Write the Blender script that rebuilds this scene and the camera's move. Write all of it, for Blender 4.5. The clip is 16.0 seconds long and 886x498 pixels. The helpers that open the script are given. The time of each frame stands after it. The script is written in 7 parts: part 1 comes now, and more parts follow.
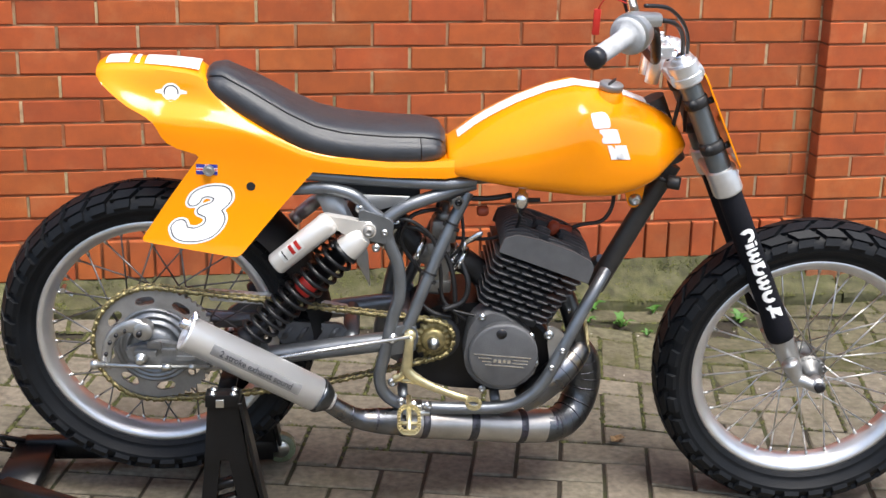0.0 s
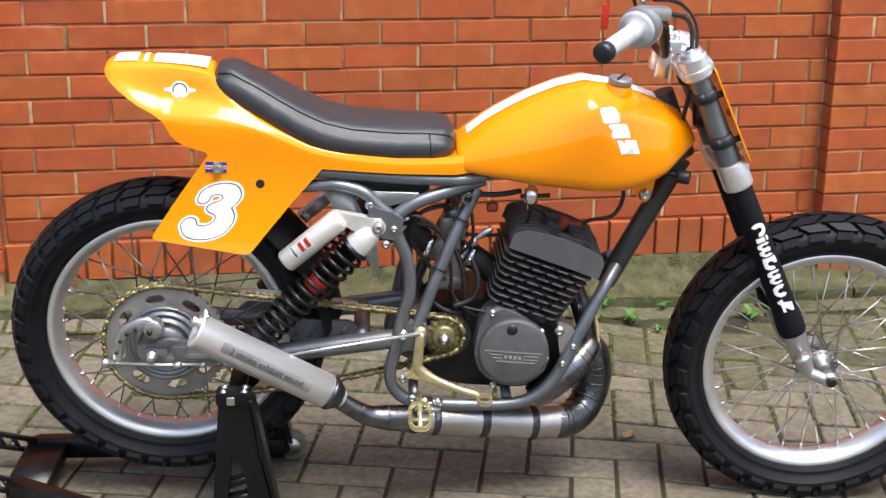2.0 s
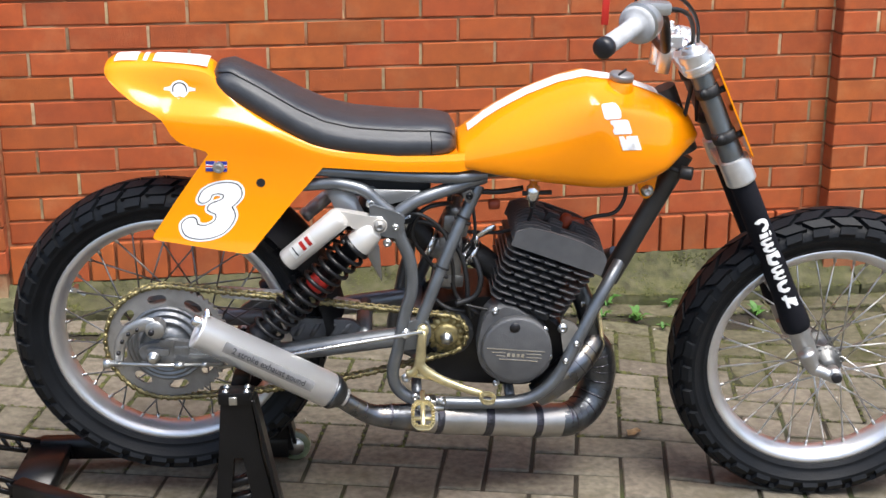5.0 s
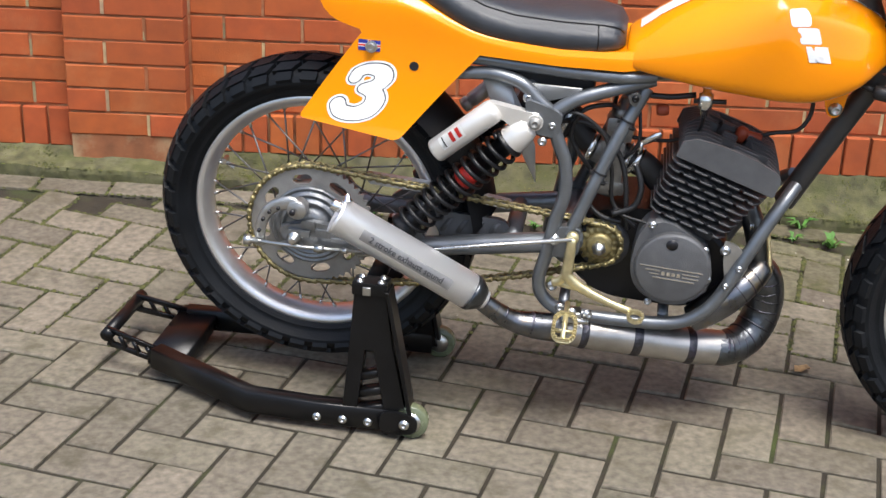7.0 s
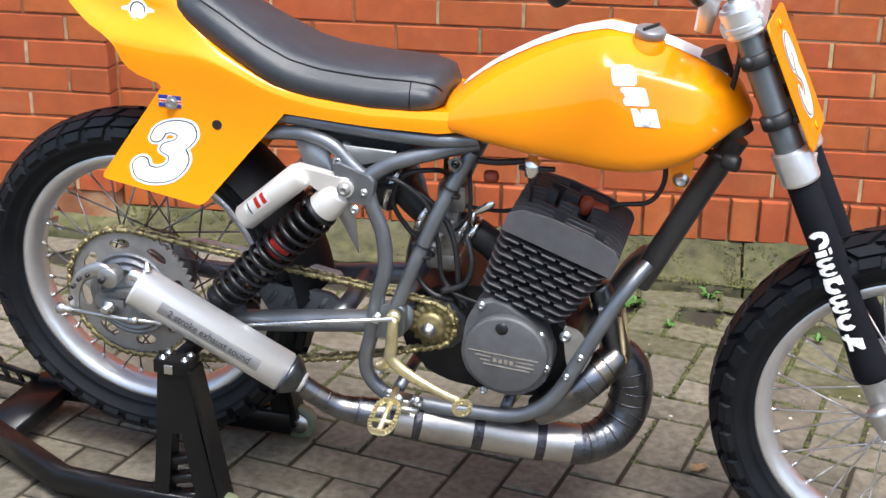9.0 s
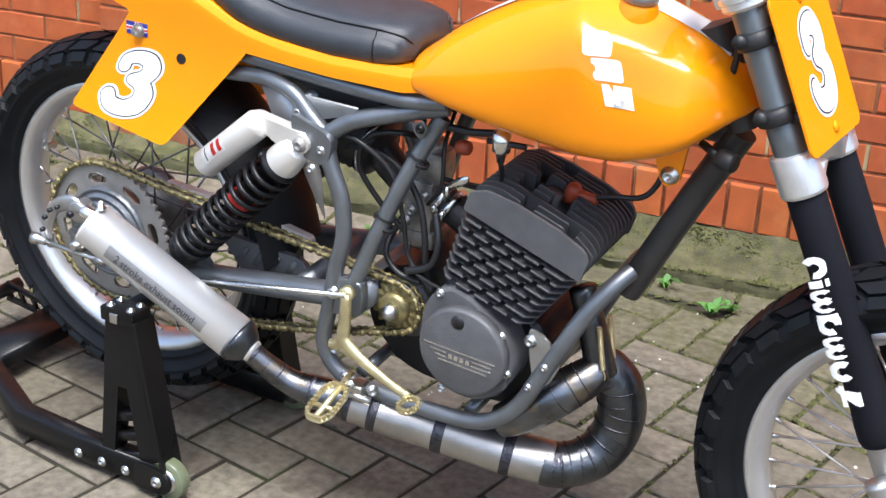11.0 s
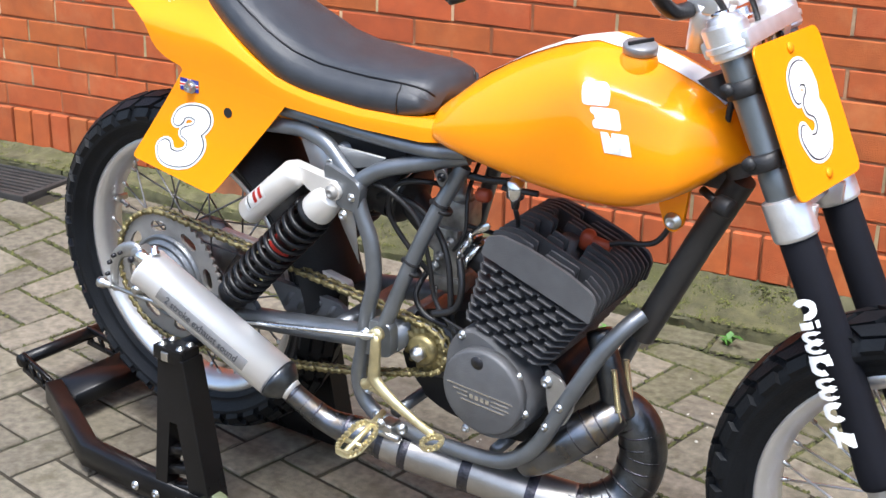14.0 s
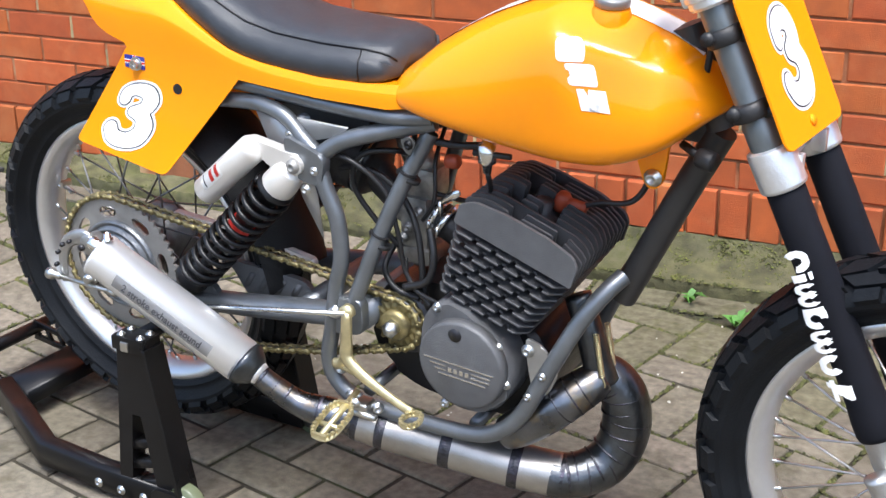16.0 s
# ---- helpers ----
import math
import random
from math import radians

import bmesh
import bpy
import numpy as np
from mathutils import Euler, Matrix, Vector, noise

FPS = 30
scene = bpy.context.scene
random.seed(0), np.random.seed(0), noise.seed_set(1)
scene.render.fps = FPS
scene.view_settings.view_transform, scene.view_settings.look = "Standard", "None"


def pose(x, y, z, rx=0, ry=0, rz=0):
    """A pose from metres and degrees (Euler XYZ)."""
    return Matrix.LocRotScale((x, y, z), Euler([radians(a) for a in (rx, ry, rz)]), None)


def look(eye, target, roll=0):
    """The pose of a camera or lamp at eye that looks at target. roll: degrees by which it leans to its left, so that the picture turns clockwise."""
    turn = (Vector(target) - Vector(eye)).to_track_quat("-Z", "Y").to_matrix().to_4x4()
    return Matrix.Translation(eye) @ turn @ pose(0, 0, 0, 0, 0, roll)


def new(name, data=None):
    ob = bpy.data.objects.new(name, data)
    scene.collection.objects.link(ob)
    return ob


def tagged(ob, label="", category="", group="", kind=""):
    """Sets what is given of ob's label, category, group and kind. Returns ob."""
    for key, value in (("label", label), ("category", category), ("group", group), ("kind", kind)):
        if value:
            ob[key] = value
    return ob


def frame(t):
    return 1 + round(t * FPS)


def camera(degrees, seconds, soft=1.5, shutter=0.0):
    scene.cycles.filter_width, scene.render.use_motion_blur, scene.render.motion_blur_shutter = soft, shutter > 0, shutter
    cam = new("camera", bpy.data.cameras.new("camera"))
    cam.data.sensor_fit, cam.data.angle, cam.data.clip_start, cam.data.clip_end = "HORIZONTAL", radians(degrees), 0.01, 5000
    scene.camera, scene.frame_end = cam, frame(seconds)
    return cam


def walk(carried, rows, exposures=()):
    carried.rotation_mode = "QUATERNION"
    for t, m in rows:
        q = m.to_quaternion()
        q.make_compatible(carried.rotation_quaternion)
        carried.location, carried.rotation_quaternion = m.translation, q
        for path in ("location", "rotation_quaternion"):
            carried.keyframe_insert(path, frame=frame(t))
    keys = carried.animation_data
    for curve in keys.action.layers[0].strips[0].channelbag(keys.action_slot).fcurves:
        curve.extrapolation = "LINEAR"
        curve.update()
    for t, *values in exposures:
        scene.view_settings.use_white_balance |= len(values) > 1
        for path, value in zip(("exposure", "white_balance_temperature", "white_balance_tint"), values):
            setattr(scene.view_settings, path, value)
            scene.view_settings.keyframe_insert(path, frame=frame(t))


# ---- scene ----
from mathutils.bvhtree import BVHTree

cam = camera(35.45, 16.0)
PATH = [
    (0.0, look((-0.5090, -2.6963, 1.4616), (-0.0805, -0.3526, 0.7042), 1.09)),
    (0.5, look((-0.5064, -2.6972, 1.4568), (-0.0799, -0.3504, 0.7081), 0.64)),
    (1.0, look((-0.5096, -2.7005, 1.4542), (-0.0953, -0.3493, 0.7124), 0.54)),
    (1.5, look((-0.5079, -2.6990, 1.4532), (-0.0986, -0.3515, 0.6972), 0.66)),
    (2.0, look((-0.5087, -2.6947, 1.4539), (-0.0977, -0.3481, 0.6957), 0.57)),
    (2.5, look((-0.5089, -2.6929, 1.4551), (-0.0964, -0.3452, 0.7015), 0.57)),
    (3.0, look((-0.5100, -2.6977, 1.4530), (-0.0942, -0.3499, 0.7012), 0.60)),
    (5.5, look((-0.4775, -2.6881, 1.4392), (-0.1031, -0.3367, 0.6771), -0.47)),
    (6.0, look((-0.4208, -2.6863, 1.4235), (-0.1517, -0.3307, 0.6305), 0.02)),
    (6.5, look((-0.3636, -2.6521, 1.4088), (-0.2353, -0.3112, 0.5406), 0.98)),
    (7.0, look((-0.3155, -2.5430, 1.4104), (-0.3394, -0.2302, 0.4615), 2.06)),
    (7.5, look((-0.2629, -2.3815, 1.4030), (-0.1671, -0.0841, 0.4218), 2.96)),
    (8.0, look((-0.1207, -2.3357, 1.3756), (-0.2468, -0.0140, 0.4571), 1.58)),
    (8.5, look((0.1067, -2.3260, 1.3848), (-0.1956, -0.0191, 0.4701), 2.50)),
    (9.0, look((0.2889, -2.2253, 1.3781), (-0.0290, 0.0933, 0.4988), 0.82)),
    (9.5, look((0.4048, -2.0909, 1.3600), (0.0371, 0.1860, 0.3953), 1.36)),
    (9.7, look((0.4280, -2.0630, 1.3283), (0.0558, 0.2195, 0.3788), 1.25)),
    (11.8, look((0.9813, -1.7416, 1.3163), (-0.1287, 0.2836, 0.3591), 0.85)),
    (12.0, look((1.0276, -1.7432, 1.3069), (-0.1112, 0.2751, 0.3691), -0.22)),
    (12.5, look((1.0256, -1.7728, 1.3219), (-0.0313, 0.2916, 0.3885), -1.37)),
    (13.0, look((0.9680, -1.8018, 1.3299), (-0.0298, 0.2937, 0.4008), -0.91)),
    (13.5, look((0.9413, -1.8075, 1.3325), (-0.1073, 0.2887, 0.4630), 0.22)),
    (14.0, look((0.9309, -1.8400, 1.3189), (-0.1350, 0.2543, 0.4659), 1.22)),
    (14.5, look((0.9295, -1.8526, 1.3129), (-0.0961, 0.2565, 0.4469), 0.99)),
    (15.0, look((0.9290, -1.8529, 1.3214), (-0.0694, 0.2680, 0.4522), 1.07)),
    (15.5, look((0.9237, -1.8392, 1.3170), (-0.0840, 0.2713, 0.4334), 1.00)),
    (16.0, look((0.8372, -1.8064, 1.2909), (-0.0987, 0.3294, 0.3894), -0.65)),
]
walk(cam, PATH, exposures=[(0.0, 0.79, 6550, 10), (6.0, 0.76, 6450, 10), (8.0, 0.75, 6400, 10), (9.0, 0.98, 6250, 10), (12.0, 1.04, 6100, 10), (16.0, 1.08, 6100, 10)])

# ---- light ----
world = bpy.data.worlds.new("overcast_sky")
scene.world = world
world.use_nodes = True
wn = world.node_tree
sky = wn.nodes.new("ShaderNodeTexSky")
sky.sky_type, sky.sun_disc = "NISHITA", False
sky.sun_elevation, sky.sun_rotation = radians(67), radians(155)
sky.air_density, sky.dust_density, sky.ozone_density = 1.0, 3.2, 0.8
wn.links.new(sky.outputs[0], wn.nodes["Background"].inputs[0])
wn.nodes["Background"].inputs[1].default_value = 0.15
sun = new("sun", bpy.data.lights.new("sun", "SUN"))
sun.data.energy, sun.data.angle, sun.data.color = 2.65, radians(30), (1.0, 0.985, 0.955)
sun.matrix_world = look((1.0, -2.1, 5.5), (0, 0, 0))

# ---- materials ----


def surface(name, base, rough=0.5, metal=0.0, var=0.12, scale=14.0, bump=0.08, fine=260.0, coat=0.0,
            rand=0.0, island=0.0, tint=None, tint_scale=3.0, tint_amount=0.5, rough_var=0.1, spec=0.5, stain=None):
    m = bpy.data.materials.new(name)
    m.use_nodes = True
    nt = m.node_tree
    N, K = nt.nodes, nt.links
    b = N["Principled BSDF"]
    geo = N.new("ShaderNodeNewGeometry")
    n1 = N.new("ShaderNodeTexNoise")
    n1.inputs["Scale"].default_value, n1.inputs["Detail"].default_value = scale, 5
    K.new(geo.outputs["Position"], n1.inputs["Vector"])
    ramp = N.new("ShaderNodeValToRGB")
    ramp.color_ramp.elements[0].position, ramp.color_ramp.elements[1].position = 0.3, 0.72
    ramp.color_ramp.elements[0].color = (*[c * (1 - var) for c in base], 1)
    ramp.color_ramp.elements[1].color = (*[min(1, c * (1 + var)) for c in base], 1)
    K.new(n1.outputs[0], ramp.inputs[0])
    col = ramp.outputs[0]
    if tint:
        n3 = N.new("ShaderNodeTexNoise")
        n3.inputs["Scale"].default_value, n3.inputs["Detail"].default_value = tint_scale, 7
        n3.inputs["Roughness"].default_value = 0.62
        K.new(geo.outputs["Position"], n3.inputs["Vector"])
        r3 = N.new("ShaderNodeMapRange")
        r3.inputs[1].default_value, r3.inputs[2].default_value = 0.52, 0.7
        r3.inputs[4].default_value = tint_amount
        K.new(n3.outputs[0], r3.inputs[0])
        mx = N.new("ShaderNodeMixRGB")
        mx.inputs[2].default_value = (*tint, 1)
        K.new(r3.outputs[0], mx.inputs[0])
        K.new(col, mx.inputs[1])
        col = mx.outputs[0]
    if stain:
        n4 = N.new("ShaderNodeTexNoise")
        n4.inputs["Scale"].default_value, n4.inputs["Detail"].default_value = stain[1], 8
        n4.inputs["Roughness"].default_value = 0.68
        K.new(geo.outputs["Position"], n4.inputs["Vector"])
        r4 = N.new("ShaderNodeMapRange")
        r4.inputs[1].default_value, r4.inputs[2].default_value = 0.5, 0.68
        r4.inputs[4].default_value = stain[2]
        K.new(n4.outputs[0], r4.inputs[0])
        m4 = N.new("ShaderNodeMixRGB")
        m4.inputs[2].default_value = (*stain[0], 1)
        K.new(r4.outputs[0], m4.inputs[0])
        K.new(col, m4.inputs[1])
        col = m4.outputs[0]
    for amount, source in ((rand, "object"), (island, "island")):
        if amount:
            src = N.new("ShaderNodeObjectInfo").outputs["Random"] if source == "object" else geo.outputs["Random Per Island"]
            r = N.new("ShaderNodeMapRange")
            r.inputs[3].default_value, r.inputs[4].default_value = 1 - amount, 1 + amount
            K.new(src, r.inputs[0])
            hs = N.new("ShaderNodeHueSaturation")
            hr = N.new("ShaderNodeMapRange")
            hr.inputs[3].default_value, hr.inputs[4].default_value = 0.5 - 0.03 * amount, 0.5 + 0.05 * amount
            mu = N.new("ShaderNodeMath")
            mu.operation = "MULTIPLY"
            mu.inputs[1].default_value = 7.31
            fr = N.new("ShaderNodeMath")
            fr.operation = "FRACT"
            K.new(src, mu.inputs[0])
            K.new(mu.outputs[0], fr.inputs[0])
            K.new(fr.outputs[0], hr.inputs[0])
            K.new(hr.outputs[0], hs.inputs["Hue"])
            K.new(r.outputs[0], hs.inputs["Value"])
            K.new(col, hs.inputs["Color"])
            col = hs.outputs[0]
    K.new(col, b.inputs["Base Color"])
    n2 = N.new("ShaderNodeTexNoise")
    n2.inputs["Scale"].default_value, n2.inputs["Detail"].default_value = fine, 4
    K.new(geo.outputs["Position"], n2.inputs["Vector"])
    if bump:
        bp = N.new("ShaderNodeBump")
        bp.inputs["Strength"].default_value, bp.inputs["Distance"].default_value = min(1, bump * 4), 0.002
        K.new(n2.outputs[0], bp.inputs["Height"])
        K.new(bp.outputs[0], b.inputs["Normal"])
    rr = N.new("ShaderNodeMapRange")
    rr.inputs[3].default_value, rr.inputs[4].default_value = max(0.02, rough - rough_var), min(1, rough + rough_var)
    K.new(n1.outputs[0], rr.inputs[0])
    K.new(rr.outputs[0], b.inputs["Roughness"])
    b.inputs["Metallic"].default_value = metal
    b.inputs["Coat Weight"].default_value = coat
    b.inputs["Coat Roughness"].default_value = 0.05
    b.inputs["Specular IOR Level"].default_value = spec
    return m


BRICK = surface("red_brick", (0.38, 0.083, 0.020), 0.85, var=0.14, scale=22, bump=0.22, fine=420, rand=0.12, island=0.0,
                tint=(0.50, 0.19, 0.075), tint_scale=7, tint_amount=0.38,
                stain=((0.24, 0.05, 0.018), 2.2, 0.4))
BRICK_FAR = surface("red_brick_joined", (0.38, 0.083, 0.020), 0.85, var=0.14, scale=22, bump=0.22, fine=420, island=0.12,
                    tint=(0.50, 0.19, 0.075), tint_scale=7, tint_amount=0.38,
                stain=((0.24, 0.05, 0.018), 2.2, 0.4))
POINTING = surface("pale_pointing", (0.40, 0.29, 0.165), 0.95, var=0.3, scale=30, bump=0.25, fine=500, island=0.35,
                   tint=(0.20, 0.20, 0.09), tint_scale=8, tint_amount=0.7)
MORTAR = surface("mortar", (0.28, 0.105, 0.045), 0.95, var=0.3, scale=16, bump=0.25, fine=500,
                 tint=(0.46, 0.33, 0.19), tint_scale=5.0, tint_amount=0.9)
PAVER = surface("paving_block", (0.160, 0.140, 0.107), 0.92, var=0.3, scale=55, bump=0.25, fine=350, spec=0.25, rand=0.2,
                tint=(0.075, 0.068, 0.042), tint_scale=11, tint_amount=0.75, rough_var=0.06, stain=((0.115, 0.10, 0.066), 3.0, 0.35))
PAVER_FAR = surface("paving_block_joined", (0.160, 0.140, 0.107), 0.92, var=0.3, scale=55, bump=0.25, fine=350, spec=0.25, island=0.2,
                    tint=(0.075, 0.068, 0.042), tint_scale=11, tint_amount=0.75, rough_var=0.06, stain=((0.115, 0.10, 0.066), 3.0, 0.35))
PAVER_MOSSY = surface("mossy_paving_block", (0.118, 0.108, 0.070), 0.92, var=0.35, scale=50, bump=0.28, fine=350, spec=0.2, rand=0.18,
                      tint=(0.062, 0.064, 0.020), tint_scale=9, tint_amount=0.9, rough_var=0.06, stain=((0.085, 0.078, 0.042), 4.0, 0.5))
SAND = surface("jointing_sand", (0.026, 0.021, 0.012), 0.95, var=0.35, scale=25, bump=0.3, fine=400,
               tint=(0.05, 0.07, 0.012), tint_scale=4, tint_amount=0.8)
CONCRETE = surface("mossy_concrete", (0.08, 0.077, 0.034), 0.95, var=0.5, scale=26, bump=0.35, fine=200, rand=0.15,
                   tint=(0.062, 0.066, 0.018), tint_scale=8, tint_amount=0.95, stain=((0.145, 0.132, 0.083), 14.0, 0.5))
MOSS_DARK = surface("dark_moss", (0.075, 0.078, 0.018), 0.95, var=0.5, scale=40, bump=0.3, island=0.35)
MOSS = surface("moss", (0.064, 0.066, 0.018), 0.95, var=0.5, scale=40, bump=0.3, island=0.3)
WEED = surface("weed_leaf", (0.07, 0.19, 0.03), 0.6, var=0.3, scale=60, bump=0.05, island=0.2)
DRYLEAF = surface("dry_leaf", (0.45, 0.30, 0.15), 0.7, var=0.3, scale=80)
ORANGE = surface("orange_gloss_paint", (0.96, 0.298, 0.001), 0.32, var=0.03, scale=4, bump=0.0, coat=0.7, rough_var=0.03, spec=0.1)
WHITE = surface("white_vinyl", (0.85, 0.85, 0.83), 0.35, var=0.03, bump=0.0, rough_var=0.05)
WHITE_GLOSS = surface("white_gloss_paint", (0.86, 0.87, 0.87), 0.3, var=0.02, bump=0.0, coat=0.3, rough_var=0.03)
SPOKE = surface("dull_spoke_steel", (0.22, 0.22, 0.22), 0.4, metal=0.9, var=0.2, scale=30, bump=0.0)
ETCH = surface("etched_lettering", (0.07, 0.07, 0.075), 0.5, var=0.2, bump=0.0)
INK = surface("black_ink", (0.012, 0.012, 0.015), 0.4, var=0.1, bump=0.0)
VINYL = surface("black_seat_vinyl", (0.034, 0.037, 0.042), 0.34, var=0.15, scale=30, bump=0.09, fine=700)
RUBBER = surface("tyre_rubber", (0.006, 0.0072, 0.009), 0.47, var=0.25, scale=18, bump=0.1, fine=300, spec=0.21,
                 tint=(0.016, 0.015, 0.014), tint_scale=14, tint_amount=0.3)
FRAME = surface("gunmetal_frame_paint", (0.195, 0.209, 0.224), 0.36, metal=0.7, var=0.12, scale=25, bump=0.03, rough_var=0.08)
FORKTUBE = surface("dark_grey_fork_tube", (0.165, 0.185, 0.195), 0.36, metal=0.6, var=0.1, scale=25, bump=0.02)
FRAME_DARK = surface("dark_frame_paint", (0.05, 0.048, 0.046), 0.42, metal=0.3, var=0.15, scale=25, bump=0.03)
BLACK = surface("satin_black_paint", (0.006, 0.006, 0.007), 0.36, var=0.25, scale=20, bump=0.05, spec=0.35)
STANDBLACK = surface("stand_black_paint", (0.005, 0.005, 0.0055), 0.3, var=0.3, scale=14, bump=0.03, spec=0.3,
                     tint=(0.014, 0.012, 0.012), tint_scale=6, tint_amount=0.4)
BLACKPLASTIC = surface("black_plastic", (0.016, 0.016, 0.017), 0.5, var=0.2, bump=0.06)
CASTING = surface("grey_engine_paint", (0.122, 0.124, 0.128), 0.46, metal=0.25, var=0.12, scale=40, bump=0.14, fine=500)
FIN = surface("black_cylinder_paint", (0.075, 0.076, 0.080), 0.42, metal=0.25, var=0.12, scale=40, bump=0.1, fine=500)
ALLOY = surface("polished_alloy", (0.88, 0.88, 0.87), 0.22, metal=1.0, var=0.06, scale=25, bump=0.02, rough_var=0.1)
RIMALLOY = surface("rim_alloy", (0.74, 0.745, 0.75), 0.34, metal=0.85, var=0.08, scale=20, bump=0.04)
CASTALLOY = surface("cast_alloy", (0.5, 0.5, 0.49), 0.4, metal=0.9, var=0.12, scale=35, bump=0.12)
DARKALLOY = surface("oily_alloy", (0.2, 0.2, 0.195), 0.45, metal=0.8, var=0.3, scale=30, bump=0.1)
CHAMPAGNE = surface("anodised_silver", (0.74, 0.715, 0.67), 0.34, metal=0.45, var=0.06, bump=0.03)
YOKE = surface("satin_yoke_alloy", (0.80, 0.805, 0.81), 0.36, metal=0.8, var=0.08, scale=40, bump=0.05, rough_var=0.12)
CAPGREY = surface("grey_filler_cap", (0.26, 0.26, 0.265), 0.38, metal=0.4, var=0.1, bump=0.03)
ZINC = surface("zinc_bolt", (0.62, 0.62, 0.6), 0.3, metal=1.0, var=0.1, bump=0.02)
GOLD = surface("gold_zinc_plate", (0.66, 0.575, 0.33), 0.36, metal=0.8, var=0.2, scale=40, bump=0.04)
CHAINGOLD = surface("gold_chain", (0.30, 0.25, 0.115), 0.45, metal=0.6, var=0.3, scale=60, bump=0.04,
                    tint=(0.07, 0.06, 0.04), tint_scale=40, tint_amount=0.6)
PIPE = surface("raw_steel_pipe", (0.44, 0.425, 0.40), 0.36, metal=0.9, var=0.2, scale=14, bump=0.04, rough_var=0.12,
               tint=(0.20, 0.13, 0.08), tint_scale=10, tint_amount=0.4)
WELD = surface("heat_stained_weld", (0.085, 0.085, 0.095), 0.4, metal=0.95, var=0.35, scale=60, bump=0.25, fine=180,
               tint=(0.10, 0.08, 0.14), tint_scale=30, tint_amount=0.6)
DARKPIPE = surface("dark_bent_pipe", (0.11, 0.118, 0.128), 0.33, metal=0.95, var=0.3, scale=30, bump=0.14, fine=90,
                   tint=(0.16, 0.14, 0.12), tint_scale=18, tint_amount=0.6)
BLUED = surface("blued_tail_pipe", (0.17, 0.18, 0.20), 0.3, metal=1.0, var=0.35, scale=22, bump=0.04, fine=120,
                tint=(0.34, 0.26, 0.15), tint_scale=24, tint_amount=0.75)
BRUSHED = surface("brushed_silencer", (0.95, 0.955, 0.97), 0.37, metal=0.74, var=0.05, scale=6, bump=0.04, fine=500)
ETCHBAND = surface("etched_silencer_band", (0.52, 0.51, 0.50), 0.45, metal=0.7, var=0.15, scale=40, bump=0.05)
RED = surface("red_label", (0.6, 0.03, 0.02), 0.45, var=0.1, bump=0.0)
REDPLUG = surface("brown_red_plug_cap", (0.28, 0.045, 0.015), 0.5, var=0.2, bump=0.05)
BLUE = surface("blue_label", (0.02, 0.03, 0.25), 0.45, var=0.05, bump=0.0)
NEOPRENE = surface("black_neoprene", (0.006, 0.0065, 0.010), 0.8, var=0.2, scale=60, bump=0.12, fine=900, spec=0.2)
GRIP = surface("grey_rubber_grip", (0.45, 0.46, 0.47), 0.6, var=0.12, scale=60, bump=0.15, fine=500)
SILVERSHEET = surface("silver_sheet", (0.62, 0.615, 0.60), 0.42, metal=0.45, var=0.1, bump=0.03)
CABLE = surface("black_cable", (0.015, 0.015, 0.016), 0.45, var=0.1, bump=0.0)
CASTIRON = surface("cast_iron", (0.03, 0.028, 0.026), 0.7, var=0.3, bump=0.2)
CLEARWHEEL = surface("green_tinted_castor", (0.13, 0.15, 0.09), 0.25, var=0.2, bump=0.0)
DRUM = surface("grey_brake_drum", (0.24, 0.25, 0.26), 0.32, metal=0.7, var=0.3, scale=30, bump=0.1,
               tint=(0.05, 0.05, 0.048), tint_scale=14, tint_amount=0.7)
DULLSTEEL = surface("dull_sprocket_alloy", (0.33, 0.32, 0.30), 0.55, metal=0.5, var=0.2, scale=25, bump=0.05,
                    tint=(0.14, 0.12, 0.09), tint_scale=12, tint_amount=0.6)
REFLECTION_WALL = surface("reflection_wall_render", (0.42, 0.38, 0.33), 0.9, var=0.2, scale=2, bump=0.2)

# ---- mesh helpers ----


def link(name, bm, material, m=None, smooth=0.6):
    for f in bm.faces:
        f.smooth = True
    for e in bm.edges:
        if len(e.link_faces) == 2 and e.calc_face_angle(0) > smooth:
            e.smooth = False
    me = bpy.data.meshes.new(name)
    bm.to_mesh(me)
    bm.free()
    me.materials.append(material)
    ob = new(name, me)
    if m is not None:
        ob.matrix_basis = m
    return ob


def part(name, bm, material, parent, label="", m=None, smooth=0.6):
    ob = link(name, bm, material, m, smooth)
    ob.parent = parent
    return tagged(ob, label)


def each(name, bm, material, parent, label="", smooth=0.6):
    """Every loose piece of bm as a part of its own."""
    left = set(bm.verts)
    while left:
        todo, isle = [left.pop()], []
        while todo:
            v = todo.pop()
            isle.append(v)
            for e in v.link_edges:
                o = e.other_vert(v)
                if o in left:
                    left.discard(o)
                    todo.append(o)
        one, at = bmesh.new(), {}
        for v in isle:
            at[v] = one.verts.new(v.co)
        for f in {f for v in isle for f in v.link_faces}:
            one.faces.new([at[v] for v in f.verts])
        part(name, one, material, parent, label, smooth=smooth)
    bm.free()


def share(name, ob, parent, m, label=""):
    o = new(name, ob.data)
    o.parent = parent
    o.matrix_basis = m
    return tagged(o, label)


def frames(pts):
    out, up = [], None
    for i, p in enumerate(pts):
        d = (pts[min(i + 1, len(pts) - 1)] - pts[max(i - 1, 0)]).normalized()
        if up is None:
            up = d.orthogonal().normalized()
        up = (up - d * up.dot(d))
        up = up.normalized() if up.length > 1e-6 else d.orthogonal().normalized()
        out.append((up.copy(), d.cross(up)))
    return out


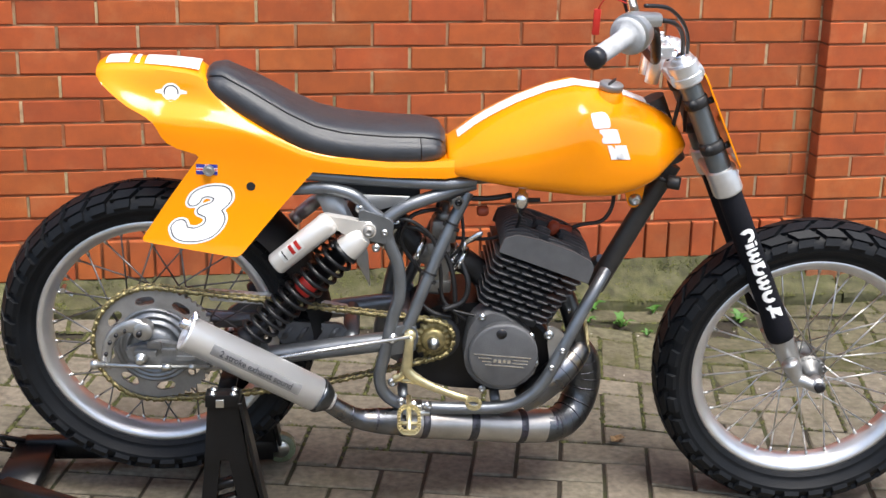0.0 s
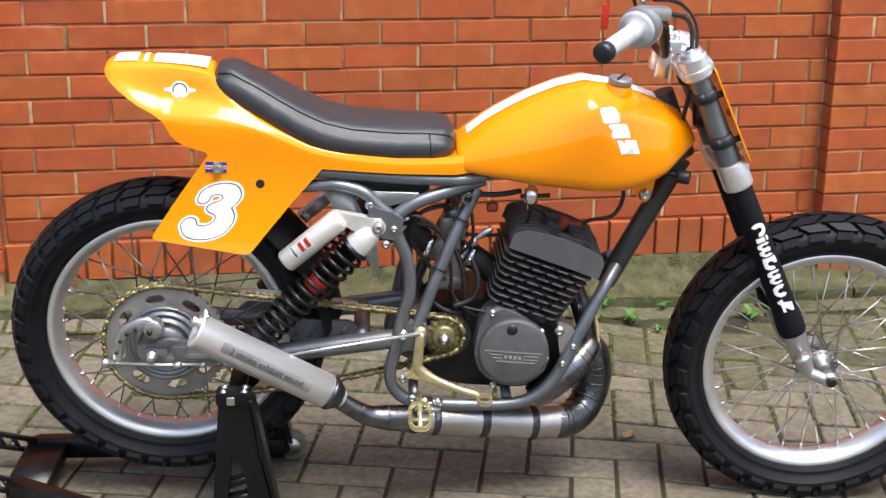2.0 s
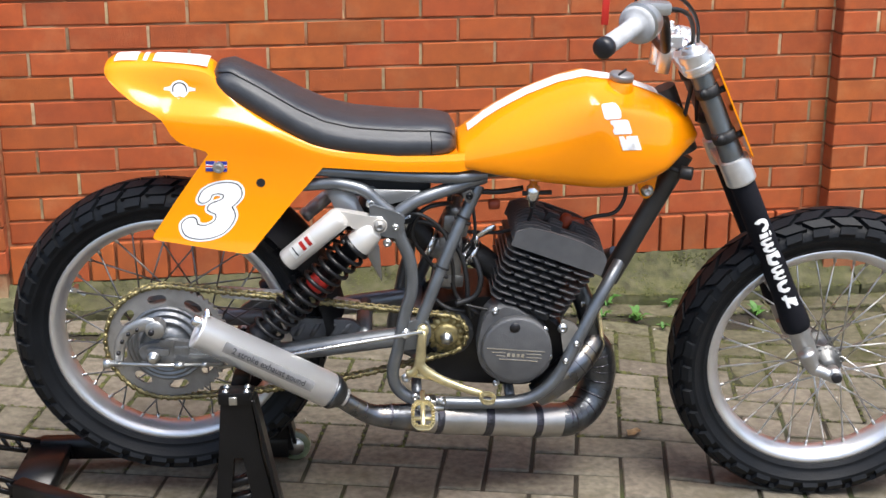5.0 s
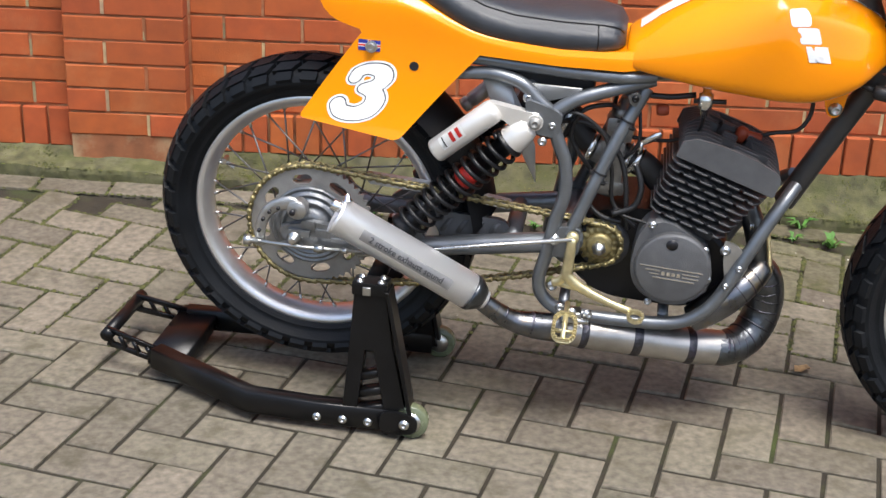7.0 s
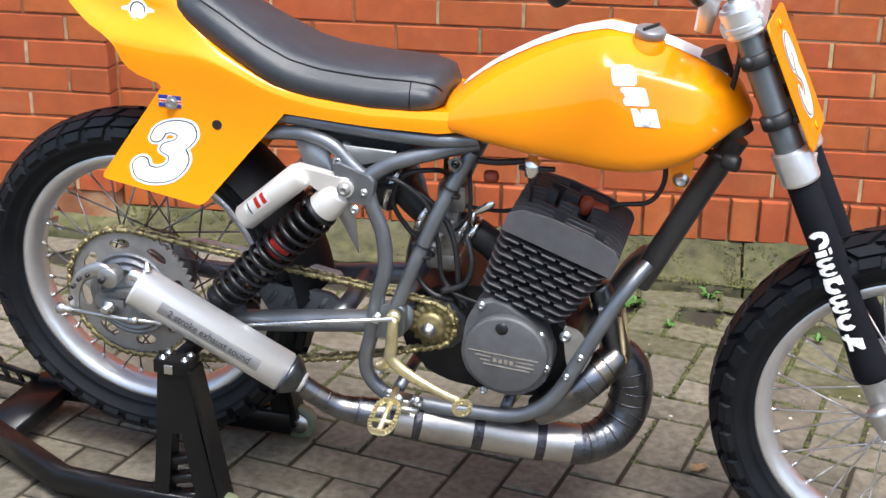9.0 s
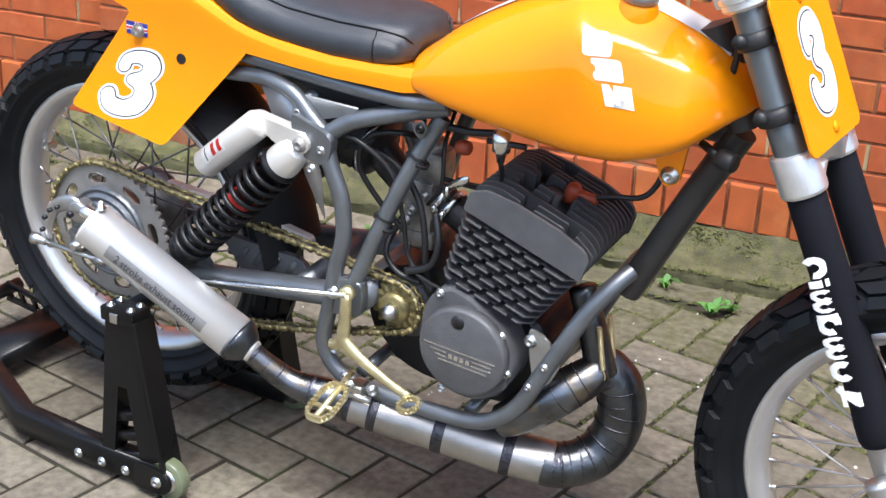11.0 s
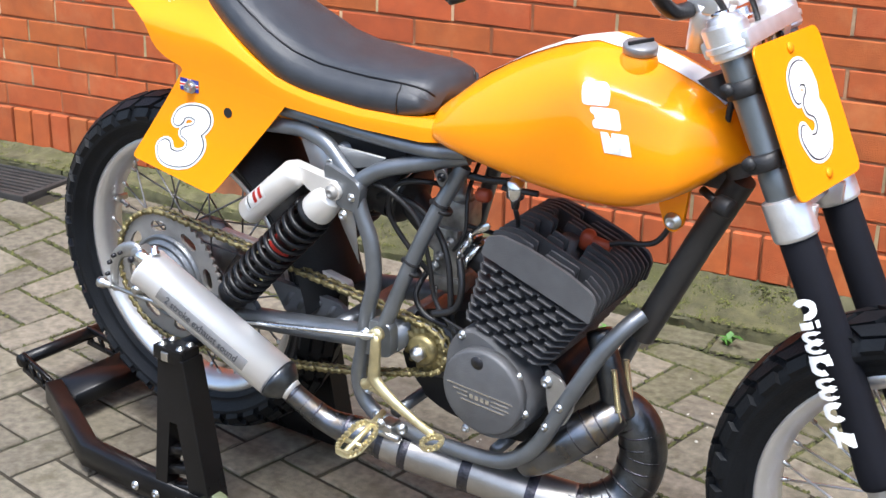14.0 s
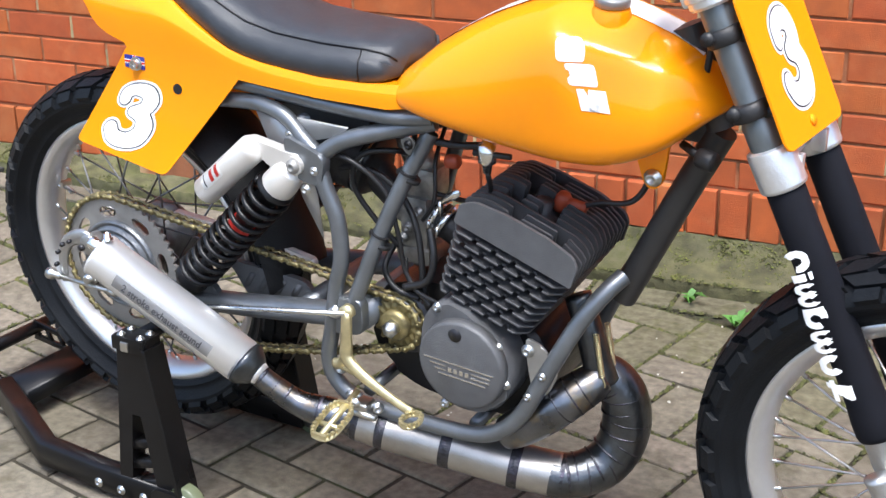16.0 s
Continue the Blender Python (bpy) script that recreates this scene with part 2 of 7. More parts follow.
def spline(pts, n=6):
    P = [Vector(p) for p in pts]
    if len(P) < 3:
        return P
    out = []
    for i in range(len(P) - 1):
        a, b, c, d = P[max(i - 1, 0)], P[i], P[i + 1], P[min(i + 2, len(P) - 1)]
        for k in range(n):
            t = k / n
            out.append(0.5 * ((2 * b) + (c - a) * t + (2 * a - 5 * b + 4 * c - d) * t * t + (3 * b - a - 3 * c + d) * t ** 3))
    return out + [P[-1]]


def bridge(bm, a, b):
    n = len(a)
    for i in range(n):
        bm.faces.new((a[i], a[(i + 1) % n], b[(i + 1) % n], b[i]))


def tube(bm, pts, r, seg=12, smooth=0, caps=True):
    P = spline(pts, smooth) if smooth else [Vector(p) for p in pts]
    if isinstance(r, (list, tuple)):
        k = np.linspace(0, len(r) - 1, len(P))
        R = [float(np.interp(x, range(len(r)), r)) for x in k]
    else:
        R = [r] * len(P)
    rings = []
    for p, rad, (a, b) in zip(P, R, frames(P)):
        rings.append([bm.verts.new(p + rad * (math.cos(t * math.tau / seg) * a + math.sin(t * math.tau / seg) * b)) for t in range(seg)])
    for q, s in zip(rings, rings[1:]):
        bridge(bm, q, s)
    if caps:
        bm.faces.new(rings[0][::-1])
        bm.faces.new(rings[-1])
    return bm


def lathe(bm, profile, at, axis, seg=32):
    """profile: (radius, distance along axis)."""
    d = Vector(axis).normalized()
    a = d.orthogonal().normalized()
    b = d.cross(a)
    rings = []
    for r, h in profile:
        c = Vector(at) + d * h
        if r < 1e-6:
            rings.append([bm.verts.new(c)])
        else:
            rings.append([bm.verts.new(c + r * (math.cos(t * math.tau / seg) * a + math.sin(t * math.tau / seg) * b)) for t in range(seg)])
    for q, s in zip(rings, rings[1:]):
        if len(q) == 1 and len(s) == 1:
            continue
        if len(q) == 1:
            for i in range(seg):
                bm.faces.new((q[0], s[(i + 1) % seg], s[i]))
        elif len(s) == 1:
            for i in range(seg):
                bm.faces.new((q[i], q[(i + 1) % seg], s[0]))
        else:
            bridge(bm, q, s)
    for ring, flip in ((rings[0], True), (rings[-1], False)):
        if len(ring) > 2:
            bm.faces.new(ring[::-1] if flip else ring)
    return bm


def box(bm, a, b, bevel=0.0, m=None):
    made = bmesh.ops.create_cube(bm, size=1)["verts"]
    for v in made:
        v.co = Vector([a[i] + (b[i] - a[i]) * (v.co[i] + 0.5) for i in range(3)])
    if bevel:
        es = {e for v in made for e in v.link_edges}
        made = bmesh.ops.bevel(bm, geom=list(es), offset=bevel, segments=2, affect="EDGES", profile=0.6)["verts"]
    if m is not None:
        for v in made:
            v.co = m @ v.co
    return bm


def prism(bm, outline, y0, y1, bevel=0.0, m=None):
    """An outline in x and z, drawn out from y0 to y1."""
    a = [bm.verts.new((x, y0, z)) for x, z in outline]
    b = [bm.verts.new((x, y1, z)) for x, z in outline]
    fs = [bm.faces.new(a), bm.faces.new(b[::-1])]
    bridge(bm, b, a)
    made = a + b
    if bevel:
        es = {e for f in fs for e in f.edges}
        made = made + bmesh.ops.bevel(bm, geom=list(es), offset=bevel, segments=1, affect="EDGES")["verts"]
    if m is not None:
        for v in {v for v in made if v.is_valid}:
            v.co = m @ v.co
    return bm


def rounded(outline, r, n=4):
    """The outline with its corners rounded off."""
    out, k = [], len(outline)
    for i in range(k):
        p, a, b = Vector(outline[i]), Vector(outline[i - 1]), Vector(outline[(i + 1) % k])
        da, db = (a - p), (b - p)
        s = min(r, da.length * 0.45, db.length * 0.45)
        q0, q1 = p + da.normalized() * s, p + db.normalized() * s
        for j in range(n + 1):
            t = j / n
            out.append(tuple((1 - t) ** 2 * q0 + 2 * t * (1 - t) * p + t * t * q1))
    return out


def bolt(bm, at, axis, r=0.008, h=0.008):
    d = Vector(axis).normalized()
    lathe(bm, [(r * 1.5, 0), (r * 1.5, 0.002), (r, 0.0025), (r, h), (r * 0.6, h), (r * 0.55, h * 0.6)], at, d, 12)
    return bm


def writing(body, size, bold=0.0, shear=0.0, thick=0.0006):
    """A mesh of the words, centred, in x and y."""
    cu = bpy.data.curves.new("words", "FONT")
    cu.body, cu.size, cu.offset, cu.shear, cu.extrude = body, size, bold, shear, thick
    cu.align_x, cu.align_y = "CENTER", "CENTER"
    cu.resolution_u = 4
    ob = new("words", cu)
    bpy.context.view_layer.update()
    me = bpy.data.meshes.new_from_object(ob.evaluated_get(bpy.context.evaluated_depsgraph_get()))
    bm = bmesh.new()
    bm.from_mesh(me)
    bpy.data.objects.remove(ob)
    bpy.data.meshes.remove(me)
    bpy.data.curves.remove(cu)
    co = [v.co for v in bm.verts]
    mid = Vector([(max(c[i] for c in co) + min(c[i] for c in co)) / 2 for i in range(3)])
    for v in bm.verts:
        v.co -= mid
    return bm


def moved(bm, fn):
    for v in bm.verts:
        v.co = Vector(fn(v.co))
    return bm


def mirror(bm):
    """The same once more on the other side of y = 0."""
    geom = bm.verts[:] + bm.edges[:] + bm.faces[:]
    made = bmesh.ops.duplicate(bm, geom=geom)["geom"]
    for g in made:
        if isinstance(g, bmesh.types.BMVert):
            g.co.y = -g.co.y
    bmesh.ops.reverse_faces(bm, faces=[g for g in made if isinstance(g, bmesh.types.BMFace)])
    return bm


def interp(x, table):
    return float(np.interp(x, [t[0] for t in table], [t[1] for t in table]))


def ground_z(x, y):
    """The drive is nearly level: it rises a little along the wall, and dips under the front wheel."""
    t = min(1, max(0, (y - 0.35) / 0.8))
    r = min(1, max(0, (x - 0.45) / 0.45))
    return t * t * (3 - 2 * t) * (0.004 + 0.034 * min(1.9, max(0.0, -x - 0.05))) - 0.027 * r * r * (3 - 2 * r)


# ---- ground, kerb and wall ----
WALL_Y, PIER_Y, BED = 1.32, 1.262, 0.2304
COURSE, BRICK_L = 0.0703, 0.2229
PIERS = [(-1.445, -1.103), (1.402, 1.744)]
PANELS = [(-5.2, -1.445), (-1.103, 1.402), (1.744, 5.2)]
WALL_TOP = 2.2

bm = bmesh.new()
xs = [-60, -20, -8] + [-4 + 0.25 * i for i in range(33)] + [8, 20, 60]
ys = [-60, -20, -6, -3, -1.5, -0.5, 0.2, 0.35, 0.45, 0.55, 0.65, 0.75, 0.85, 0.95, 1.05, 1.15, 1.3, 3, 20, 60]
grid = [[bm.verts.new((x, y, ground_z(x, y) - 0.0055)) for y in ys] for x in xs]
for i in range(len(xs) - 1):
    for j in range(len(ys) - 1):
        bm.faces.new((grid[i][j], grid[i + 1][j], grid[i + 1][j + 1], grid[i][j + 1]))
ground = tagged(link("ground", bm, SAND), "dark sandy ground between and under the paving blocks", "ground", kind="structure")

bm = bmesh.new()
box(bm, (-5.3, WALL_Y + 0.0045, -0.2), (5.3, WALL_Y + 0.26, WALL_TOP))
for a, b in PIERS:
    box(bm, (a + 0.006, PIER_Y + 0.0045, -0.2), (b - 0.006, WALL_Y + 0.05, WALL_TOP))
wall_north = tagged(link("wall_north", bm, MORTAR), "red brick garden wall with shallow piers and pale mortar", "wall", kind="structure")

# unseen wall added behind the camera, it shapes reflections in paint and metal
bm = bmesh.new()
box(bm, (-18, -14.3, -0.1), (18, -14.0, 2.0))
tagged(link("wall_south", bm, REFLECTION_WALL), "unseen plain wall added behind the camera to shape reflections", "wall", kind="structure")

# ---- the motorcycle ----
AXLE, FAXLE = Vector((0.011, 0, 0.361)), Vector((1.418, -0.022, 0.332))
bike = tagged(new("motorcycle"), "orange flat-track motorcycle with black seat, held up by a paddock stand", "motorcycle")
BIKE = Matrix(((0.9916, 0.1271, 0.0238), (-0.125, 0.9892, -0.0769), (-0.0334, 0.0733, 0.9968))).to_4x4()
bike.matrix_basis = Matrix.Translation((-0.6209, 0.1825, 0.027)) @ BIKE.to_quaternion().to_matrix().to_4x4()
RIGHT = (0, -1, 0)


def wheel(name, centre, crown, half, pattern, label):
    prof = [(0.257, -0.034), (0.2575, -0.031), (0.249, -0.029), (0.246, -0.022), (0.238, -0.012), (0.237, 0.012),
            (0.246, 0.022), (0.249, 0.029), (0.2575, 0.031), (0.257, 0.034), (0.250, 0.0345), (0.243, 0.030),
            (0.238, 0.024), (0.230, 0.012), (0.229, -0.012), (0.238, -0.024), (0.243, -0.030), (0.250, -0.0345)]
    bm = bmesh.new()
    n = 72
    rings = [[bm.verts.new((r * math.cos(i * math.tau / n), y, r * math.sin(i * math.tau / n))) for r, y in prof] for i in range(n)]
    for i in range(n):
        bridge(bm, rings[(i + 1) % n], rings[i])
    rim = part(name, bm, RIMALLOY, bike, label, Matrix.Translation(centre))
    # tyre: carcass and tread blocks on its crown
    bm = bmesh.new()
    flat = 0.040
    base = crown - 0.008

    def crown_at(s, h=0.0):
        phi = s * 1.42
        return (crown - flat - 0.008 + h + flat * math.cos(phi)), (half + h * 0.6) * math.sin(phi) / math.sin(1.42)

    sec = [(0.2485, -0.027), (0.256, -0.0335), (0.266, -0.041), (0.272, -0.0415), (0.276, -0.044), (0.288, -half * 0.98)]
    sec += [crown_at(-1 + 2 * i / 12) for i in range(13)]
    sec += [(r, -y) for r, y in sec[5::-1]] + [(0.247, 0.0)]
    n = 80
    rings = [[bm.verts.new((r * math.cos(i * math.tau / n), y, r * math.sin(i * math.tau / n))) for r, y in sec] for i in range(n)]
    for i in range(n):
        bridge(bm, rings[(i + 1) % n], rings[i])
    bmesh.ops.recalc_face_normals(bm, faces=bm.faces[:])
    part("tyre", bm, RUBBER, rim, "black dirt tyre with a blocky tread", smooth=0.5)
    bm = bmesh.new()
    count = pattern["count"]
    for i in range(count):
        for s0, s1, lead0, lead1, a0, a1, depth in pattern["blocks"]:
            for side in (-1, 1):
                off = (i + (pattern["stagger"] if side > 0 else 0)) / count * math.tau
                step = math.tau / count
                lo, hi = [], []
                for s, lead in ((s0, lead0), (s1, lead1)):
                    for k in (a0, a1):
                        ang = off + (k + lead) * step
                        for h, lst, ins in ((-0.002, lo, 0), (depth, hi, 1)):
                            r, y = crown_at(s * 1.0, h)
                            ang2 = ang + (0.02 if k == a0 else -0.02) * step * ins
                            lst.append(bm.verts.new((r * math.cos(ang2), side * abs(y), r * math.sin(ang2))))
                q, t = [lo[0], lo[1], lo[3], lo[2]], [hi[0], hi[1], hi[3], hi[2]]
                bm.faces.new(t)
                for j in range(4):
                    bm.faces.new((q[j], q[(j + 1) % 4], t[(j + 1) % 4], t[j]))
    bmesh.ops.recalc_face_normals(bm, faces=bm.faces[:])
    tagged(part("tread", bm, RUBBER, rim, "black worn tread blocks", smooth=0.5), kind="stuff")
    return rim


def spokes(rim, flange, width, material, count=36, r_in=0.235):
    """Crossed wire spokes with bright nipples, nine of each kind."""
    kinds = []
    for side in (-1, 1):
        for cross in (-1, 1):
            a0 = (0 if side < 0 else math.tau / count * 2) + (0 if cross < 0 else math.tau / count)
            hub_a = a0 + cross * 0.95
            p = Vector((flange * math.cos(hub_a), side * width, flange * math.sin(hub_a)))
            q = Vector((r_in * math.cos(a0), side * 0.006, r_in * math.sin(a0)))
            bm = tube(bmesh.new(), [p, q], 0.0019, 6)
            d = (p - q).normalized()
            tube(bm, [q - d * 0.002, q + d * 0.016], 0.0036, 6)
            kinds.append(bm)
    for bm in kinds:
        first = part("spoke", bm, material, rim)
        first.data.materials.append(ZINC)
        for f in first.data.polygons[8:]:
            f.material_index = 1
        for k in range(1, count // 4):
            share("spoke", first, rim, Matrix.Rotation(-k * math.tau * 4 / count, 4, "Y"))


REAR_TREAD = dict(count=38, stagger=0.5, blocks=[(0.03, 0.33, 0.0, 0.28, 0.06, 0.86, 0.009), (0.39, 0.66, 0.1, 0.42, 0.04, 0.84, 0.009),
                                                 (0.72, 0.99, 0.35, 0.42, 0.08, 0.74, 0.008)])
FRONT_TREAD = dict(count=34, stagger=0.5, blocks=[(0.03, 0.36, 0.0, 0.42, 0.06, 0.88, 0.009), (0.42, 0.68, 0.2, -0.1, 0.06, 0.86, 0.009),
                                                  (0.74, 1.0, 0.05, 0.12, 0.1, 0.72, 0.008)])
rear = wheel("rear_wheel", AXLE, 0.335, 0.056, REAR_TREAD, "spoked rear wheel with alloy rim")
front = wheel("front_wheel", FAXLE, 0.337, 0.056, FRONT_TREAD, "spoked front wheel with alloy rim")
spokes(rear, 0.075, 0.036, SPOKE)
spokes(front, 0.034, 0.036, ZINC)

# hubs, brake plate, rear sprocket
bm = bmesh.new()
lathe(bm, [(0.012, -0.066), (0.017, -0.062), (0.02, -0.048), (0.037, -0.04), (0.037, -0.034), (0.026, -0.030), (0.022, 0), (0.026, 0.03), (0.037, 0.034),
           (0.037, 0.04), (0.02, 0.048), (0.017, 0.062), (0.012, 0.066)], (0, 0, 0), (0, 1, 0), 28)
for i in range(18):
    a = i * math.tau / 18
    tube(bm, [(0.031 * math.cos(a), -0.043, 0.031 * math.sin(a)), (0.031 * math.cos(a), -0.036, 0.031 * math.sin(a))], 0.004, 6)
part("hub", bm, DARKALLOY, front, "finned cast alloy front hub")
bm = bmesh.new()
lathe(bm, [(0.02, -0.058), (0.08, -0.054), (0.08, -0.034), (0.05, -0.028), (0.045, 0.02), (0.07, 0.03), (0.075, 0.05), (0.02, 0.055)],
      (0, 0, 0), (0, 1, 0), 40)
part("hub", bm, DARKALLOY, rear, "dark alloy rear hub")


def annulus(bm, r0, r1, y0, y1, seg=64, teeth=0, tooth=0.0):
    outer = []
    m = teeth * 4 if teeth else seg
    for i in range(m):
        a = i * math.tau / m
        R = r1 + (tooth if teeth and i % 4 in (1, 2) else 0)
        outer.append((R * math.cos(a), R * math.sin(a)))
    vs = []
    for y in (y0, y1):
        vs.append(([bm.verts.new((x, y, z)) for x, z in outer],
                   [bm.verts.new((r0 * math.cos(i * math.tau / m), y, r0 * math.sin(i * math.tau / m))) for i in range(m)]))
    (o0, i0), (o1, i1) = vs
    bridge(bm, o0, i0)
    bridge(bm, i1, o1)
    bridge(bm, o1, o0)
    bridge(bm, i0, i1)
    return bm


def slotted(bm, radii, y0, y1, seg, is_open):
    """A disc of rings with openings between radii[1] and radii[2]."""
    n = len(radii)

    def ring(i):
        """The radii at step i: the slots have round ends, and every second pair of steps is a tooth."""
        mid, half = (radii[1] + radii[2]) / 2, (radii[2] - radii[1]) / 2
        end = abs(i % 27 - 7) / 7
        half *= max(0.08, 1 - max(0.0, (end - 0.4) / 0.6) ** 2) ** 0.5 if end <= 1 else 1
        return [radii[0], mid - half, mid + half, radii[3] + (0.006 if i % 4 in (1, 2) else 0)]

    V = [[[bm.verts.new((r * math.cos(i * math.tau / seg), y, r * math.sin(i * math.tau / seg))) for r in ring(i)] for i in range(seg)] for y in (y0, y1)]
    solid = lambda i, k: 0 <= k < n - 1 and not (k == 1 and is_open(i % seg))
    for i in range(seg):
        j = (i + 1) % seg
        for k in range(n - 1):
            if not solid(i, k):
                continue
            bm.faces.new((V[0][i][k], V[0][j][k], V[0][j][k + 1], V[0][i][k + 1]))
            bm.faces.new((V[1][i][k], V[1][i][k + 1], V[1][j][k + 1], V[1][j][k]))
            if not solid(i, k + 1):
                bm.faces.new((V[0][i][k + 1], V[0][j][k + 1], V[1][j][k + 1], V[1][i][k + 1]))
            if not solid(i, k - 1):
                bm.faces.new((V[0][j][k], V[0][i][k], V[1][i][k], V[1][j][k]))
            if not solid(i - 1, k):
                bm.faces.new((V[0][i][k], V[0][i][k + 1], V[1][i][k + 1], V[1][i][k]))
            if not solid(i + 1, k):
                bm.faces.new((V[0][j][k + 1], V[0][j][k], V[1][j][k], V[1][j][k + 1]))
    loose = [v for v in bm.verts if not v.link_faces]
    bmesh.ops.delete(bm, geom=loose, context="VERTS")
    return bm


bm = slotted(bmesh.new(), [0.050, 0.0895, 0.109, 0.124], -0.081, -0.075, 216, lambda i: i % 27 < 14)
bmesh.ops.recalc_face_normals(bm, faces=bm.faces[:])
part("sprocket", bm, DULLSTEEL, rear, "alloy rear sprocket with oval cut-outs")
bm = bmesh.new()
lathe(bm, [(0.02, -0.106), (0.040, -0.105), (0.042, -0.099), (0.052, -0.098), (0.054, -0.102), (0.058, -0.102), (0.060, -0.093), (0.065, -0.092), (0.067, -0.096),
           (0.071, -0.095), (0.073, -0.088), (0.077, -0.087), (0.079, -0.09), (0.083, -0.089), (0.084, -0.075), (0.084, -0.06)], (0, 0, 0), (0, 1, 0), 40)
part("brake_plate", bm, DRUM, rear, "ringed grey alloy drum brake plate")
bm = tube(bmesh.new(), [(-0.012, -0.122, 0.052), (-0.026, -0.122, 0.066), (-0.043, -0.122, 0.064), (-0.062, -0.122, 0.056), (-0.078, -0.122, 0.042), (-0.089, -0.122, 0.015),
                        (-0.093, -0.122, -0.02), (-0.092, -0.122, -0.034)], [0.013, 0.016, 0.015, 0.013, 0.012, 0.011, 0.010, 0.008], 8, 4)
moved(bm, lambda c: (c.x, -0.122 + (c.y + 0.122) * 0.4, c.z))
lathe(bm, [(0.0, -0.02), (0.019, -0.02), (0.020, 0.0), (0.020, 0.006), (0.018, 0.008), (0.0, 0.008)], (-0.016, -0.122, 0.055), RIGHT, 20)
arm = part("brake_arm", bm, CASTALLOY, rear, "bright curved brake lever arm with drilled holes", Matrix.Translation((0, -0.012, 0)))
# black discs on the solid arm, painted for the shade in its drilled holes
bm = bmesh.new()
for p, r in (((-0.022, 0.055), 0.006), ((-0.05, 0.061), 0.0035), ((-0.068, 0.051), 0.004), ((-0.081, 0.034), 0.004), ((-0.0895, 0.008), 0.004)):
    lathe(bm, [(0.0, 0.0092), (r, 0.0092), (r, 0.002)], (p[0], -0.122, p[1]), RIGHT, 12)
each("hole", bm, INK, arm)
for ob in arm.children:
    ob.matrix_basis = Matrix.Translation((0, -0.012, 0))
bm = tube(bmesh.new(), [(-0.119, -0.132, -0.02), (0.0, -0.132, -0.022), (0.119, -0.128, -0.02)], 0.004, 8)
lathe(bm, [(0.011, 0), (0.011, 0.012), (0.007, 0.014), (0.007, 0.03)], (-0.122, -0.132, -0.02), (1, 0, 0), 8)
lathe(bm, [(0.008, 0), (0.008, 0.02)], (0.022, -0.132, -0.0215), (1, 0, 0), 6)
lathe(bm, [(0.006, 0), (0.006, 0.012)], (0.078, -0.13, -0.0205), (1, 0, 0), 6)
lathe(bm, [(0.014, 0), (0.014, 0.016), (0.009, 0.017), (0.009, 0.03), (0.005, 0.031)], (-0.022, -0.110, -0.008), RIGHT, 6)
part("axle_hardware", bm, ZINC, rear, "bright axle nut, brake rod and adjusters", Matrix.Translation((0, -0.012, 0)))
bm = prism(bmesh.new(), rounded([(-0.055, -0.006), (-0.052, 0.012), (0.014, 0.027), (0.06, 0.022), (0.121, -0.008), (0.107, -0.03), (0.037, -0.032), (-0.03, -0.028)], 0.008), -0.116, -0.1, 0.002)
for a, b in (((-0.035, -0.125, -0.004), (0.01, -0.112, 0.01)), ((0.02, -0.122, -0.002), (0.05, -0.112, 0.014)), ((-0.01, -0.121, 0.012), (0.02, -0.114, 0.03)),
             ((0.05, -0.12, -0.012), (0.1, -0.112, -0.002)), ((-0.05, -0.119, -0.03), (-0.005, -0.112, -0.022))):
    box(bm, a, b, 0.002)
part("axle_plate", bm, DRUM, rear, "grey alloy axle and brake anchor plate", Matrix.Translation((0, -0.012, 0)))
bm = lathe(bmesh.new(), [(0.004, 0), (0.004, 0.03), (0.005, 0.03), (0.005, 0.036)], (-0.231 * 0.93, 0.0, 0.231 * 0.37), (0.93, -0.15, -0.37), 8)
box(bm, (-0.206, -0.012, 0.078), (-0.198, 0.012, 0.09), 0.001)
part("valve", bm, ZINC, rear, "bright tyre valve and security bolt")

# frame
SIDE_TUBES = [
    ([(0.28, -0.082, 0.751), (0.483, -0.087, 0.743), (0.60, -0.085, 0.741), (0.66, -0.07, 0.745)], 0.0135),
    ([(0.25, -0.082, 0.712), (0.33, -0.088, 0.722), (0.369, -0.093, 0.724), (0.415, -0.099, 0.714), (0.447, -0.103, 0.688), (0.476, -0.106, 0.665)], 0.0135),
    ([(0.476, -0.106, 0.662), (0.518, -0.098, 0.692), (0.575, -0.085, 0.712), (0.66, -0.06, 0.735)], 0.0145),
    ([(0.474, -0.108, 0.672), (0.49, -0.112, 0.62), (0.511, -0.113, 0.568), (0.516, -0.115, 0.504), (0.504, -0.116, 0.452), (0.492, -0.117, 0.374),
      (0.482, -0.117, 0.32), (0.494, -0.116, 0.279), (0.535, -0.115, 0.252), (0.614, -0.114, 0.246), (0.735, -0.113, 0.25), (0.789, -0.112, 0.268),
      (0.829, -0.11, 0.309), (0.862, -0.102, 0.377), (0.905, -0.082, 0.468), (0.934, -0.058, 0.516), (0.954, -0.03, 0.54)], 0.0142),
    ([(0.648, -0.055, 0.715), (0.607, -0.08, 0.625), (0.569, -0.1, 0.525), (0.532, -0.115, 0.42)], 0.0138),
]
bm = bmesh.new()
for pts, r in SIDE_TUBES:
    tube(bm, pts, r * 0.93, 14, 5)
prism(bm, rounded([(0.425, 0.695), (0.5, 0.67), (0.492, 0.62), (0.452, 0.625), (0.432, 0.64)], 0.012), -0.124, -0.104, 0.002)
prism(bm, rounded([(0.51, 0.44), (0.555, 0.44), (0.555, 0.38), (0.49, 0.37)], 0.012), -0.124, -0.104, 0.002)
mirror(bm)
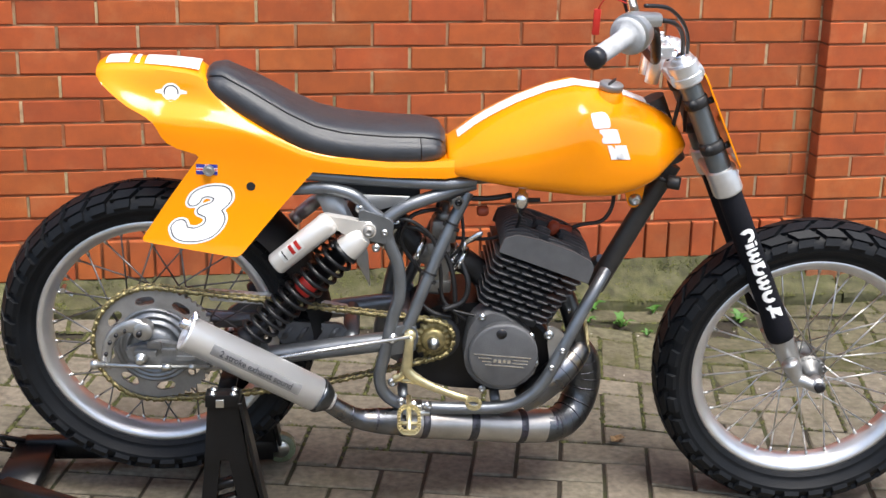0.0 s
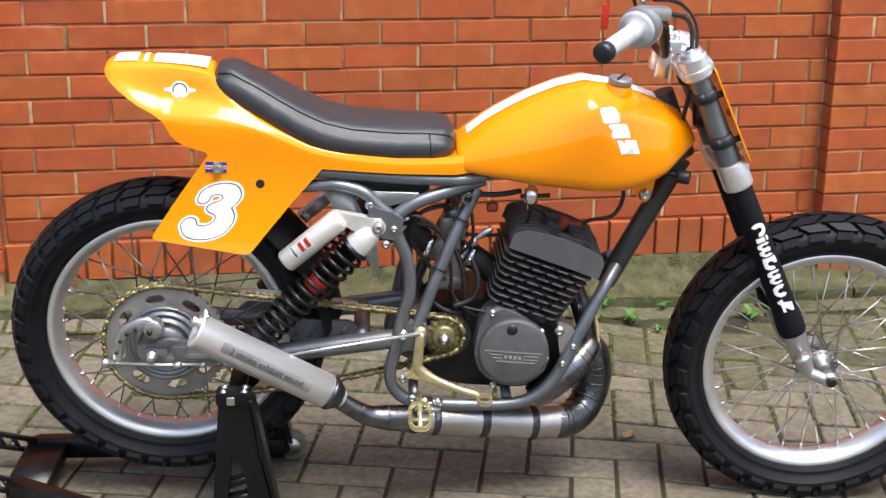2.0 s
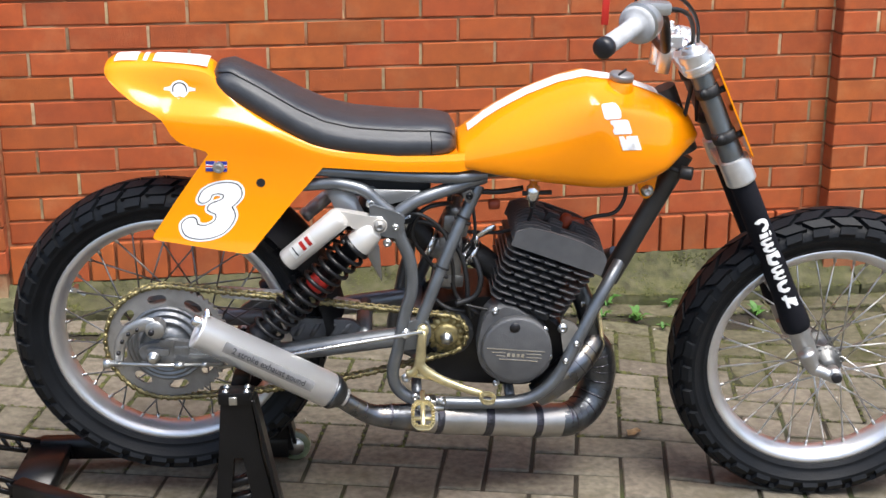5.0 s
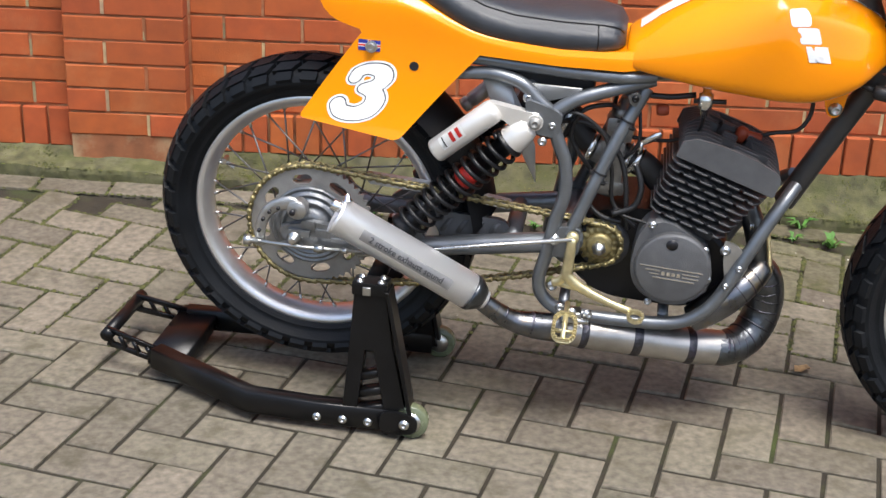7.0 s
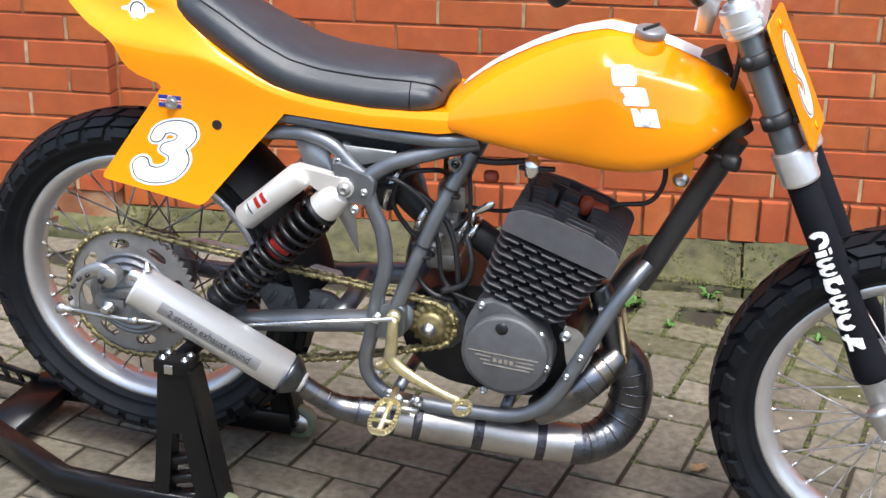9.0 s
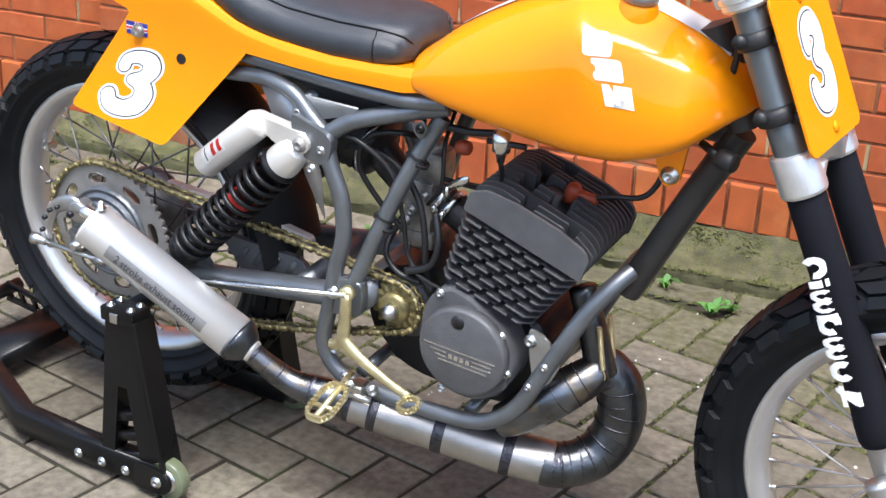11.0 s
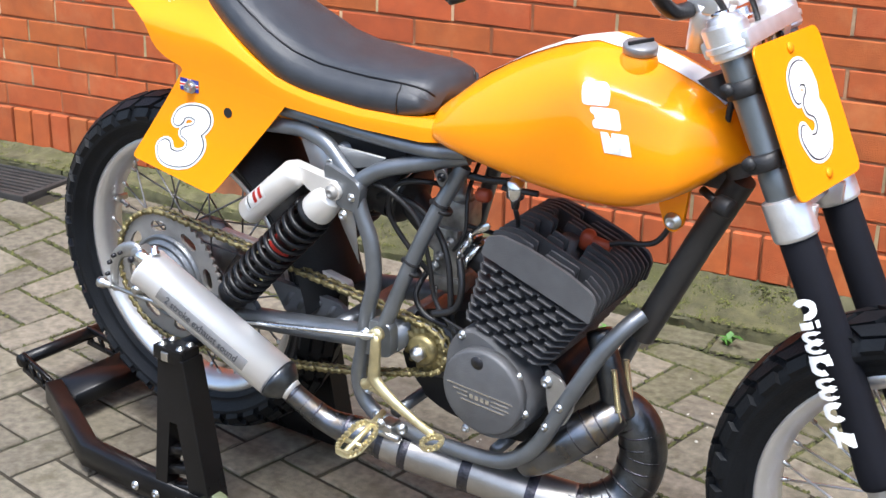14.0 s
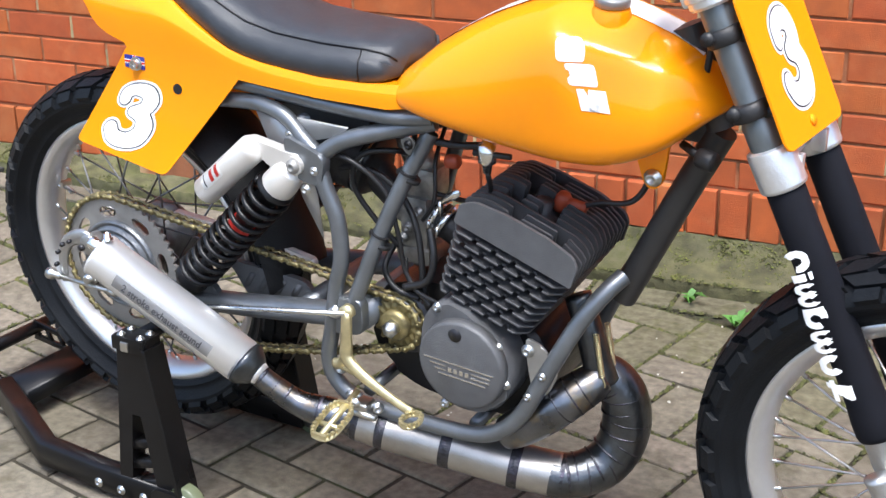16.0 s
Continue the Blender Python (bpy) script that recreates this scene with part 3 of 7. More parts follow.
for u, z in ((0.30, 0.751), (0.43, 0.703), (0.60, 0.741), (0.535, 0.252), (0.735, 0.25)):
    tube(bm, [(u, -0.085, z), (u, 0.085, z)], 0.011, 10)
tube(bm, [(0.64, 0, 0.735), (0.80, 0, 0.755), (1.03, 0, 0.80)], 0.024, 12)
main_frame = part("frame", bm, FRAME, bike, "gunmetal grey tubular steel frame")
bm = tube(bmesh.new(), [(1.075, 0, 0.775), (1.02, 0, 0.662), (0.959, 0, 0.53), (0.94, 0, 0.49)], 0.0215, 16, 2)
tube(bm, [(1.018, 0, 0.915), (1.078, 0, 0.782)], 0.025, 18)
box(bm, (1.0, -0.012, 0.755), (1.06, 0.012, 0.8), 0.004)
part("downtube", bm, FRAME_DARK, main_frame, "dark single downtube and headstock")
bm = prism(bmesh.new(), rounded([(0.83, 0.44), (0.86, 0.43), (0.885, 0.39), (0.868, 0.35), (0.845, 0.34), (0.835, 0.39)], 0.01), -0.1, -0.095, 0.001)
part("engine_plate", bm, CASTALLOY, main_frame, "bare alloy engine mounting plate")
bm = bmesh.new()
for u, v, z, r in ((0.865, -0.112, 0.388, 0.0045), (0.844, -0.118, 0.350, 0.0045), (0.53, -0.128, 0.266, 0.006), (0.43, -0.108, 0.69, 0.007),
                   (0.48, -0.122, 0.645, 0.005), (0.835, -0.1, 0.418, 0.007), (0.464, -0.124, 0.612, 0.006), (0.51, -0.125, 0.31, 0.007), (0.505, -0.126, 0.412, 0.008)):
    bolt(bm, (u, v, z), RIGHT, r, r)
each("frame_bolt", bm, ZINC, main_frame, "bright frame and engine bolts")
bm = bmesh.new()
for t in (0.25, 0.62):
    p = Vector((0.648, -0.055, 0.715)).lerp(Vector((0.532, -0.115, 0.42)), t)
    d = Vector((-0.116, -0.06, -0.295)).normalized()
    lathe(bm, [(0.0165, -0.003), (0.0165, 0.003)], p, d, 14)
each("cable_tie", bm, BLACKPLASTIC, main_frame, "black cable ties")

# swinging arm
bm = bmesh.new()
tube(bm, [(0.54, -0.1, 0.4), (0.395, -0.1, 0.376), (0.25, -0.098, 0.352), (0.12, -0.092, 0.342), (-0.02, -0.09, 0.348)], [0.021, 0.021, 0.02, 0.019, 0.018], 12, 3)
prism(bm, rounded([(0.14, 0.36), (0.2, 0.405), (0.24, 0.385), (0.26, 0.35)], 0.01), -0.106, -0.094, 0.002)
mirror(bm)
tube(bm, [(0.535, -0.1, 0.4), (0.535, 0.1, 0.4)], 0.026, 16)
tube(bm, [(0.42, -0.1, 0.38), (0.42, 0.1, 0.38)], 0.018, 12)
part("swinging_arm", bm, FRAME, bike, "gunmetal tubular swinging arm")
bm = prism(bmesh.new(), rounded([(0.115, 0.473), (0.237, 0.467), (0.295, 0.464), (0.412, 0.446), (0.412, 0.428), (0.295, 0.442), (0.12, 0.451)], 0.006), -0.05, -0.036, 0.001)
chain_guard = part("chain_guard", bm, SILVERSHEET, bike, "bare alloy chain guard")
bm = prism(bmesh.new(), rounded([(0.24, 0.415), (0.40, 0.41), (0.42, 0.385), (0.40, 0.36), (0.28, 0.352)], 0.012), -0.062, -0.05, 0.001)
for k in range(4):
    prism(bm, rounded([(0.27 + 0.032 * k, 0.372), (0.282 + 0.032 * k, 0.372), (0.30 + 0.032 * k, 0.402), (0.288 + 0.032 * k, 0.402)], 0.005, 2), -0.0635, -0.061)
part("chain_guide", bm, CASTING, bike, "dark grey slotted chain guide")

# chain: links round both sprockets
front_sp = Vector((0.593, 0, 0.391))
R1, R2 = 0.129, 0.043
path = []
d = (front_sp - AXLE)
base_a, off = math.atan2(d.z, d.x), math.acos((R1 - R2) / math.hypot(d.x, d.z))
for i in range(41):
    a = base_a + off + (math.tau - 2 * off) * i / 40
    path.append(Vector((AXLE.x + R1 * math.cos(a), 0, AXLE.z + R1 * math.sin(a))))
for i in range(13):
    a = base_a - off + 2 * off * i / 12
    path.append(Vector((front_sp.x + R2 * math.cos(a), 0, front_sp.z + R2 * math.sin(a))))
path.append(path[0])
length = [0]
for a, b in zip(path, path[1:]):
    length.append(length[-1] + (b - a).length)


def chain_at(s):
    k = max(0, min(len(path) - 2, int(np.searchsorted(length, s) - 1)))
    t = (s - length[k]) / max(1e-9, length[k + 1] - length[k])
    p = path[k].lerp(path[k + 1], t)
    sag = 0.0
    if length[40] < s < length[41]:
        f = (s - length[40]) / (length[41] - length[40])
        sag = -0.02 * 4 * f * (1 - f)
    return p + Vector((0, 0, sag))


LINKS = 112
pitch = length[-1] / LINKS


def link_mesh(width):
    bm = bmesh.new()
    L = pitch / 2
    out = []
    for i in range(10):
        a = -math.pi / 2 + math.pi * i / 9
        out.append((L + 0.0054 * math.cos(a), 0.0054 * math.sin(a)))
    out.insert(10, (0, 0.0034))
    for i in range(10):
        a = math.pi / 2 + math.pi * i / 9
        out.append((-L + 0.0054 * math.cos(a), 0.0054 * math.sin(a)))
    out.append((0, -0.0034))
    for s in (-1, 1):
        prism(bm, out, s * width - 0.001, s * width + 0.001)
    for u in (-L, L):
        tube(bm, [(u, -width - 0.002, 0), (u, width + 0.002, 0)], 0.003, 8)
    return bm


chain = part("chain", tube(bmesh.new(), [chain_at(i * pitch) + Vector((0, -0.078, 0)) for i in range(LINKS + 1)], 0.0026, 6), DARKALLOY, bike, "gold drive chain")
inner = outer = None
for i in range(LINKS):
    a, b = chain_at(i * pitch), chain_at((i + 1) * pitch)
    c, t = (a + b) / 2, (b - a).normalized()
    m = Matrix.Translation((c.x, -0.078, c.z)) @ Matrix.Rotation(-math.atan2(t.z, t.x), 4, "Y")
    if i == 0:
        inner = part("link", link_mesh(0.006), CHAINGOLD, chain, m=m)
    elif i == 1:
        outer = part("link", link_mesh(0.0085), CHAINGOLD, chain, m=m)
    else:
        share("link", (inner, outer)[i % 2], chain, m)

# rear shock absorbers
def shock(side):
    top, low = Vector((0.448, side * 0.118, 0.65)), Vector((0.18, side * 0.118, 0.368))
    d = (low - top).normalized()
    n = (low - top).length
    bm = bmesh.new()
    lathe(bm, [(0.010, 0.05), (0.028, 0.055), (0.028, 0.064), (0.033, 0.066), (0.033, 0.071), (0.02, 0.075), (0.018, 0.2), (0.009, 0.205), (0.009, 0.3),
               (0.026, 0.335), (0.03, 0.345), (0.03, 0.352), (0.012, 0.356), (0.012, n)], top, d, 24)
    body = part("shock_absorber", bm, BLACK, bike, "coil-over rear shock with a piggyback reservoir")
    a = d.orthogonal().normalized()
    b = d.cross(a)
    turns, N = 12.5, 230
    pts = []
    for i in range(N):
        t = i / (N - 1)
        ph = t * turns * math.tau
        pts.append(top + d * (0.074 + 0.262 * t) + 0.0315 * (math.cos(ph) * a + math.sin(ph) * b))
    part("spring", tube(bmesh.new(), pts, 0.0046, 8), BLACK, body, "black coil spring")
    bm = bmesh.new()
    lathe(bm, [(0.014, 0.012), (0.022, 0.018), (0.026, 0.03), (0.0285, 0.05), (0.0285, 0.062), (0.022, 0.064)], top, d, 24)
    tube(bm, [top + Vector((0, 0.014, 0)), top - Vector((0, 0.014, 0))], 0.015, 16)
    flat = [(0.455, 0.668), (0.434, 0.668), (0.358, 0.680), (0.34, 0.668), (0.352, 0.654), (0.395, 0.646), (0.412, 0.622), (0.435, 0.632), (0.458, 0.642)]
    prism(bm, rounded(flat, 0.006, 3), side * 0.118 - 0.010, side * 0.118 + 0.010, 0.002)
    part("clevis", bm, CHAMPAGNE, body, "anodised silver top clevis")
    e = (Vector((0.262, side * 0.125, 0.568)) - Vector((0.366, side * 0.125, 0.662)))
    if side < 0:
        bm = lathe(bmesh.new(), [(0.012, -0.012), (0.02, -0.008), (0.0235, 0), (0.0235, e.length - 0.004), (0.021, e.length), (0.0, e.length)],
                   Vector((0.366, side * 0.125, 0.662)), e, 28)
        part("reservoir", bm, CHAMPAGNE, body, "anodised silver gas reservoir")
    else:
        bm = lathe(bmesh.new(), [(0.012, -0.01), (0.0145, -0.008), (0.0145, 0.008), (0.0135, 0.009), (0.0135, 0.014), (0.0155, 0.015), (0.0155, 0.06), (0.014, 0.062), (0.014, 0.068), (0.0155, 0.069),
                                 (0.0155, 0.082), (0.0, 0.084)], Vector((0.345, 0.1, 0.638)), Vector((-0.062, 0, -0.058)), 24)
        part("reservoir", bm, CHAMPAGNE, body, "grooved silver adjuster canister")
    # label on the reservoir
    e.normalize()
    w = e.cross(Vector((0, 1, 0))).normalized()
    for mat_, l0, l1, t0, t1, h in ((WHITE, 0.062, 0.115, -1.0, 0.15, 0.0003), (RED, 0.068, 0.076, -0.85, 0.0, 0.0009), (RED, 0.083, 0.091, -0.85, 0.0, 0.0009), (INK, 0.105, 0.1075, -0.9, 0.05, 0.0009)):
        if side > 0:
            continue
        bm = bmesh.new()
        rows = []
        for l in (l0, l1):
            rows.append([bm.verts.new(Vector((0.366, side * 0.125, 0.662)) + e * l + (0.0235 + h) * (math.cos(t) * Vector((0, -1, 0)) + math.sin(t) * w))
                         for t in np.linspace(t0, t1, 8)])
        for i in range(7):
            bm.faces.new((rows[0][i], rows[1][i], rows[1][i + 1], rows[0][i + 1]))
        bmesh.ops.solidify(bm, geom=bm.faces[:], thickness=0.0005)
        part("sticker", bm, mat_, body, "red and white maker's sticker")
    if side < 0:
        bm = lathe(bmesh.new(), [(0.0195, 0.165), (0.0205, 0.166), (0.0205, 0.192), (0.0195, 0.193)], top, d, 20)
        part("sticker", bm, RED, body, "red sticker on the damper body")
    bm = bmesh.new()
    bolt(bm, top + Vector((0, side * 0.015, 0)), (0, side, 0), 0.008, 0.007)
    bolt(bm, low + Vector((0, side * 0.012, 0)), (0, side, 0), 0.007, 0.007)
    each("shock_bolt", bm, DULLSTEEL, body)


shock(-1)
shock(1)

# engine: crankcase, finned barrel and head, leaning forward
LEAN = Matrix.Translation((0.755, -0.016, 0.436)) @ Matrix.Rotation(radians(18.7), 4, "Y")
bm = prism(bmesh.new(), rounded([(0.55, 0.44), (0.62, 0.465), (0.70, 0.47), (0.83, 0.42), (0.855, 0.37), (0.83, 0.285), (0.77, 0.262), (0.62, 0.268), (0.55, 0.3),
                                 (0.525, 0.37)], 0.03), -0.058, 0.1, 0.008)
engine = part("engine", bm, BLACK, bike, "dark grey air-cooled two-stroke engine")
bm = prism(bmesh.new(), rounded([(0.665, 0.44), (0.69, 0.475), (0.735, 0.468), (0.80, 0.42), (0.82, 0.36), (0.795, 0.31), (0.74, 0.292), (0.68, 0.31), (0.655, 0.36)], 0.03),
           -0.118, -0.055, 0.004)
part("ignition_case", bm, CASTING, engine, "grey cast ignition housing")
bm = lathe(bmesh.new(), [(0.0, 0.0), (0.073, 0.0), (0.073, 0.014), (0.0715, 0.0185), (0.068, 0.02), (0.0, 0.0205)], (0.738, -0.116, 0.382), RIGHT, 48)
cover = part("cover", bm, CASTING, engine, "round grey ignition cover with a winged emblem")
# the cover is not pierced: a flat black disc paints its hole's shade
bm = lathe(bmesh.new(), [(0.0, 0.0), (0.011, 0.0), (0.011, 0.0012), (0.0, 0.0012)], (0.731, -0.1362, 0.434), RIGHT, 20)
part("cover_hole", bm, INK, cover, "black disc painted for the shade inside the cover hole")
bm = bmesh.new()
tilt = Matrix.Translation((0.738, -0.1365, 0.372)) @ Matrix.Rotation(radians(3), 4, "Y")
for k, (a, b) in enumerate(((-0.063, 0.058), (-0.052, -0.024), (-0.043, -0.024), (-0.036, 0.045))):
    z = 0.011 - 0.0075 * k
    box(bm, (a, -0.0006, z - 0.0011), (b, 0.0008, z + 0.0011), 0, tilt)
for k in (1, 2):
    z = 0.011 - 0.0075 * k
    box(bm, (0.02, -0.0006, z - 0.0011), (0.052, 0.0008, z + 0.0011), 0, tilt)
for k in range(4):
    box(bm, (-0.02 + 0.0098 * k, -0.0006, -0.005), (-0.0135 + 0.0098 * k, 0.0008, 0.003), 0, tilt)
part("emblem", bm, ALLOY, cover, "polished winged emblem")
bm = bmesh.new()
for u, z in ((0.69, 0.463), (0.808, 0.36), (0.70, 0.297), (0.795, 0.422)):
    bolt(bm, (u, -0.117, z), RIGHT, 0.005, 0.006)
each("case_bolt", bm, ZINC, engine)
bm = lathe(bmesh.new(), [(0.0, 0.066), (0.05, 0.066), (0.052, 0.062), (0.052, 0.05)], (0.60, 0, 0.385), RIGHT, 36)
part("gearbox_boss", bm, FIN, engine, "black gearbox end around the drive sprocket")
bm = annulus(bmesh.new(), 0.014, 0.037, -0.081, -0.075, teeth=15, tooth=0.007)
moved(bm, lambda c: (c.x + 0.593, c.y, c.z + 0.391))
lathe(bm, [(0.026, 0.07), (0.026, 0.092), (0.02, 0.094)], (0.593, 0, 0.391), RIGHT, 24)
part("drive_sprocket", bm, CHAINGOLD, engine, "gold drive sprocket")
bm = lathe(bmesh.new(), [(0.014, 0.09), (0.014, 0.106), (0.008, 0.108), (0.008, 0.112)], (0.593, 0, 0.391), RIGHT, 6)
part("sprocket_nut", bm, ZINC, engine)

# barrel fins with staggered notches in their edges
bm = box(bmesh.new(), (-0.055, -0.06, 0.0), (0.055, 0.06, 0.16), 0.01, LEAN)
barrel = part("barrel", bm, FIN, engine, "black finned cylinder barrel")
FINS = 8
for k in range(FINS):
    z = 0.028 + 0.0152 * k
    x0, x1 = -0.088 - 0.0008 * k, 0.07 + 0.0045 * k
    w = 0.094
    notched = []
    for i in range(6):
        px = x0 + 0.026 + 0.0334 * i + (0.0167 if k % 2 else 0)
        if px < x1 - 0.026:
            notched += [(px - 0.0045, -w), (px - 0.0035, -w + 0.011), (px + 0.0035, -w + 0.011), (px + 0.0045, -w)]
    out = [(x0, -w + 0.016), (x0 + 0.012, -w)] + notched + [(x1 - 0.016, -w), (x1, -w + 0.02), (x1, w - 0.01), (x1 - 0.014, w), (x0 + 0.014, w), (x0, w - 0.014)]
    bm = bmesh.new()
    a = [bm.verts.new(LEAN @ Vector((p[0], p[1], z))) for p in out]
    b = [bm.verts.new(LEAN @ Vector((p[0], p[1], z + 0.0036))) for p in out]
    bm.faces.new(a[::-1])
    bm.faces.new(b)
    bridge(bm, a, b)
    bmesh.ops.bevel(bm, geom=[e for e in bm.edges if abs((e.verts[0].co - e.verts[1].co).dot(LEAN.to_3x3() @ Vector((0, 0, 1)))) < 1e-5], offset=0.0007, segments=1, affect="EDGES")
    part("fin", bm, FIN, barrel, smooth=0.2)
# head: upright plates, thick ones at both sides
bm = box(bmesh.new(), (-0.085, -0.088, 0.146), (0.095, 0.088, 0.158), 0.003, LEAN)
lathe(bm, [(0.03, 0.15), (0.03, 0.18), (0.014, 0.182), (0.014, 0.2)], LEAN.translation, LEAN.to_3x3() @ Vector((0, 0, 1)), 18)
head = part("cylinder_head", bm, FIN, engine, "black cylinder head with upright cooling fins")
for k in range(14):
    v = -0.09 + 0.0138 * k
    thick = 0.006 if k in (0, 13) else 0.0034
    top = 0.212 - 0.012 * abs(k - 6.5) / 6.5
    x1 = 0.107
    out = [(-0.09, 0.152), (-0.09, 0.188), (-0.075, top - 0.006), (-0.055, top)]
    # slots are cut through the fins in staggered rows round the plug
    slots = [(-0.03, 0.03)] if 6 <= k <= 7 else [(-0.045, -0.024), (0.008, 0.036)] if 4 <= k <= 9 else [(-0.02, -0.002), (0.055, 0.07)] if k in (1, 2, 11, 12) else []
    for c0, c1 in slots:
        out += [(c0 - 0.002, top), (c0, 0.178), (c1, 0.178), (c1 + 0.002, top)]
    out += [(0.078, top - 0.003), (0.094, top - 0.009), (x1, 0.186), (x1, 0.15)]
    if k in (0, 13):
        out = [(-0.092, 0.148), (-0.092, 0.18), (-0.07, 0.196), (-0.02, 0.203), (0.05, 0.203), (0.095, 0.196), (x1, 0.184), (x1 + 0.002, 0.148)]
    bm = prism(bmesh.new(), rounded(out, 0.004, 2), v - thick / 2, v + thick / 2, 0.0008, LEAN)
    part("fin", bm, CASTING if k == 0 else FIN, head, "plain grey outer fin" if k == 0 else "")
up = (LEAN.to_3x3() @ Vector((0, 0, 1)))
p = LEAN @ Vector((0.02, 0.016, 0.2))
p = p - up * 0.012
bm = lathe(bmesh.new(), [(0.010, 0), (0.0125, 0.008), (0.0125, 0.022), (0.009, 0.029), (0.0, 0.031)], p, up, 16)
tube(bm, [p + up * 0.016, p + up * 0.018 + Vector((0.038, 0, -0.006))], [0.0095, 0.008], 12)
part("plug_cap", bm, REDPLUG, engine, "brown-red spark plug cap")
bm = tube(bmesh.new(), [p + up * 0.02 + Vector((0.035, 0, -0.004)), (0.90, 0.0, 0.632), (0.945, 0.01, 0.64), (0.965, 0.02, 0.68), (0.955, 0.03, 0.745)], 0.0045, 8, 6)
part("plug_lead", bm, CABLE, engine, "black ignition lead")
bm = bmesh.new()
for x in (-0.06, 0.045):
    for v in (-0.055, 0.055):
        lathe(bm, [(0.007, 0), (0.007, 0.012)], LEAN @ Vector((x, v, 0.156)), up, 6)
bolt(bm, LEAN @ Vector((0.115, -0.02, 0.05)), (1, 0, 0.2), 0.006)
each("head_nut", bm, ZINC, head)

CARBALLOY = surface("stained_carburettor_alloy", (0.36, 0.355, 0.34), 0.42, metal=0.8, var=0.35, scale=45, bump=0.1)
# carburettor, inlet, air filter
bm = tube(bmesh.new(), [(0.715, 0.0, 0.49), (0.68, 0, 0.522), (0.65, 0, 0.542), (0.61, -0.002, 0.558)], [0.03, 0.026, 0.027, 0.025], 18, 4)
part("inlet_stub", bm, BLACKPLASTIC, engine, "black rubber inlet stub")
bm = lathe(bmesh.new(), [(0.02, -0.03), (0.026, -0.028), (0.026, -0.01), (0.021, -0.008), (0.021, 0.02), (0.027, 0.022), (0.027, 0.04), (0.024, 0.042)],
           (0.60, -0.005, 0.548), (-0.88, 0, 0.4), 20)
box(bm, (0.572, -0.032, 0.50), (0.622, 0.028, 0.59), 0.008)
box(bm, (0.579, -0.026, 0.585), (0.634, 0.026, 0.638), 0.012)
box(bm, (0.566, -0.036, 0.478), (0.628, 0.032, 0.506), 0.006)
lathe(bm, [(0.022, 0), (0.022, 0.03), (0.014, 0.034)], (0.598, -0.002, 0.50), (0.05, 0, -1), 16)
lathe(bm, [(0.02, 0), (0.02, 0.02), (0.008, 0.022), (0.008, 0.04)], (0.606, -0.002, 0.632), (0.1, 0, 1), 16)
for q in ((0.59, -0.034, 0.54), (0.61, -0.034, 0.57), (0.58, -0.034, 0.52)):
    bolt(bm, q, RIGHT, 0.006)
carb = part("carburettor", bm, CARBALLOY, bike, "stained alloy carburettor")
bm = bmesh.new()
for q, ax, r in (((0.643, -0.003, 0.548), (0.85, 0, -0.5), 0.032), ((0.626, -0.003, 0.556), (0.85, 0, -0.5), 0.029), ((0.553, -0.003, 0.565), (-0.9, 0, 0.35), 0.032)):
    lathe(bm, [(r - 0.002, -0.0055), (r, -0.0045), (r, 0.0045), (r - 0.002, 0.0055), (r - 0.006, 0.004), (r - 0.006, -0.004)], q, ax, 28)
    lathe(bm, [(0.0035, -0.008), (0.0035, 0.008)], (q[0], q[1] - r - 0.001, q[2] - 0.004), (0, 0.2, 1), 8)
lathe(bm, [(0.005, 0), (0.005, 0.026)], (0.650, -0.034, 0.572), (0, -0.1, 1), 8)
prism(bm, rounded([(0.640, 0.592), (0.655, 0.605), (0.672, 0.619), (0.686, 0.624), (0.688, 0.614), (0.672, 0.602), (0.65, 0.590)], 0.005, 3), -0.040, -0.036, 0.0008)
each("hose_clamp", bm, ALLOY, carb, "bright hose clamps and choke lever")
bm = tube(bmesh.new(), [(0.557, -0.003, 0.568), (0.52, 0.0, 0.60), (0.49, 0.005, 0.63)], [0.024, 0.027, 0.03], 16, 4)
part("inlet_hose", bm, BLACKPLASTIC, carb, "black rubber inlet hose")
prof = []
for i in range(19):
    prof.append((0.050 + (0.004 if i % 2 else 0) + 0.0006 * i, 0.006 * i))
bm = lathe(bmesh.new(), [(0.028, -0.012), (0.03, -0.002)] + prof + [(0.02, 0.115)], (0.512, 0.005, 0.613), (-0.93, 0.0, 0.34), 28)
part("air_filter", bm, BLACKPLASTIC, bike, "black pleated cone air filter")
bm = lathe(bmesh.new(), [(0.049, -0.005), (0.0555, -0.004), (0.0555, 0.006), (0.049, 0.007)], (0.500, 0.004, 0.617), (-0.93, 0.0, 0.34), 32)
part("filter_clamp", bm, ALLOY, bike, "bright band clamp on the air filter")
bm = box(bmesh.new(), (0.37, -0.07, 0.69), (0.55, 0.07, 0.738), 0.008)
part("seat_tray", bm, BLACKPLASTIC, bike, "black tray under the seat")
bm = bmesh.new()
pts = [(0.338, 0.708), (0.391, 0.708), (0.424, 0.643), (0.437, 0.616), (0.449, 0.58), (0.456, 0.505), (0.419, 0.572), (0.408, 0.61), (0.36, 0.655)]
prism(bm, pts, -0.076, -0.0745)
part("heat_shield", bm, SILVERSHEET, bike, "bare silver sheet shield behind the shock")
bm = prism(bmesh.new(), rounded([(0.42, 0.715), (0.53, 0.715), (0.51, 0.698), (0.47, 0.685), (0.44, 0.69)], 0.004, 2), -0.098, -0.094)
part("frame_gusset", bm, SILVERSHEET, bike, "bare silver gusset under the seat rail")
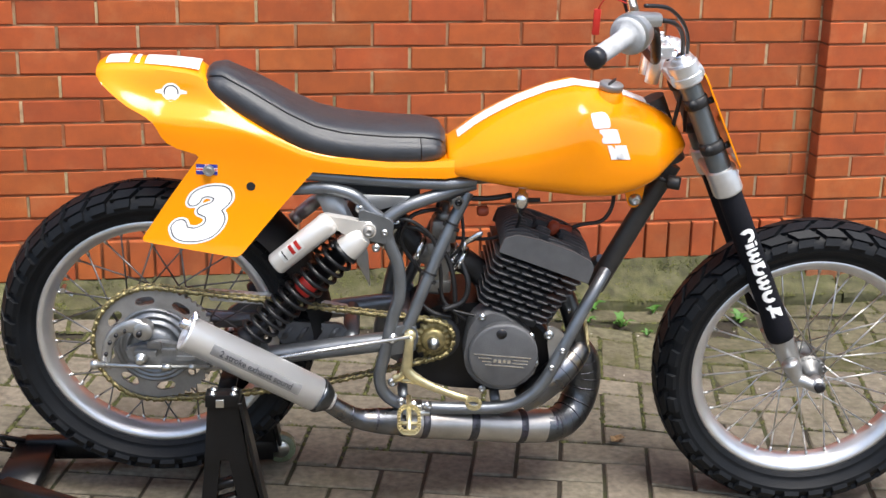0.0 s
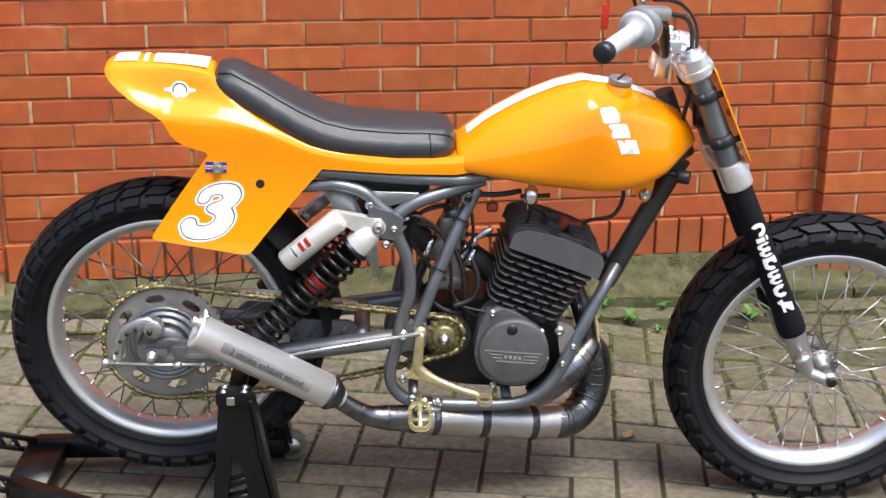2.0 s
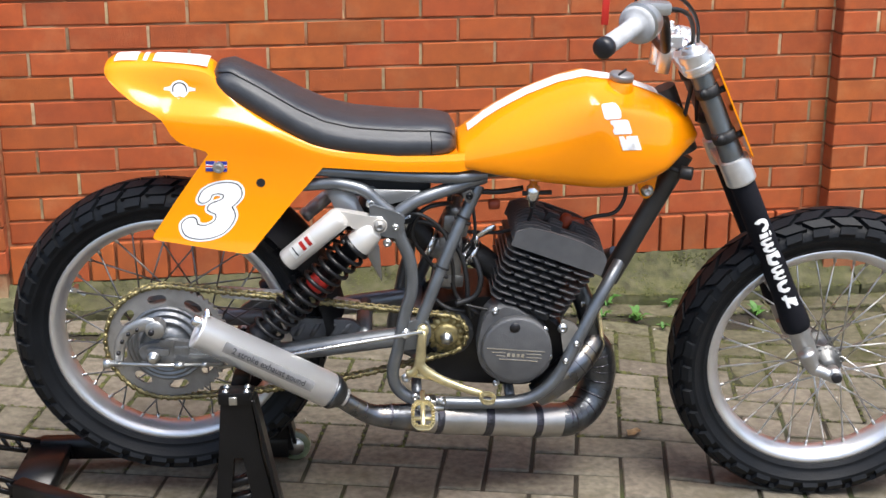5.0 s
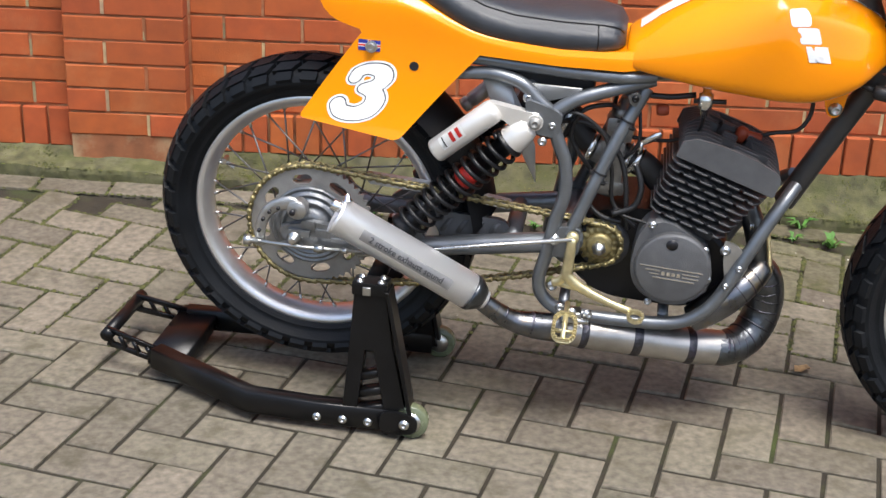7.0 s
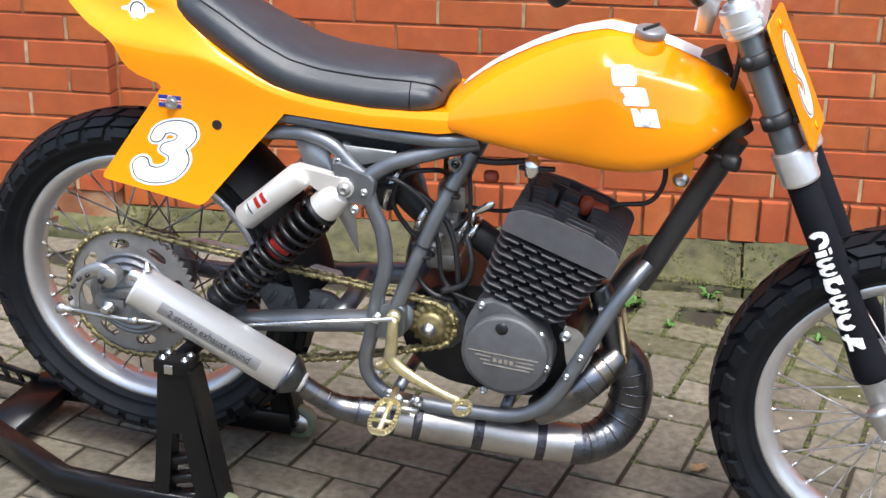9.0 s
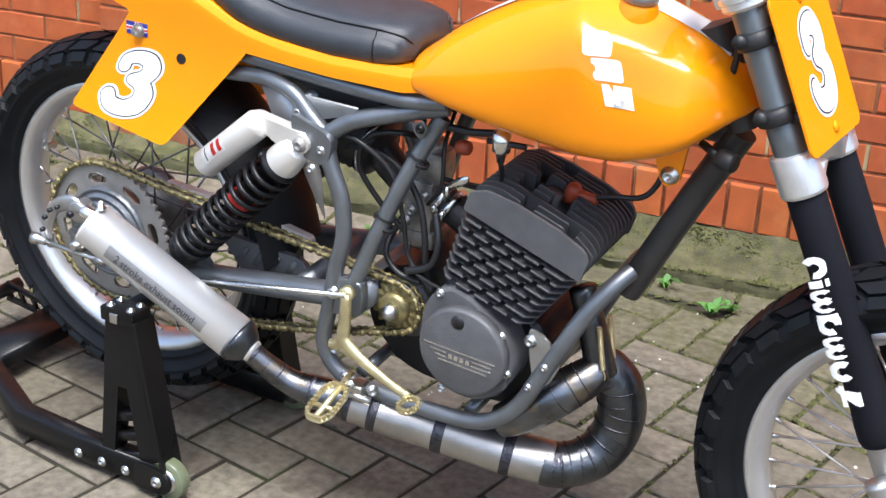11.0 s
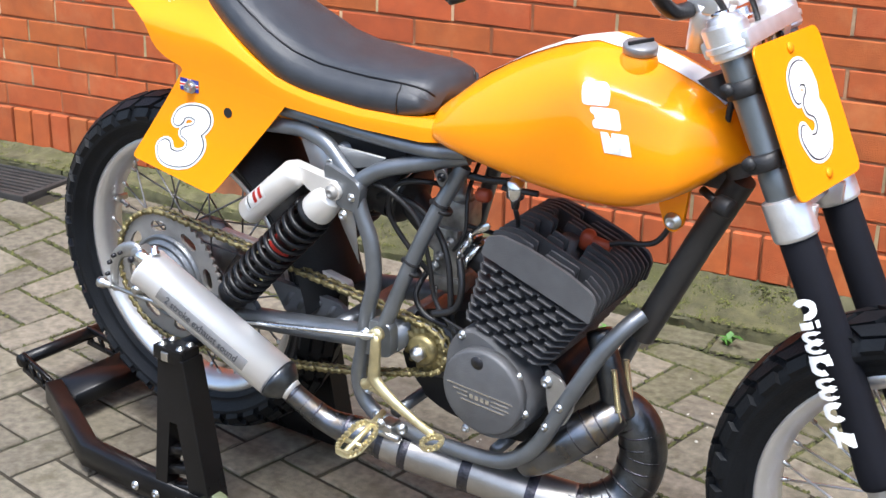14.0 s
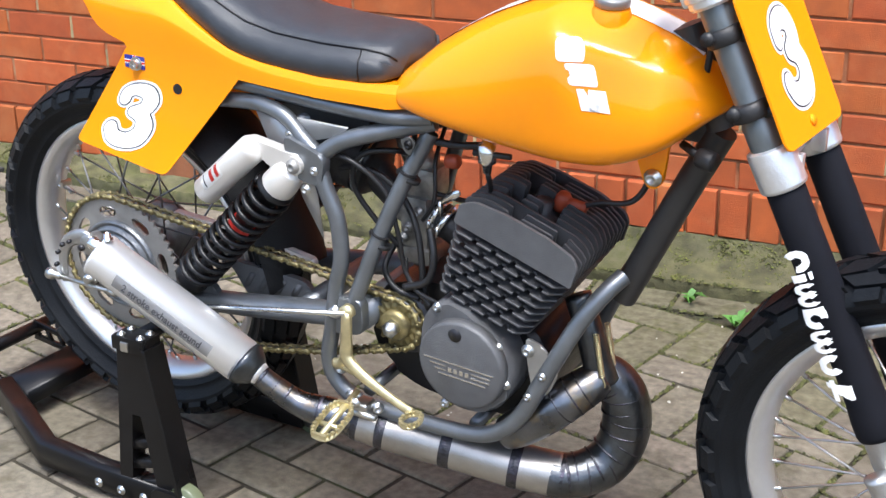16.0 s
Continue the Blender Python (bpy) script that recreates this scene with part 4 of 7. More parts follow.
# mudguard in front of the rear tyre
bm = bmesh.new()
rows = []
for i in range(15):
    a = radians(8 + 60 * i / 14)
    r = 0.372
    rows.append([bm.verts.new((AXLE.x + r * math.cos(a) - 0.004 * abs(k) ** 2, 0.028 * k, AXLE.z + r * math.sin(a) - 0.004 * abs(k) ** 2)) for k in (-3, -2, -1, 0, 1, 2, 3)])
for q, s in zip(rows, rows[1:]):
    for j in range(6):
        bm.faces.new((q[j], q[j + 1], s[j + 1], s[j]))
bmesh.ops.solidify(bm, geom=bm.faces[:], thickness=0.003)
part("inner_mudguard", bm, BLACKPLASTIC, bike, "black plastic inner mudguard")

# exhaust: header, U-bend, chamber, stinger, silencer
U = [(0.885, 0.02, 0.335), (0.912, 0.028, 0.329), (0.934, 0.033, 0.302), (0.942, 0.034, 0.260), (0.937, 0.027, 0.217), (0.920, 0.009, 0.184), (0.896, -0.015, 0.170), (0.868, -0.036, 0.167), (0.85, -0.042, 0.169)]
exhaust = part("exhaust_pipe", tube(bmesh.new(), U, [0.032, 0.034, 0.037, 0.039, 0.039, 0.038, 0.037, 0.0365, 0.0362], 24, 6), DARKPIPE, bike, "hand-welded raw steel two-stroke exhaust")
bm = tube(bmesh.new(), [(0.872, -0.01, 0.48), (0.894, -0.016, 0.43), (0.908, -0.016, 0.385), (0.918, -0.014, 0.345)], [0.021, 0.022, 0.023, 0.026], 18, 5)
part("header", bm, DARKPIPE, exhaust, "dark steel header pipe")
bm = tube(bmesh.new(), [(0.918, -0.018, 0.355), (0.903, -0.036, 0.342), (0.878, -0.058, 0.322), (0.85, -0.072, 0.297), (0.815, -0.08, 0.268), (0.79, -0.082, 0.25)], [0.027, 0.031, 0.0335, 0.0335, 0.031, 0.027], 24, 5)
part("elbow", bm, BLUED, exhaust, "shiny heat-stained steel elbow")
CH = [(0.868, -0.036, 0.167), (0.79, -0.058, 0.176), (0.69, -0.082, 0.192), (0.60, -0.105, 0.203), (0.53, -0.124, 0.215)]
part("chamber", tube(bmesh.new(), CH, [0.0365, 0.0375, 0.0365, 0.0345, 0.030], 24, 5), PIPE, exhaust, "raw steel expansion chamber")
ST = [(0.53, -0.124, 0.216), (0.485, -0.138, 0.224), (0.44, -0.15, 0.235), (0.40, -0.163, 0.262), (0.362, -0.176, 0.296)]
part("stinger", tube(bmesh.new(), ST, [0.030, 0.0275, 0.0215, 0.0195, 0.0185], 18, 6), BLUED, exhaust, "blued steel tailpipe with weld rings")
# weld rings
bm = bmesh.new()


def ring_on(bm, pts, t, r, w=0.006):
    P = [Vector(p) for p in pts]
    k = min(int(t), len(P) - 2)
    p, d = P[k].lerp(P[k + 1], t - k), (P[k + 1] - P[k]).normalized()
    lathe(bm, [(r - 0.001, -w), (r + 0.0004, -w * 0.6), (r + 0.0007, 0), (r + 0.0004, w * 0.6), (r - 0.001, w)], p, d, 24)


for pts, t, r, w in ((CH, 0.02, 0.0363, 0.006), (CH, 0.95, 0.0376, 0.011), (CH, 2.05, 0.0366, 0.012), (CH, 3.3, 0.0334, 0.010), (CH, 3.9, 0.0306, 0.008), (ST, 1.2, 0.0256, 0.005), (ST, 1.7, 0.0212, 0.003),
                     (ST, 2.0, 0.0196, 0.004), (ST, 2.5, 0.0192, 0.003), (ST, 3.0, 0.0188, 0.003), (ST, 3.5, 0.0184, 0.003), (U, 6.9, 0.0365, 0.004)):
    ring_on(bm, pts, t, r, w)
for k in range(1, 14):
    ring_on(bm, U, k * 0.5, interp(k * 0.5, [(0, 0.032), (1, 0.034), (2, 0.037), (3, 0.039), (4, 0.039), (5, 0.038), (6, 0.037), (7, 0.036)]) - 0.0001, 0.002)
for k in range(1, 5):
    ring_on(bm, [(0.903, -0.036, 0.342), (0.878, -0.058, 0.322), (0.85, -0.072, 0.297), (0.815, -0.08, 0.268)], k * 0.5 - 0.3, interp(k, [(1, 0.0318), (2, 0.0334), (3, 0.0338), (4, 0.0334)]), 0.002)
each("weld_ring", bm, WELD, exhaust, "dark heat-stained weld beads")
bm = bmesh.new()
for dv in (-0.028, 0.012):
    a, b = Vector((0.917, dv - 0.012, 0.438)), Vector((0.93, dv - 0.014, 0.37))
    pts = []
    for i in range(120):
        t = i / 119
        ax = (b - a).normalized()
        o = ax.orthogonal().normalized()
        q = ax.cross(o)
        ph = t * 20 * math.tau
        pts.append(a.lerp(b, t) + 0.0042 * (math.cos(ph) * o + math.sin(ph) * q))
    tube(bm, pts, 0.0011, 5)
    tube(bm, [b, b + Vector((0.006, 0, -0.014)), b + Vector((0.0, 0, -0.022))], 0.0012, 5, 3)
each("exhaust_spring", bm, GOLD, exhaust, "gold retaining springs")
CA, CB = Vector((0.362, -0.178, 0.300)), Vector((0.09, -0.206, 0.45))
cd = (CB - CA).normalized()
cl = (CB - CA).length


def oval(c):
    """Widens the round silencer sideways."""
    k = max(0, min(1, ((c - CA).dot(cd) + 0.02) / 0.03))
    axis = CA.y + (CB.y - CA.y) * (c - CA).dot(cd) / cl
    return Vector((c.x, axis + (c.y - axis) * (1 + 0.12 * k), c.z))


bm = lathe(bmesh.new(), [(0.018, -0.028), (0.02, -0.022), (0.032, 0.006), (0.0345, 0.012), (0.0355, 0.012), (0.0355, cl - 0.006), (0.0365, cl - 0.005), (0.0365, cl), (0.033, cl + 0.001), (0.03, cl - 0.002),
                         (0.013, cl - 0.001), (0.011, cl - 0.03), (0, cl - 0.03)], CA, cd, 40)
moved(bm, oval)
silencer = part("silencer", bm, BRUSHED, exhaust, "bright brushed alloy silencer can")
bm = lathe(bmesh.new(), [(0.02, -0.022), (0.026, -0.016), (0.0335, -0.004), (0.036, 0.001), (0.036, 0.008)], CA, cd, 40)
moved(bm, oval)
part("silencer_cone", bm, DARKPIPE, exhaust, "dark silencer inlet cone")
bm = lathe(bmesh.new(), [(0.009, 0), (0.011, 0.004), (0.011, 0.02), (0.008, 0.022), (0.007, 0.004)], CB + Vector((0.012, -0.01, 0.018)), cd, 14)
bolt(bm, CB + cd * -0.01 + Vector((0.012, 0, 0.036)), (0, 0, 1), 0.006, 0.012)
part("silencer_outlet", bm, ALLOY, exhaust, "bright outlet and mounting bolt")
# words along the silencer, on a darker etched band
side_out = Vector((0, -1, 0)) - cd * Vector((0, -1, 0)).dot(cd)
side_out.normalize()
side_up = side_out.cross(cd)
if side_up.z < 0:
    side_up = -side_up


def on_can(c, lift=0.0):
    ang = c.y / 0.0357 + 0.28
    r = 0.0357 + lift + c.z
    return oval((CA + CB) / 2 - cd * c.x + r * (math.cos(ang) * side_out + math.sin(ang) * side_up))


bm = bmesh.new()
N1, N2 = 16, 6
g = [[bm.verts.new(on_can(Vector((-0.1 + 0.2 * i / N1, -0.011 + 0.022 * j / N2, 0)), 0.0001)) for j in range(N2 + 1)] for i in range(N1 + 1)]
for i in range(N1):
    for j in range(N2):
        bm.faces.new((g[i][j], g[i + 1][j], g[i + 1][j + 1], g[i][j + 1]))
bmesh.ops.solidify(bm, geom=bm.faces[:], thickness=0.0003)
part("etched_band", bm, ETCHBAND, silencer, "dull etched band")
bm = writing("2 stroke exhaust sound", 0.0172, 0.0003, 0, 0.0003)
moved(bm, lambda c: on_can(c, 0.0008))
part("lettering", bm, ETCH, silencer, "dark etched lettering")

# kick and brake levers, footrest
bm = tube(bmesh.new(), [(0.541, -0.142, 0.428), (0.538, -0.144, 0.37), (0.54, -0.146, 0.345), (0.575, -0.15, 0.322), (0.625, -0.158, 0.304), (0.668, -0.168, 0.295)],
          [0.009, 0.011, 0.012, 0.010, 0.008, 0.008], 10, 4)
tube(bm, [(0.538, -0.144, 0.36), (0.528, -0.142, 0.335), (0.512, -0.138, 0.326)], [0.011, 0.009, 0.01], 10, 3)
tube(bm, [(0.512, -0.138, 0.326), (0.55, -0.142, 0.322), (0.585, -0.15, 0.318)], 0.006, 8, 3)
moved(bm, lambda c: (c.x, -0.15 + (c.y + 0.15) * 0.8, c.z))
lathe(bm, [(0.012, 0), (0.012, 0.012)], (0.541, -0.136, 0.428), RIGHT, 14)
lever = part("brake_pedal", bm, GOLD, bike, "gold-plated rear brake pedal")
bm = bmesh.new()
for i in range(14):
    a = i * math.tau / 14
    box(bm, (-0.003, -0.003, -0.003), (0.003, 0.003, 0.003), 0, Matrix.Translation((0.678 + 0.014 * math.cos(a), -0.182 + 0.02 * math.sin(a), 0.296)))
tube(bm, [(0.678 + 0.014 * math.cos(i * math.tau / 16), -0.182 + 0.02 * math.sin(i * math.tau / 16), 0.291) for i in range(17)], 0.0028, 6)
part("pedal_tip", bm, GOLD, lever, "serrated pedal tip")
part("brake_rod", tube(bmesh.new(), [(0.541, -0.15, 0.428), (0.30, -0.15, 0.378), (0.12, -0.135, 0.33)], 0.0042, 8), ZINC, lever, "bright brake rod")
PEG = Matrix.Translation((0.545, -0.204, 0.262)) @ Matrix.Rotation(radians(14), 4, "X")
bm = bmesh.new()
loop = []
for i in range(28):
    a = i * math.tau / 28
    loop.append(PEG @ Vector((0.021 * max(-1, min(1, 1.15 * math.cos(a))), 0.038 * max(-1, min(1, 1.1 * math.sin(a))), 0)))
tube(bm, loop + [loop[0]], 0.0038, 6, caps=False)
for p in loop:
    box(bm, (-0.003, -0.003, 0), (0.003, 0.003, 0.008), 0, Matrix.Translation(p))
tube(bm, [PEG @ Vector((0, -0.04, 0)), PEG @ Vector((0, 0.075, 0.0))], 0.0055, 8)
tube(bm, [PEG @ Vector((-0.022, -0.008, 0)), PEG @ Vector((0.022, -0.008, 0))], 0.0045, 6)
part("footrest", bm, GOLD, bike, "serrated gold-plated folding footrest")
bm = bmesh.new()
box(bm, (0.548, -0.152, 0.246), (0.574, -0.122, 0.27), 0.004)
tube(bm, [(0.535, -0.15, 0.252), (0.59, -0.15, 0.252)], 0.006, 8)
bolt(bm, (0.585, -0.135, 0.262), (0.6, -0.8, 0), 0.007)
bolt(bm, (0.555, -0.152, 0.272), RIGHT, 0.006)
each("footrest_bolt", bm, ZINC, bike)

# tank
T_TOP = [(0.602, 0.812), (0.631, 0.836), (0.664, 0.866), (0.731, 0.909), (0.799, 0.941), (0.855, 0.956), (0.907, 0.951), (0.961, 0.937), (1.014, 0.918), (1.05, 0.900), (1.078, 0.872), (1.092, 0.848), (1.1, 0.834)]
T_LOW = [(0.602, 0.768), (0.615, 0.759), (0.664, 0.750), (0.766, 0.734), (0.88, 0.726), (0.945, 0.728), (0.992, 0.745), (1.04, 0.776), (1.075, 0.806), (1.092, 0.818), (1.098, 0.826)]
T_HALF = [(0.602, 0.078), (0.612, 0.094), (0.664, 0.116), (0.731, 0.128), (0.80, 0.135), (0.858, 0.138), (0.9, 0.132), (0.93, 0.126), (0.96, 0.122), (1.0, 0.1175), (1.022, 0.112), (1.03, 0.106), (1.05, 0.085), (1.075, 0.058), (1.09, 0.041), (1.097, 0.027), (1.1, 0.018)]


T_BOX = [(0.6, 2.7), (0.8, 2.8), (0.86, 3.2), (0.91, 4.2), (1.03, 4.2), (1.098, 2.6)]
T_BOX2 = [(0.6, 2.1), (0.8, 2.3), (0.86, 2.6), (0.92, 3.6), (1.03, 3.6), (1.098, 2.4)]


# the front half has a slanting facet between its side and its ridge
FACET_Y = [(0, 0), (0.18, 0.27), (0.3, 0.43), (0.5, 0.73), (0.55, 0.79), (0.6, 0.83), (0.66, 0.86), (0.84, 0.95), (0.92, 0.985), (1, 1.0)]
FACET_Z = [(0, 1), (0.18, 0.985), (0.3, 0.93), (0.5, 0.77), (0.55, 0.72), (0.6, 0.66), (0.66, 0.58), (0.84, 0.28), (0.92, 0.13), (1, 0)]


def tank_at(u, a, lift=0.0):
    """A point of the tank: a runs from 0 (top middle) to 1 (bottom middle) down the right side, negative on the left."""
    top, low, w = interp(u, T_TOP), interp(u, T_LOW), interp(u, T_HALF)
    u -= 0.005 * max(0.0, (u - 0.95) / 0.148)
    s = 1 if a >= 0 else -1
    t = abs(a) * math.pi
    widest = low + 0.34 * (top - low)
    c, sn = math.cos(t), math.sin(t)
    e = 2 / interp(u, T_BOX)
    y = w * abs(sn) ** e
    if c >= 0:
        z = widest + (top - widest) * abs(c) ** (2 / interp(u, T_BOX2))
        y *= 1 - 0.06 * c
        d = 2 * t / math.pi
        k = interp(u - 0.05 * d, [(0.84, 0.0), (0.846, 0.06), (0.868, 0.94), (0.874, 1.0)]) * interp(u, [(1.05, 1.0), (1.09, 0.0)])
        y += k * (w * interp(d, FACET_Y) - y)
        z += k * (widest + (top - widest) * interp(d, FACET_Z) - z)
    else:
        z = widest - (widest - low) * abs(c) ** (2 / 4.6)
    z += lift * c
    return Vector((u, -s * (y + lift * abs(sn)), z))


us = [0.602, 0.606, 0.612, 0.622, 0.636, 0.655, 0.68, 0.71, 0.74, 0.77, 0.80, 0.82, 0.832, 0.84, 0.848, 0.856, 0.864, 0.872, 0.88, 0.888, 0.896, 0.905, 0.914, 0.924, 0.94, 0.955, 0.98, 1.0, 1.012, 1.018, 1.023, 1.028, 1.033, 1.042, 1.054, 1.066, 1.076, 1.084, 1.09, 1.095, 1.098, 1.1]
bm = bmesh.new()
n = 96
rings = [[bm.verts.new(tank_at(u, -1 + 2 * j / n)) for j in range(n)] for u in us]
for q, s in zip(rings, rings[1:]):
    bridge(bm, q, s)
bm.faces.new(rings[0][::-1])
bm.faces.new(rings[-1])
bmesh.ops.recalc_face_normals(bm, faces=bm.faces[:])
for _ in range(3):
    bmesh.ops.smooth_vert(bm, verts=[v for v in bm.verts if 0.66 < v.co.x < 1.07], factor=0.4, use_axis_x=True, use_axis_y=True, use_axis_z=True)
TANK_TREE = BVHTree.FromBMesh(bm)
tank = part("fuel_tank", bm, ORANGE, bike, "glossy orange fuel tank with a white top stripe", smooth=1.0)


def patch(bm, fn, us, as_, lift, thick=0.0006):
    g = [[bm.verts.new(fn(u, a, lift)) for a in as_] for u in us]
    for i in range(len(us) - 1):
        for j in range(len(as_) - 1):
            bm.faces.new((g[i][j], g[i][j + 1], g[i + 1][j + 1], g[i + 1][j]))
    return bm


def tank_ridge(u, y, lift):
    """A point on the tank's top, y beside its middle."""
    best = min(np.linspace(0.0, 0.3, 301), key=lambda a: abs(-tank_at(u, a).y - abs(y)))
    p = tank_at(u, best)
    return Vector((p.x, y, p.z + lift))


bm = patch(bmesh.new(), tank_ridge, [u for u in us if 0.62 < u < 1.06], np.linspace(0.026, -0.026, 9), 0.0014)
bmesh.ops.recalc_face_normals(bm, faces=bm.faces[:])
part("stripe", bm, WHITE_GLOSS, tank, "white centre stripe", smooth=1.0)


def tank_shape(outline, u0, z0, slant):
    """A flat outline wrapped on the tank's side."""
    bm = bmesh.new()
    f = bm.faces.new([bm.verts.new((u0 + x + slant * y, 0, z0 + y)) for x, y in outline])
    bmesh.ops.triangulate(bm, faces=[f])
    for axis in ((1, 0, 0), (0, 0, 1)):
        for d in np.arange(-0.028, 0.03, 0.004):
            bmesh.ops.bisect_plane(bm, geom=bm.verts[:] + bm.edges[:] + bm.faces[:], plane_co=(u0 + d, 0, z0 + d), plane_no=axis)

    def on_tank(c):
        at, normal, *_ = TANK_TREE.ray_cast(Vector((c.x, -1, c.z)), Vector((0, 1, 0)))
        return at + normal * 0.0014

    return moved(bm, on_tank)


for u0, z0, kind in ((0.898, 0.904, 0), (0.918, 0.873, 1), (0.938, 0.840, 2)):
    w, h = 0.0195, 0.0145
    if kind == 0:
        out = rounded([(-w, -h), (w * 0.8, -h), (w, h * 0.2), (w * 0.7, h), (-w * 0.9, h)], 0.006, 3)
    elif kind == 1:
        out = rounded([(-w, -h), (w, -h), (w, h), (-w, h), (-w, 0.4 * h), (-0.2 * w, 0.1 * h), (-w, -0.2 * h)], 0.006, 3)
    else:
        out = [(-w, -h), (-w * 0.4, -h), (-w * 0.35, 0), (-w * 0.1, 0), (-w * 0.1, -h * 0.7), (w * 0.15, -h * 0.7), (w * 0.15, 0), (w * 0.4, 0), (w * 0.45, -h), (w, -h), (w, h), (-w * 0.2, h), (-w * 0.3, h * 0.4), (-w * 0.5, h), (-w, h)]
    part("badge", tank_shape(out, u0, z0, -0.35), WHITE, tank, "white worn badge shape")
# filler: a neck on the near side of the ridge, and a cap with a turning bar
CAP = Matrix.Translation((0.924, -0.038, 0.953)) @ Matrix.Rotation(radians(4), 4, "X") @ Matrix.Rotation(radians(5), 4, "Y")
bm = lathe(bmesh.new(), [(0.037, -0.042), (0.0285, -0.018), (0.0255, -0.006), (0.022, 0.002)], CAP.translation, CAP.to_3x3() @ Vector((0, 0, 1)), 32)
part("filler_neck", bm, ORANGE, tank, "orange filler neck")
bm = lathe(bmesh.new(), [(0.022, 0.0), (0.0245, 0.0015), (0.0245, 0.012), (0.023, 0.014), (0.0, 0.0148)], CAP.translation, CAP.to_3x3() @ Vector((0, 0, 1)), 32)
cap = part("filler_cap", bm, CAPGREY, tank, "grey filler cap with a turning bar")
bm = box(bmesh.new(), (-0.021, -0.0018, 0.0145), (0.021, 0.0018, 0.020), 0.001, CAP @ Matrix.Rotation(radians(62), 4, "Z"))
part("turning_bar", bm, BLACKPLASTIC, cap)
bm = prism(bmesh.new(), rounded([(0.962, 0.765), (1.02, 0.785), (1.01, 0.70), (0.998, 0.688), (0.984, 0.694)], 0.01), -0.045, -0.036, 0.001)
part("tank_mount", bm, ORANGE, tank, "orange tank mounting tab")
bm = bolt(bmesh.new(), (0.997, -0.046, 0.709), RIGHT, 0.009, 0.01)
part("tank_bolt", bm, ZINC, tank)
bm = bmesh.new()
lathe(bm, [(0.008, 0), (0.008, 0.012), (0.014, 0.014), (0.014, 0.042), (0.008, 0.046), (0.006, 0.06)], (0.757, -0.08, 0.74), (0, 0, -1), 8)
tap = part("fuel_tap", bm, ALLOY, tank, "bright hexagonal fuel tap")
bm = tube(bmesh.new(), [(0.735, -0.08, 0.708), (0.795, -0.08, 0.712)], 0.005, 8)
tube(bm, [(0.757, -0.08, 0.68), (0.75, -0.06, 0.64), (0.70, -0.02, 0.60), (0.62, -0.02, 0.60)], 0.004, 8, 5)
part("fuel_hose", bm, CABLE, bike, "black fuel hose")
bm = lathe(bmesh.new(), [(0.007, 0), (0.0105, 0.003), (0.0115, 0.012), (0.0105, 0.021), (0.007, 0.024)], (0.670, -0.05, 0.672), (1, 0, 0.1), 14)
part("hose_joint", bm, REDPLUG, bike, "dull red hose joint")
# black hose that loops over the carburettor and down behind the slanting tube
bm = tube(bmesh.new(), [(0.45, -0.03, 0.589), (0.473, -0.045, 0.62), (0.513, -0.055, 0.634), (0.55, -0.055, 0.630), (0.582, -0.052, 0.609), (0.608, -0.055, 0.579), (0.623, -0.06, 0.548), (0.632, -0.066, 0.508), (0.637, -0.07, 0.461), (0.645, -0.07, 0.425)], 0.0052, 10, 5)
part("breather_hose", bm, CABLE, bike, "black hose looping over the carburettor")
# small tab with a bolt on the slanting tube
bm = prism(bmesh.new(), rounded([(0.613, 0.706), (0.630, 0.716), (0.640, 0.706), (0.630, 0.684), (0.620, 0.69)], 0.004, 3), -0.086, -0.083, 0.0006)
tab = part("frame_tab", bm, DARKALLOY, bike, "bare steel tab welded to the frame")
part("tab_bolt", bolt(bmesh.new(), (0.628, -0.086, 0.702), RIGHT, 0.005, 0.005), BLACK, tab)
# cable ties round the slanting tube
for q in ((0.6185, -0.0745, 0.652), (0.578, -0.0953, 0.549)):
    bm = lathe(bmesh.new(), [(0.0136, -0.0022), (0.0150, -0.0018), (0.0150, 0.0018), (0.0136, 0.0022)], q, (0.38, 0.2, 0.95), 20)
    box(bm, (q[0] - 0.019, q[1] - 0.004, q[2] - 0.004), (q[0] - 0.0135, q[1] + 0.003, q[2] + 0.004), 0.0006)
    part("cable_tie", bm, CABLE, bike, "black cable tie round the frame tube")
bm = bmesh.new()
tube(bm, [(0.655, -0.03, 0.72), (0.60, -0.02, 0.70), (0.59, 0, 0.64)], 0.0045, 8, 5)
tube(bm, [(0.48, -0.09, 0.66), (0.53, -0.1, 0.665), (0.58, -0.085, 0.62), (0.6, -0.08, 0.55), (0.61, -0.075, 0.48), (0.66, -0.085, 0.44)], 0.004, 8, 6)
tube(bm, [(0.64, -0.05, 0.70), (0.69, -0.05, 0.70), (0.74, -0.046, 0.708)], 0.006, 8, 4)
tube(bm, [(0.60, 0.0, 0.645), (0.585, -0.05, 0.672), (0.535, -0.075, 0.665), (0.515, -0.07, 0.61), (0.55, -0.06, 0.55), (0.585, -0.05, 0.51)], 0.0045, 8, 6)
tube(bm, [(0.645, -0.06, 0.56), (0.66, -0.075, 0.52), (0.65, -0.08, 0.48), (0.61, -0.085, 0.462)], 0.006, 8, 6)
tube(bm, [(0.565, -0.02, 0.515), (0.56, -0.06, 0.475), (0.59, -0.075, 0.45), (0.63, -0.07, 0.44)], 0.005, 8, 6)
tube(bm, [(0.63, 0.02, 0.70), (0.64, -0.03, 0.66), (0.645, -0.045, 0.60), (0.62, -0.04, 0.56)], 0.0035, 8, 6)
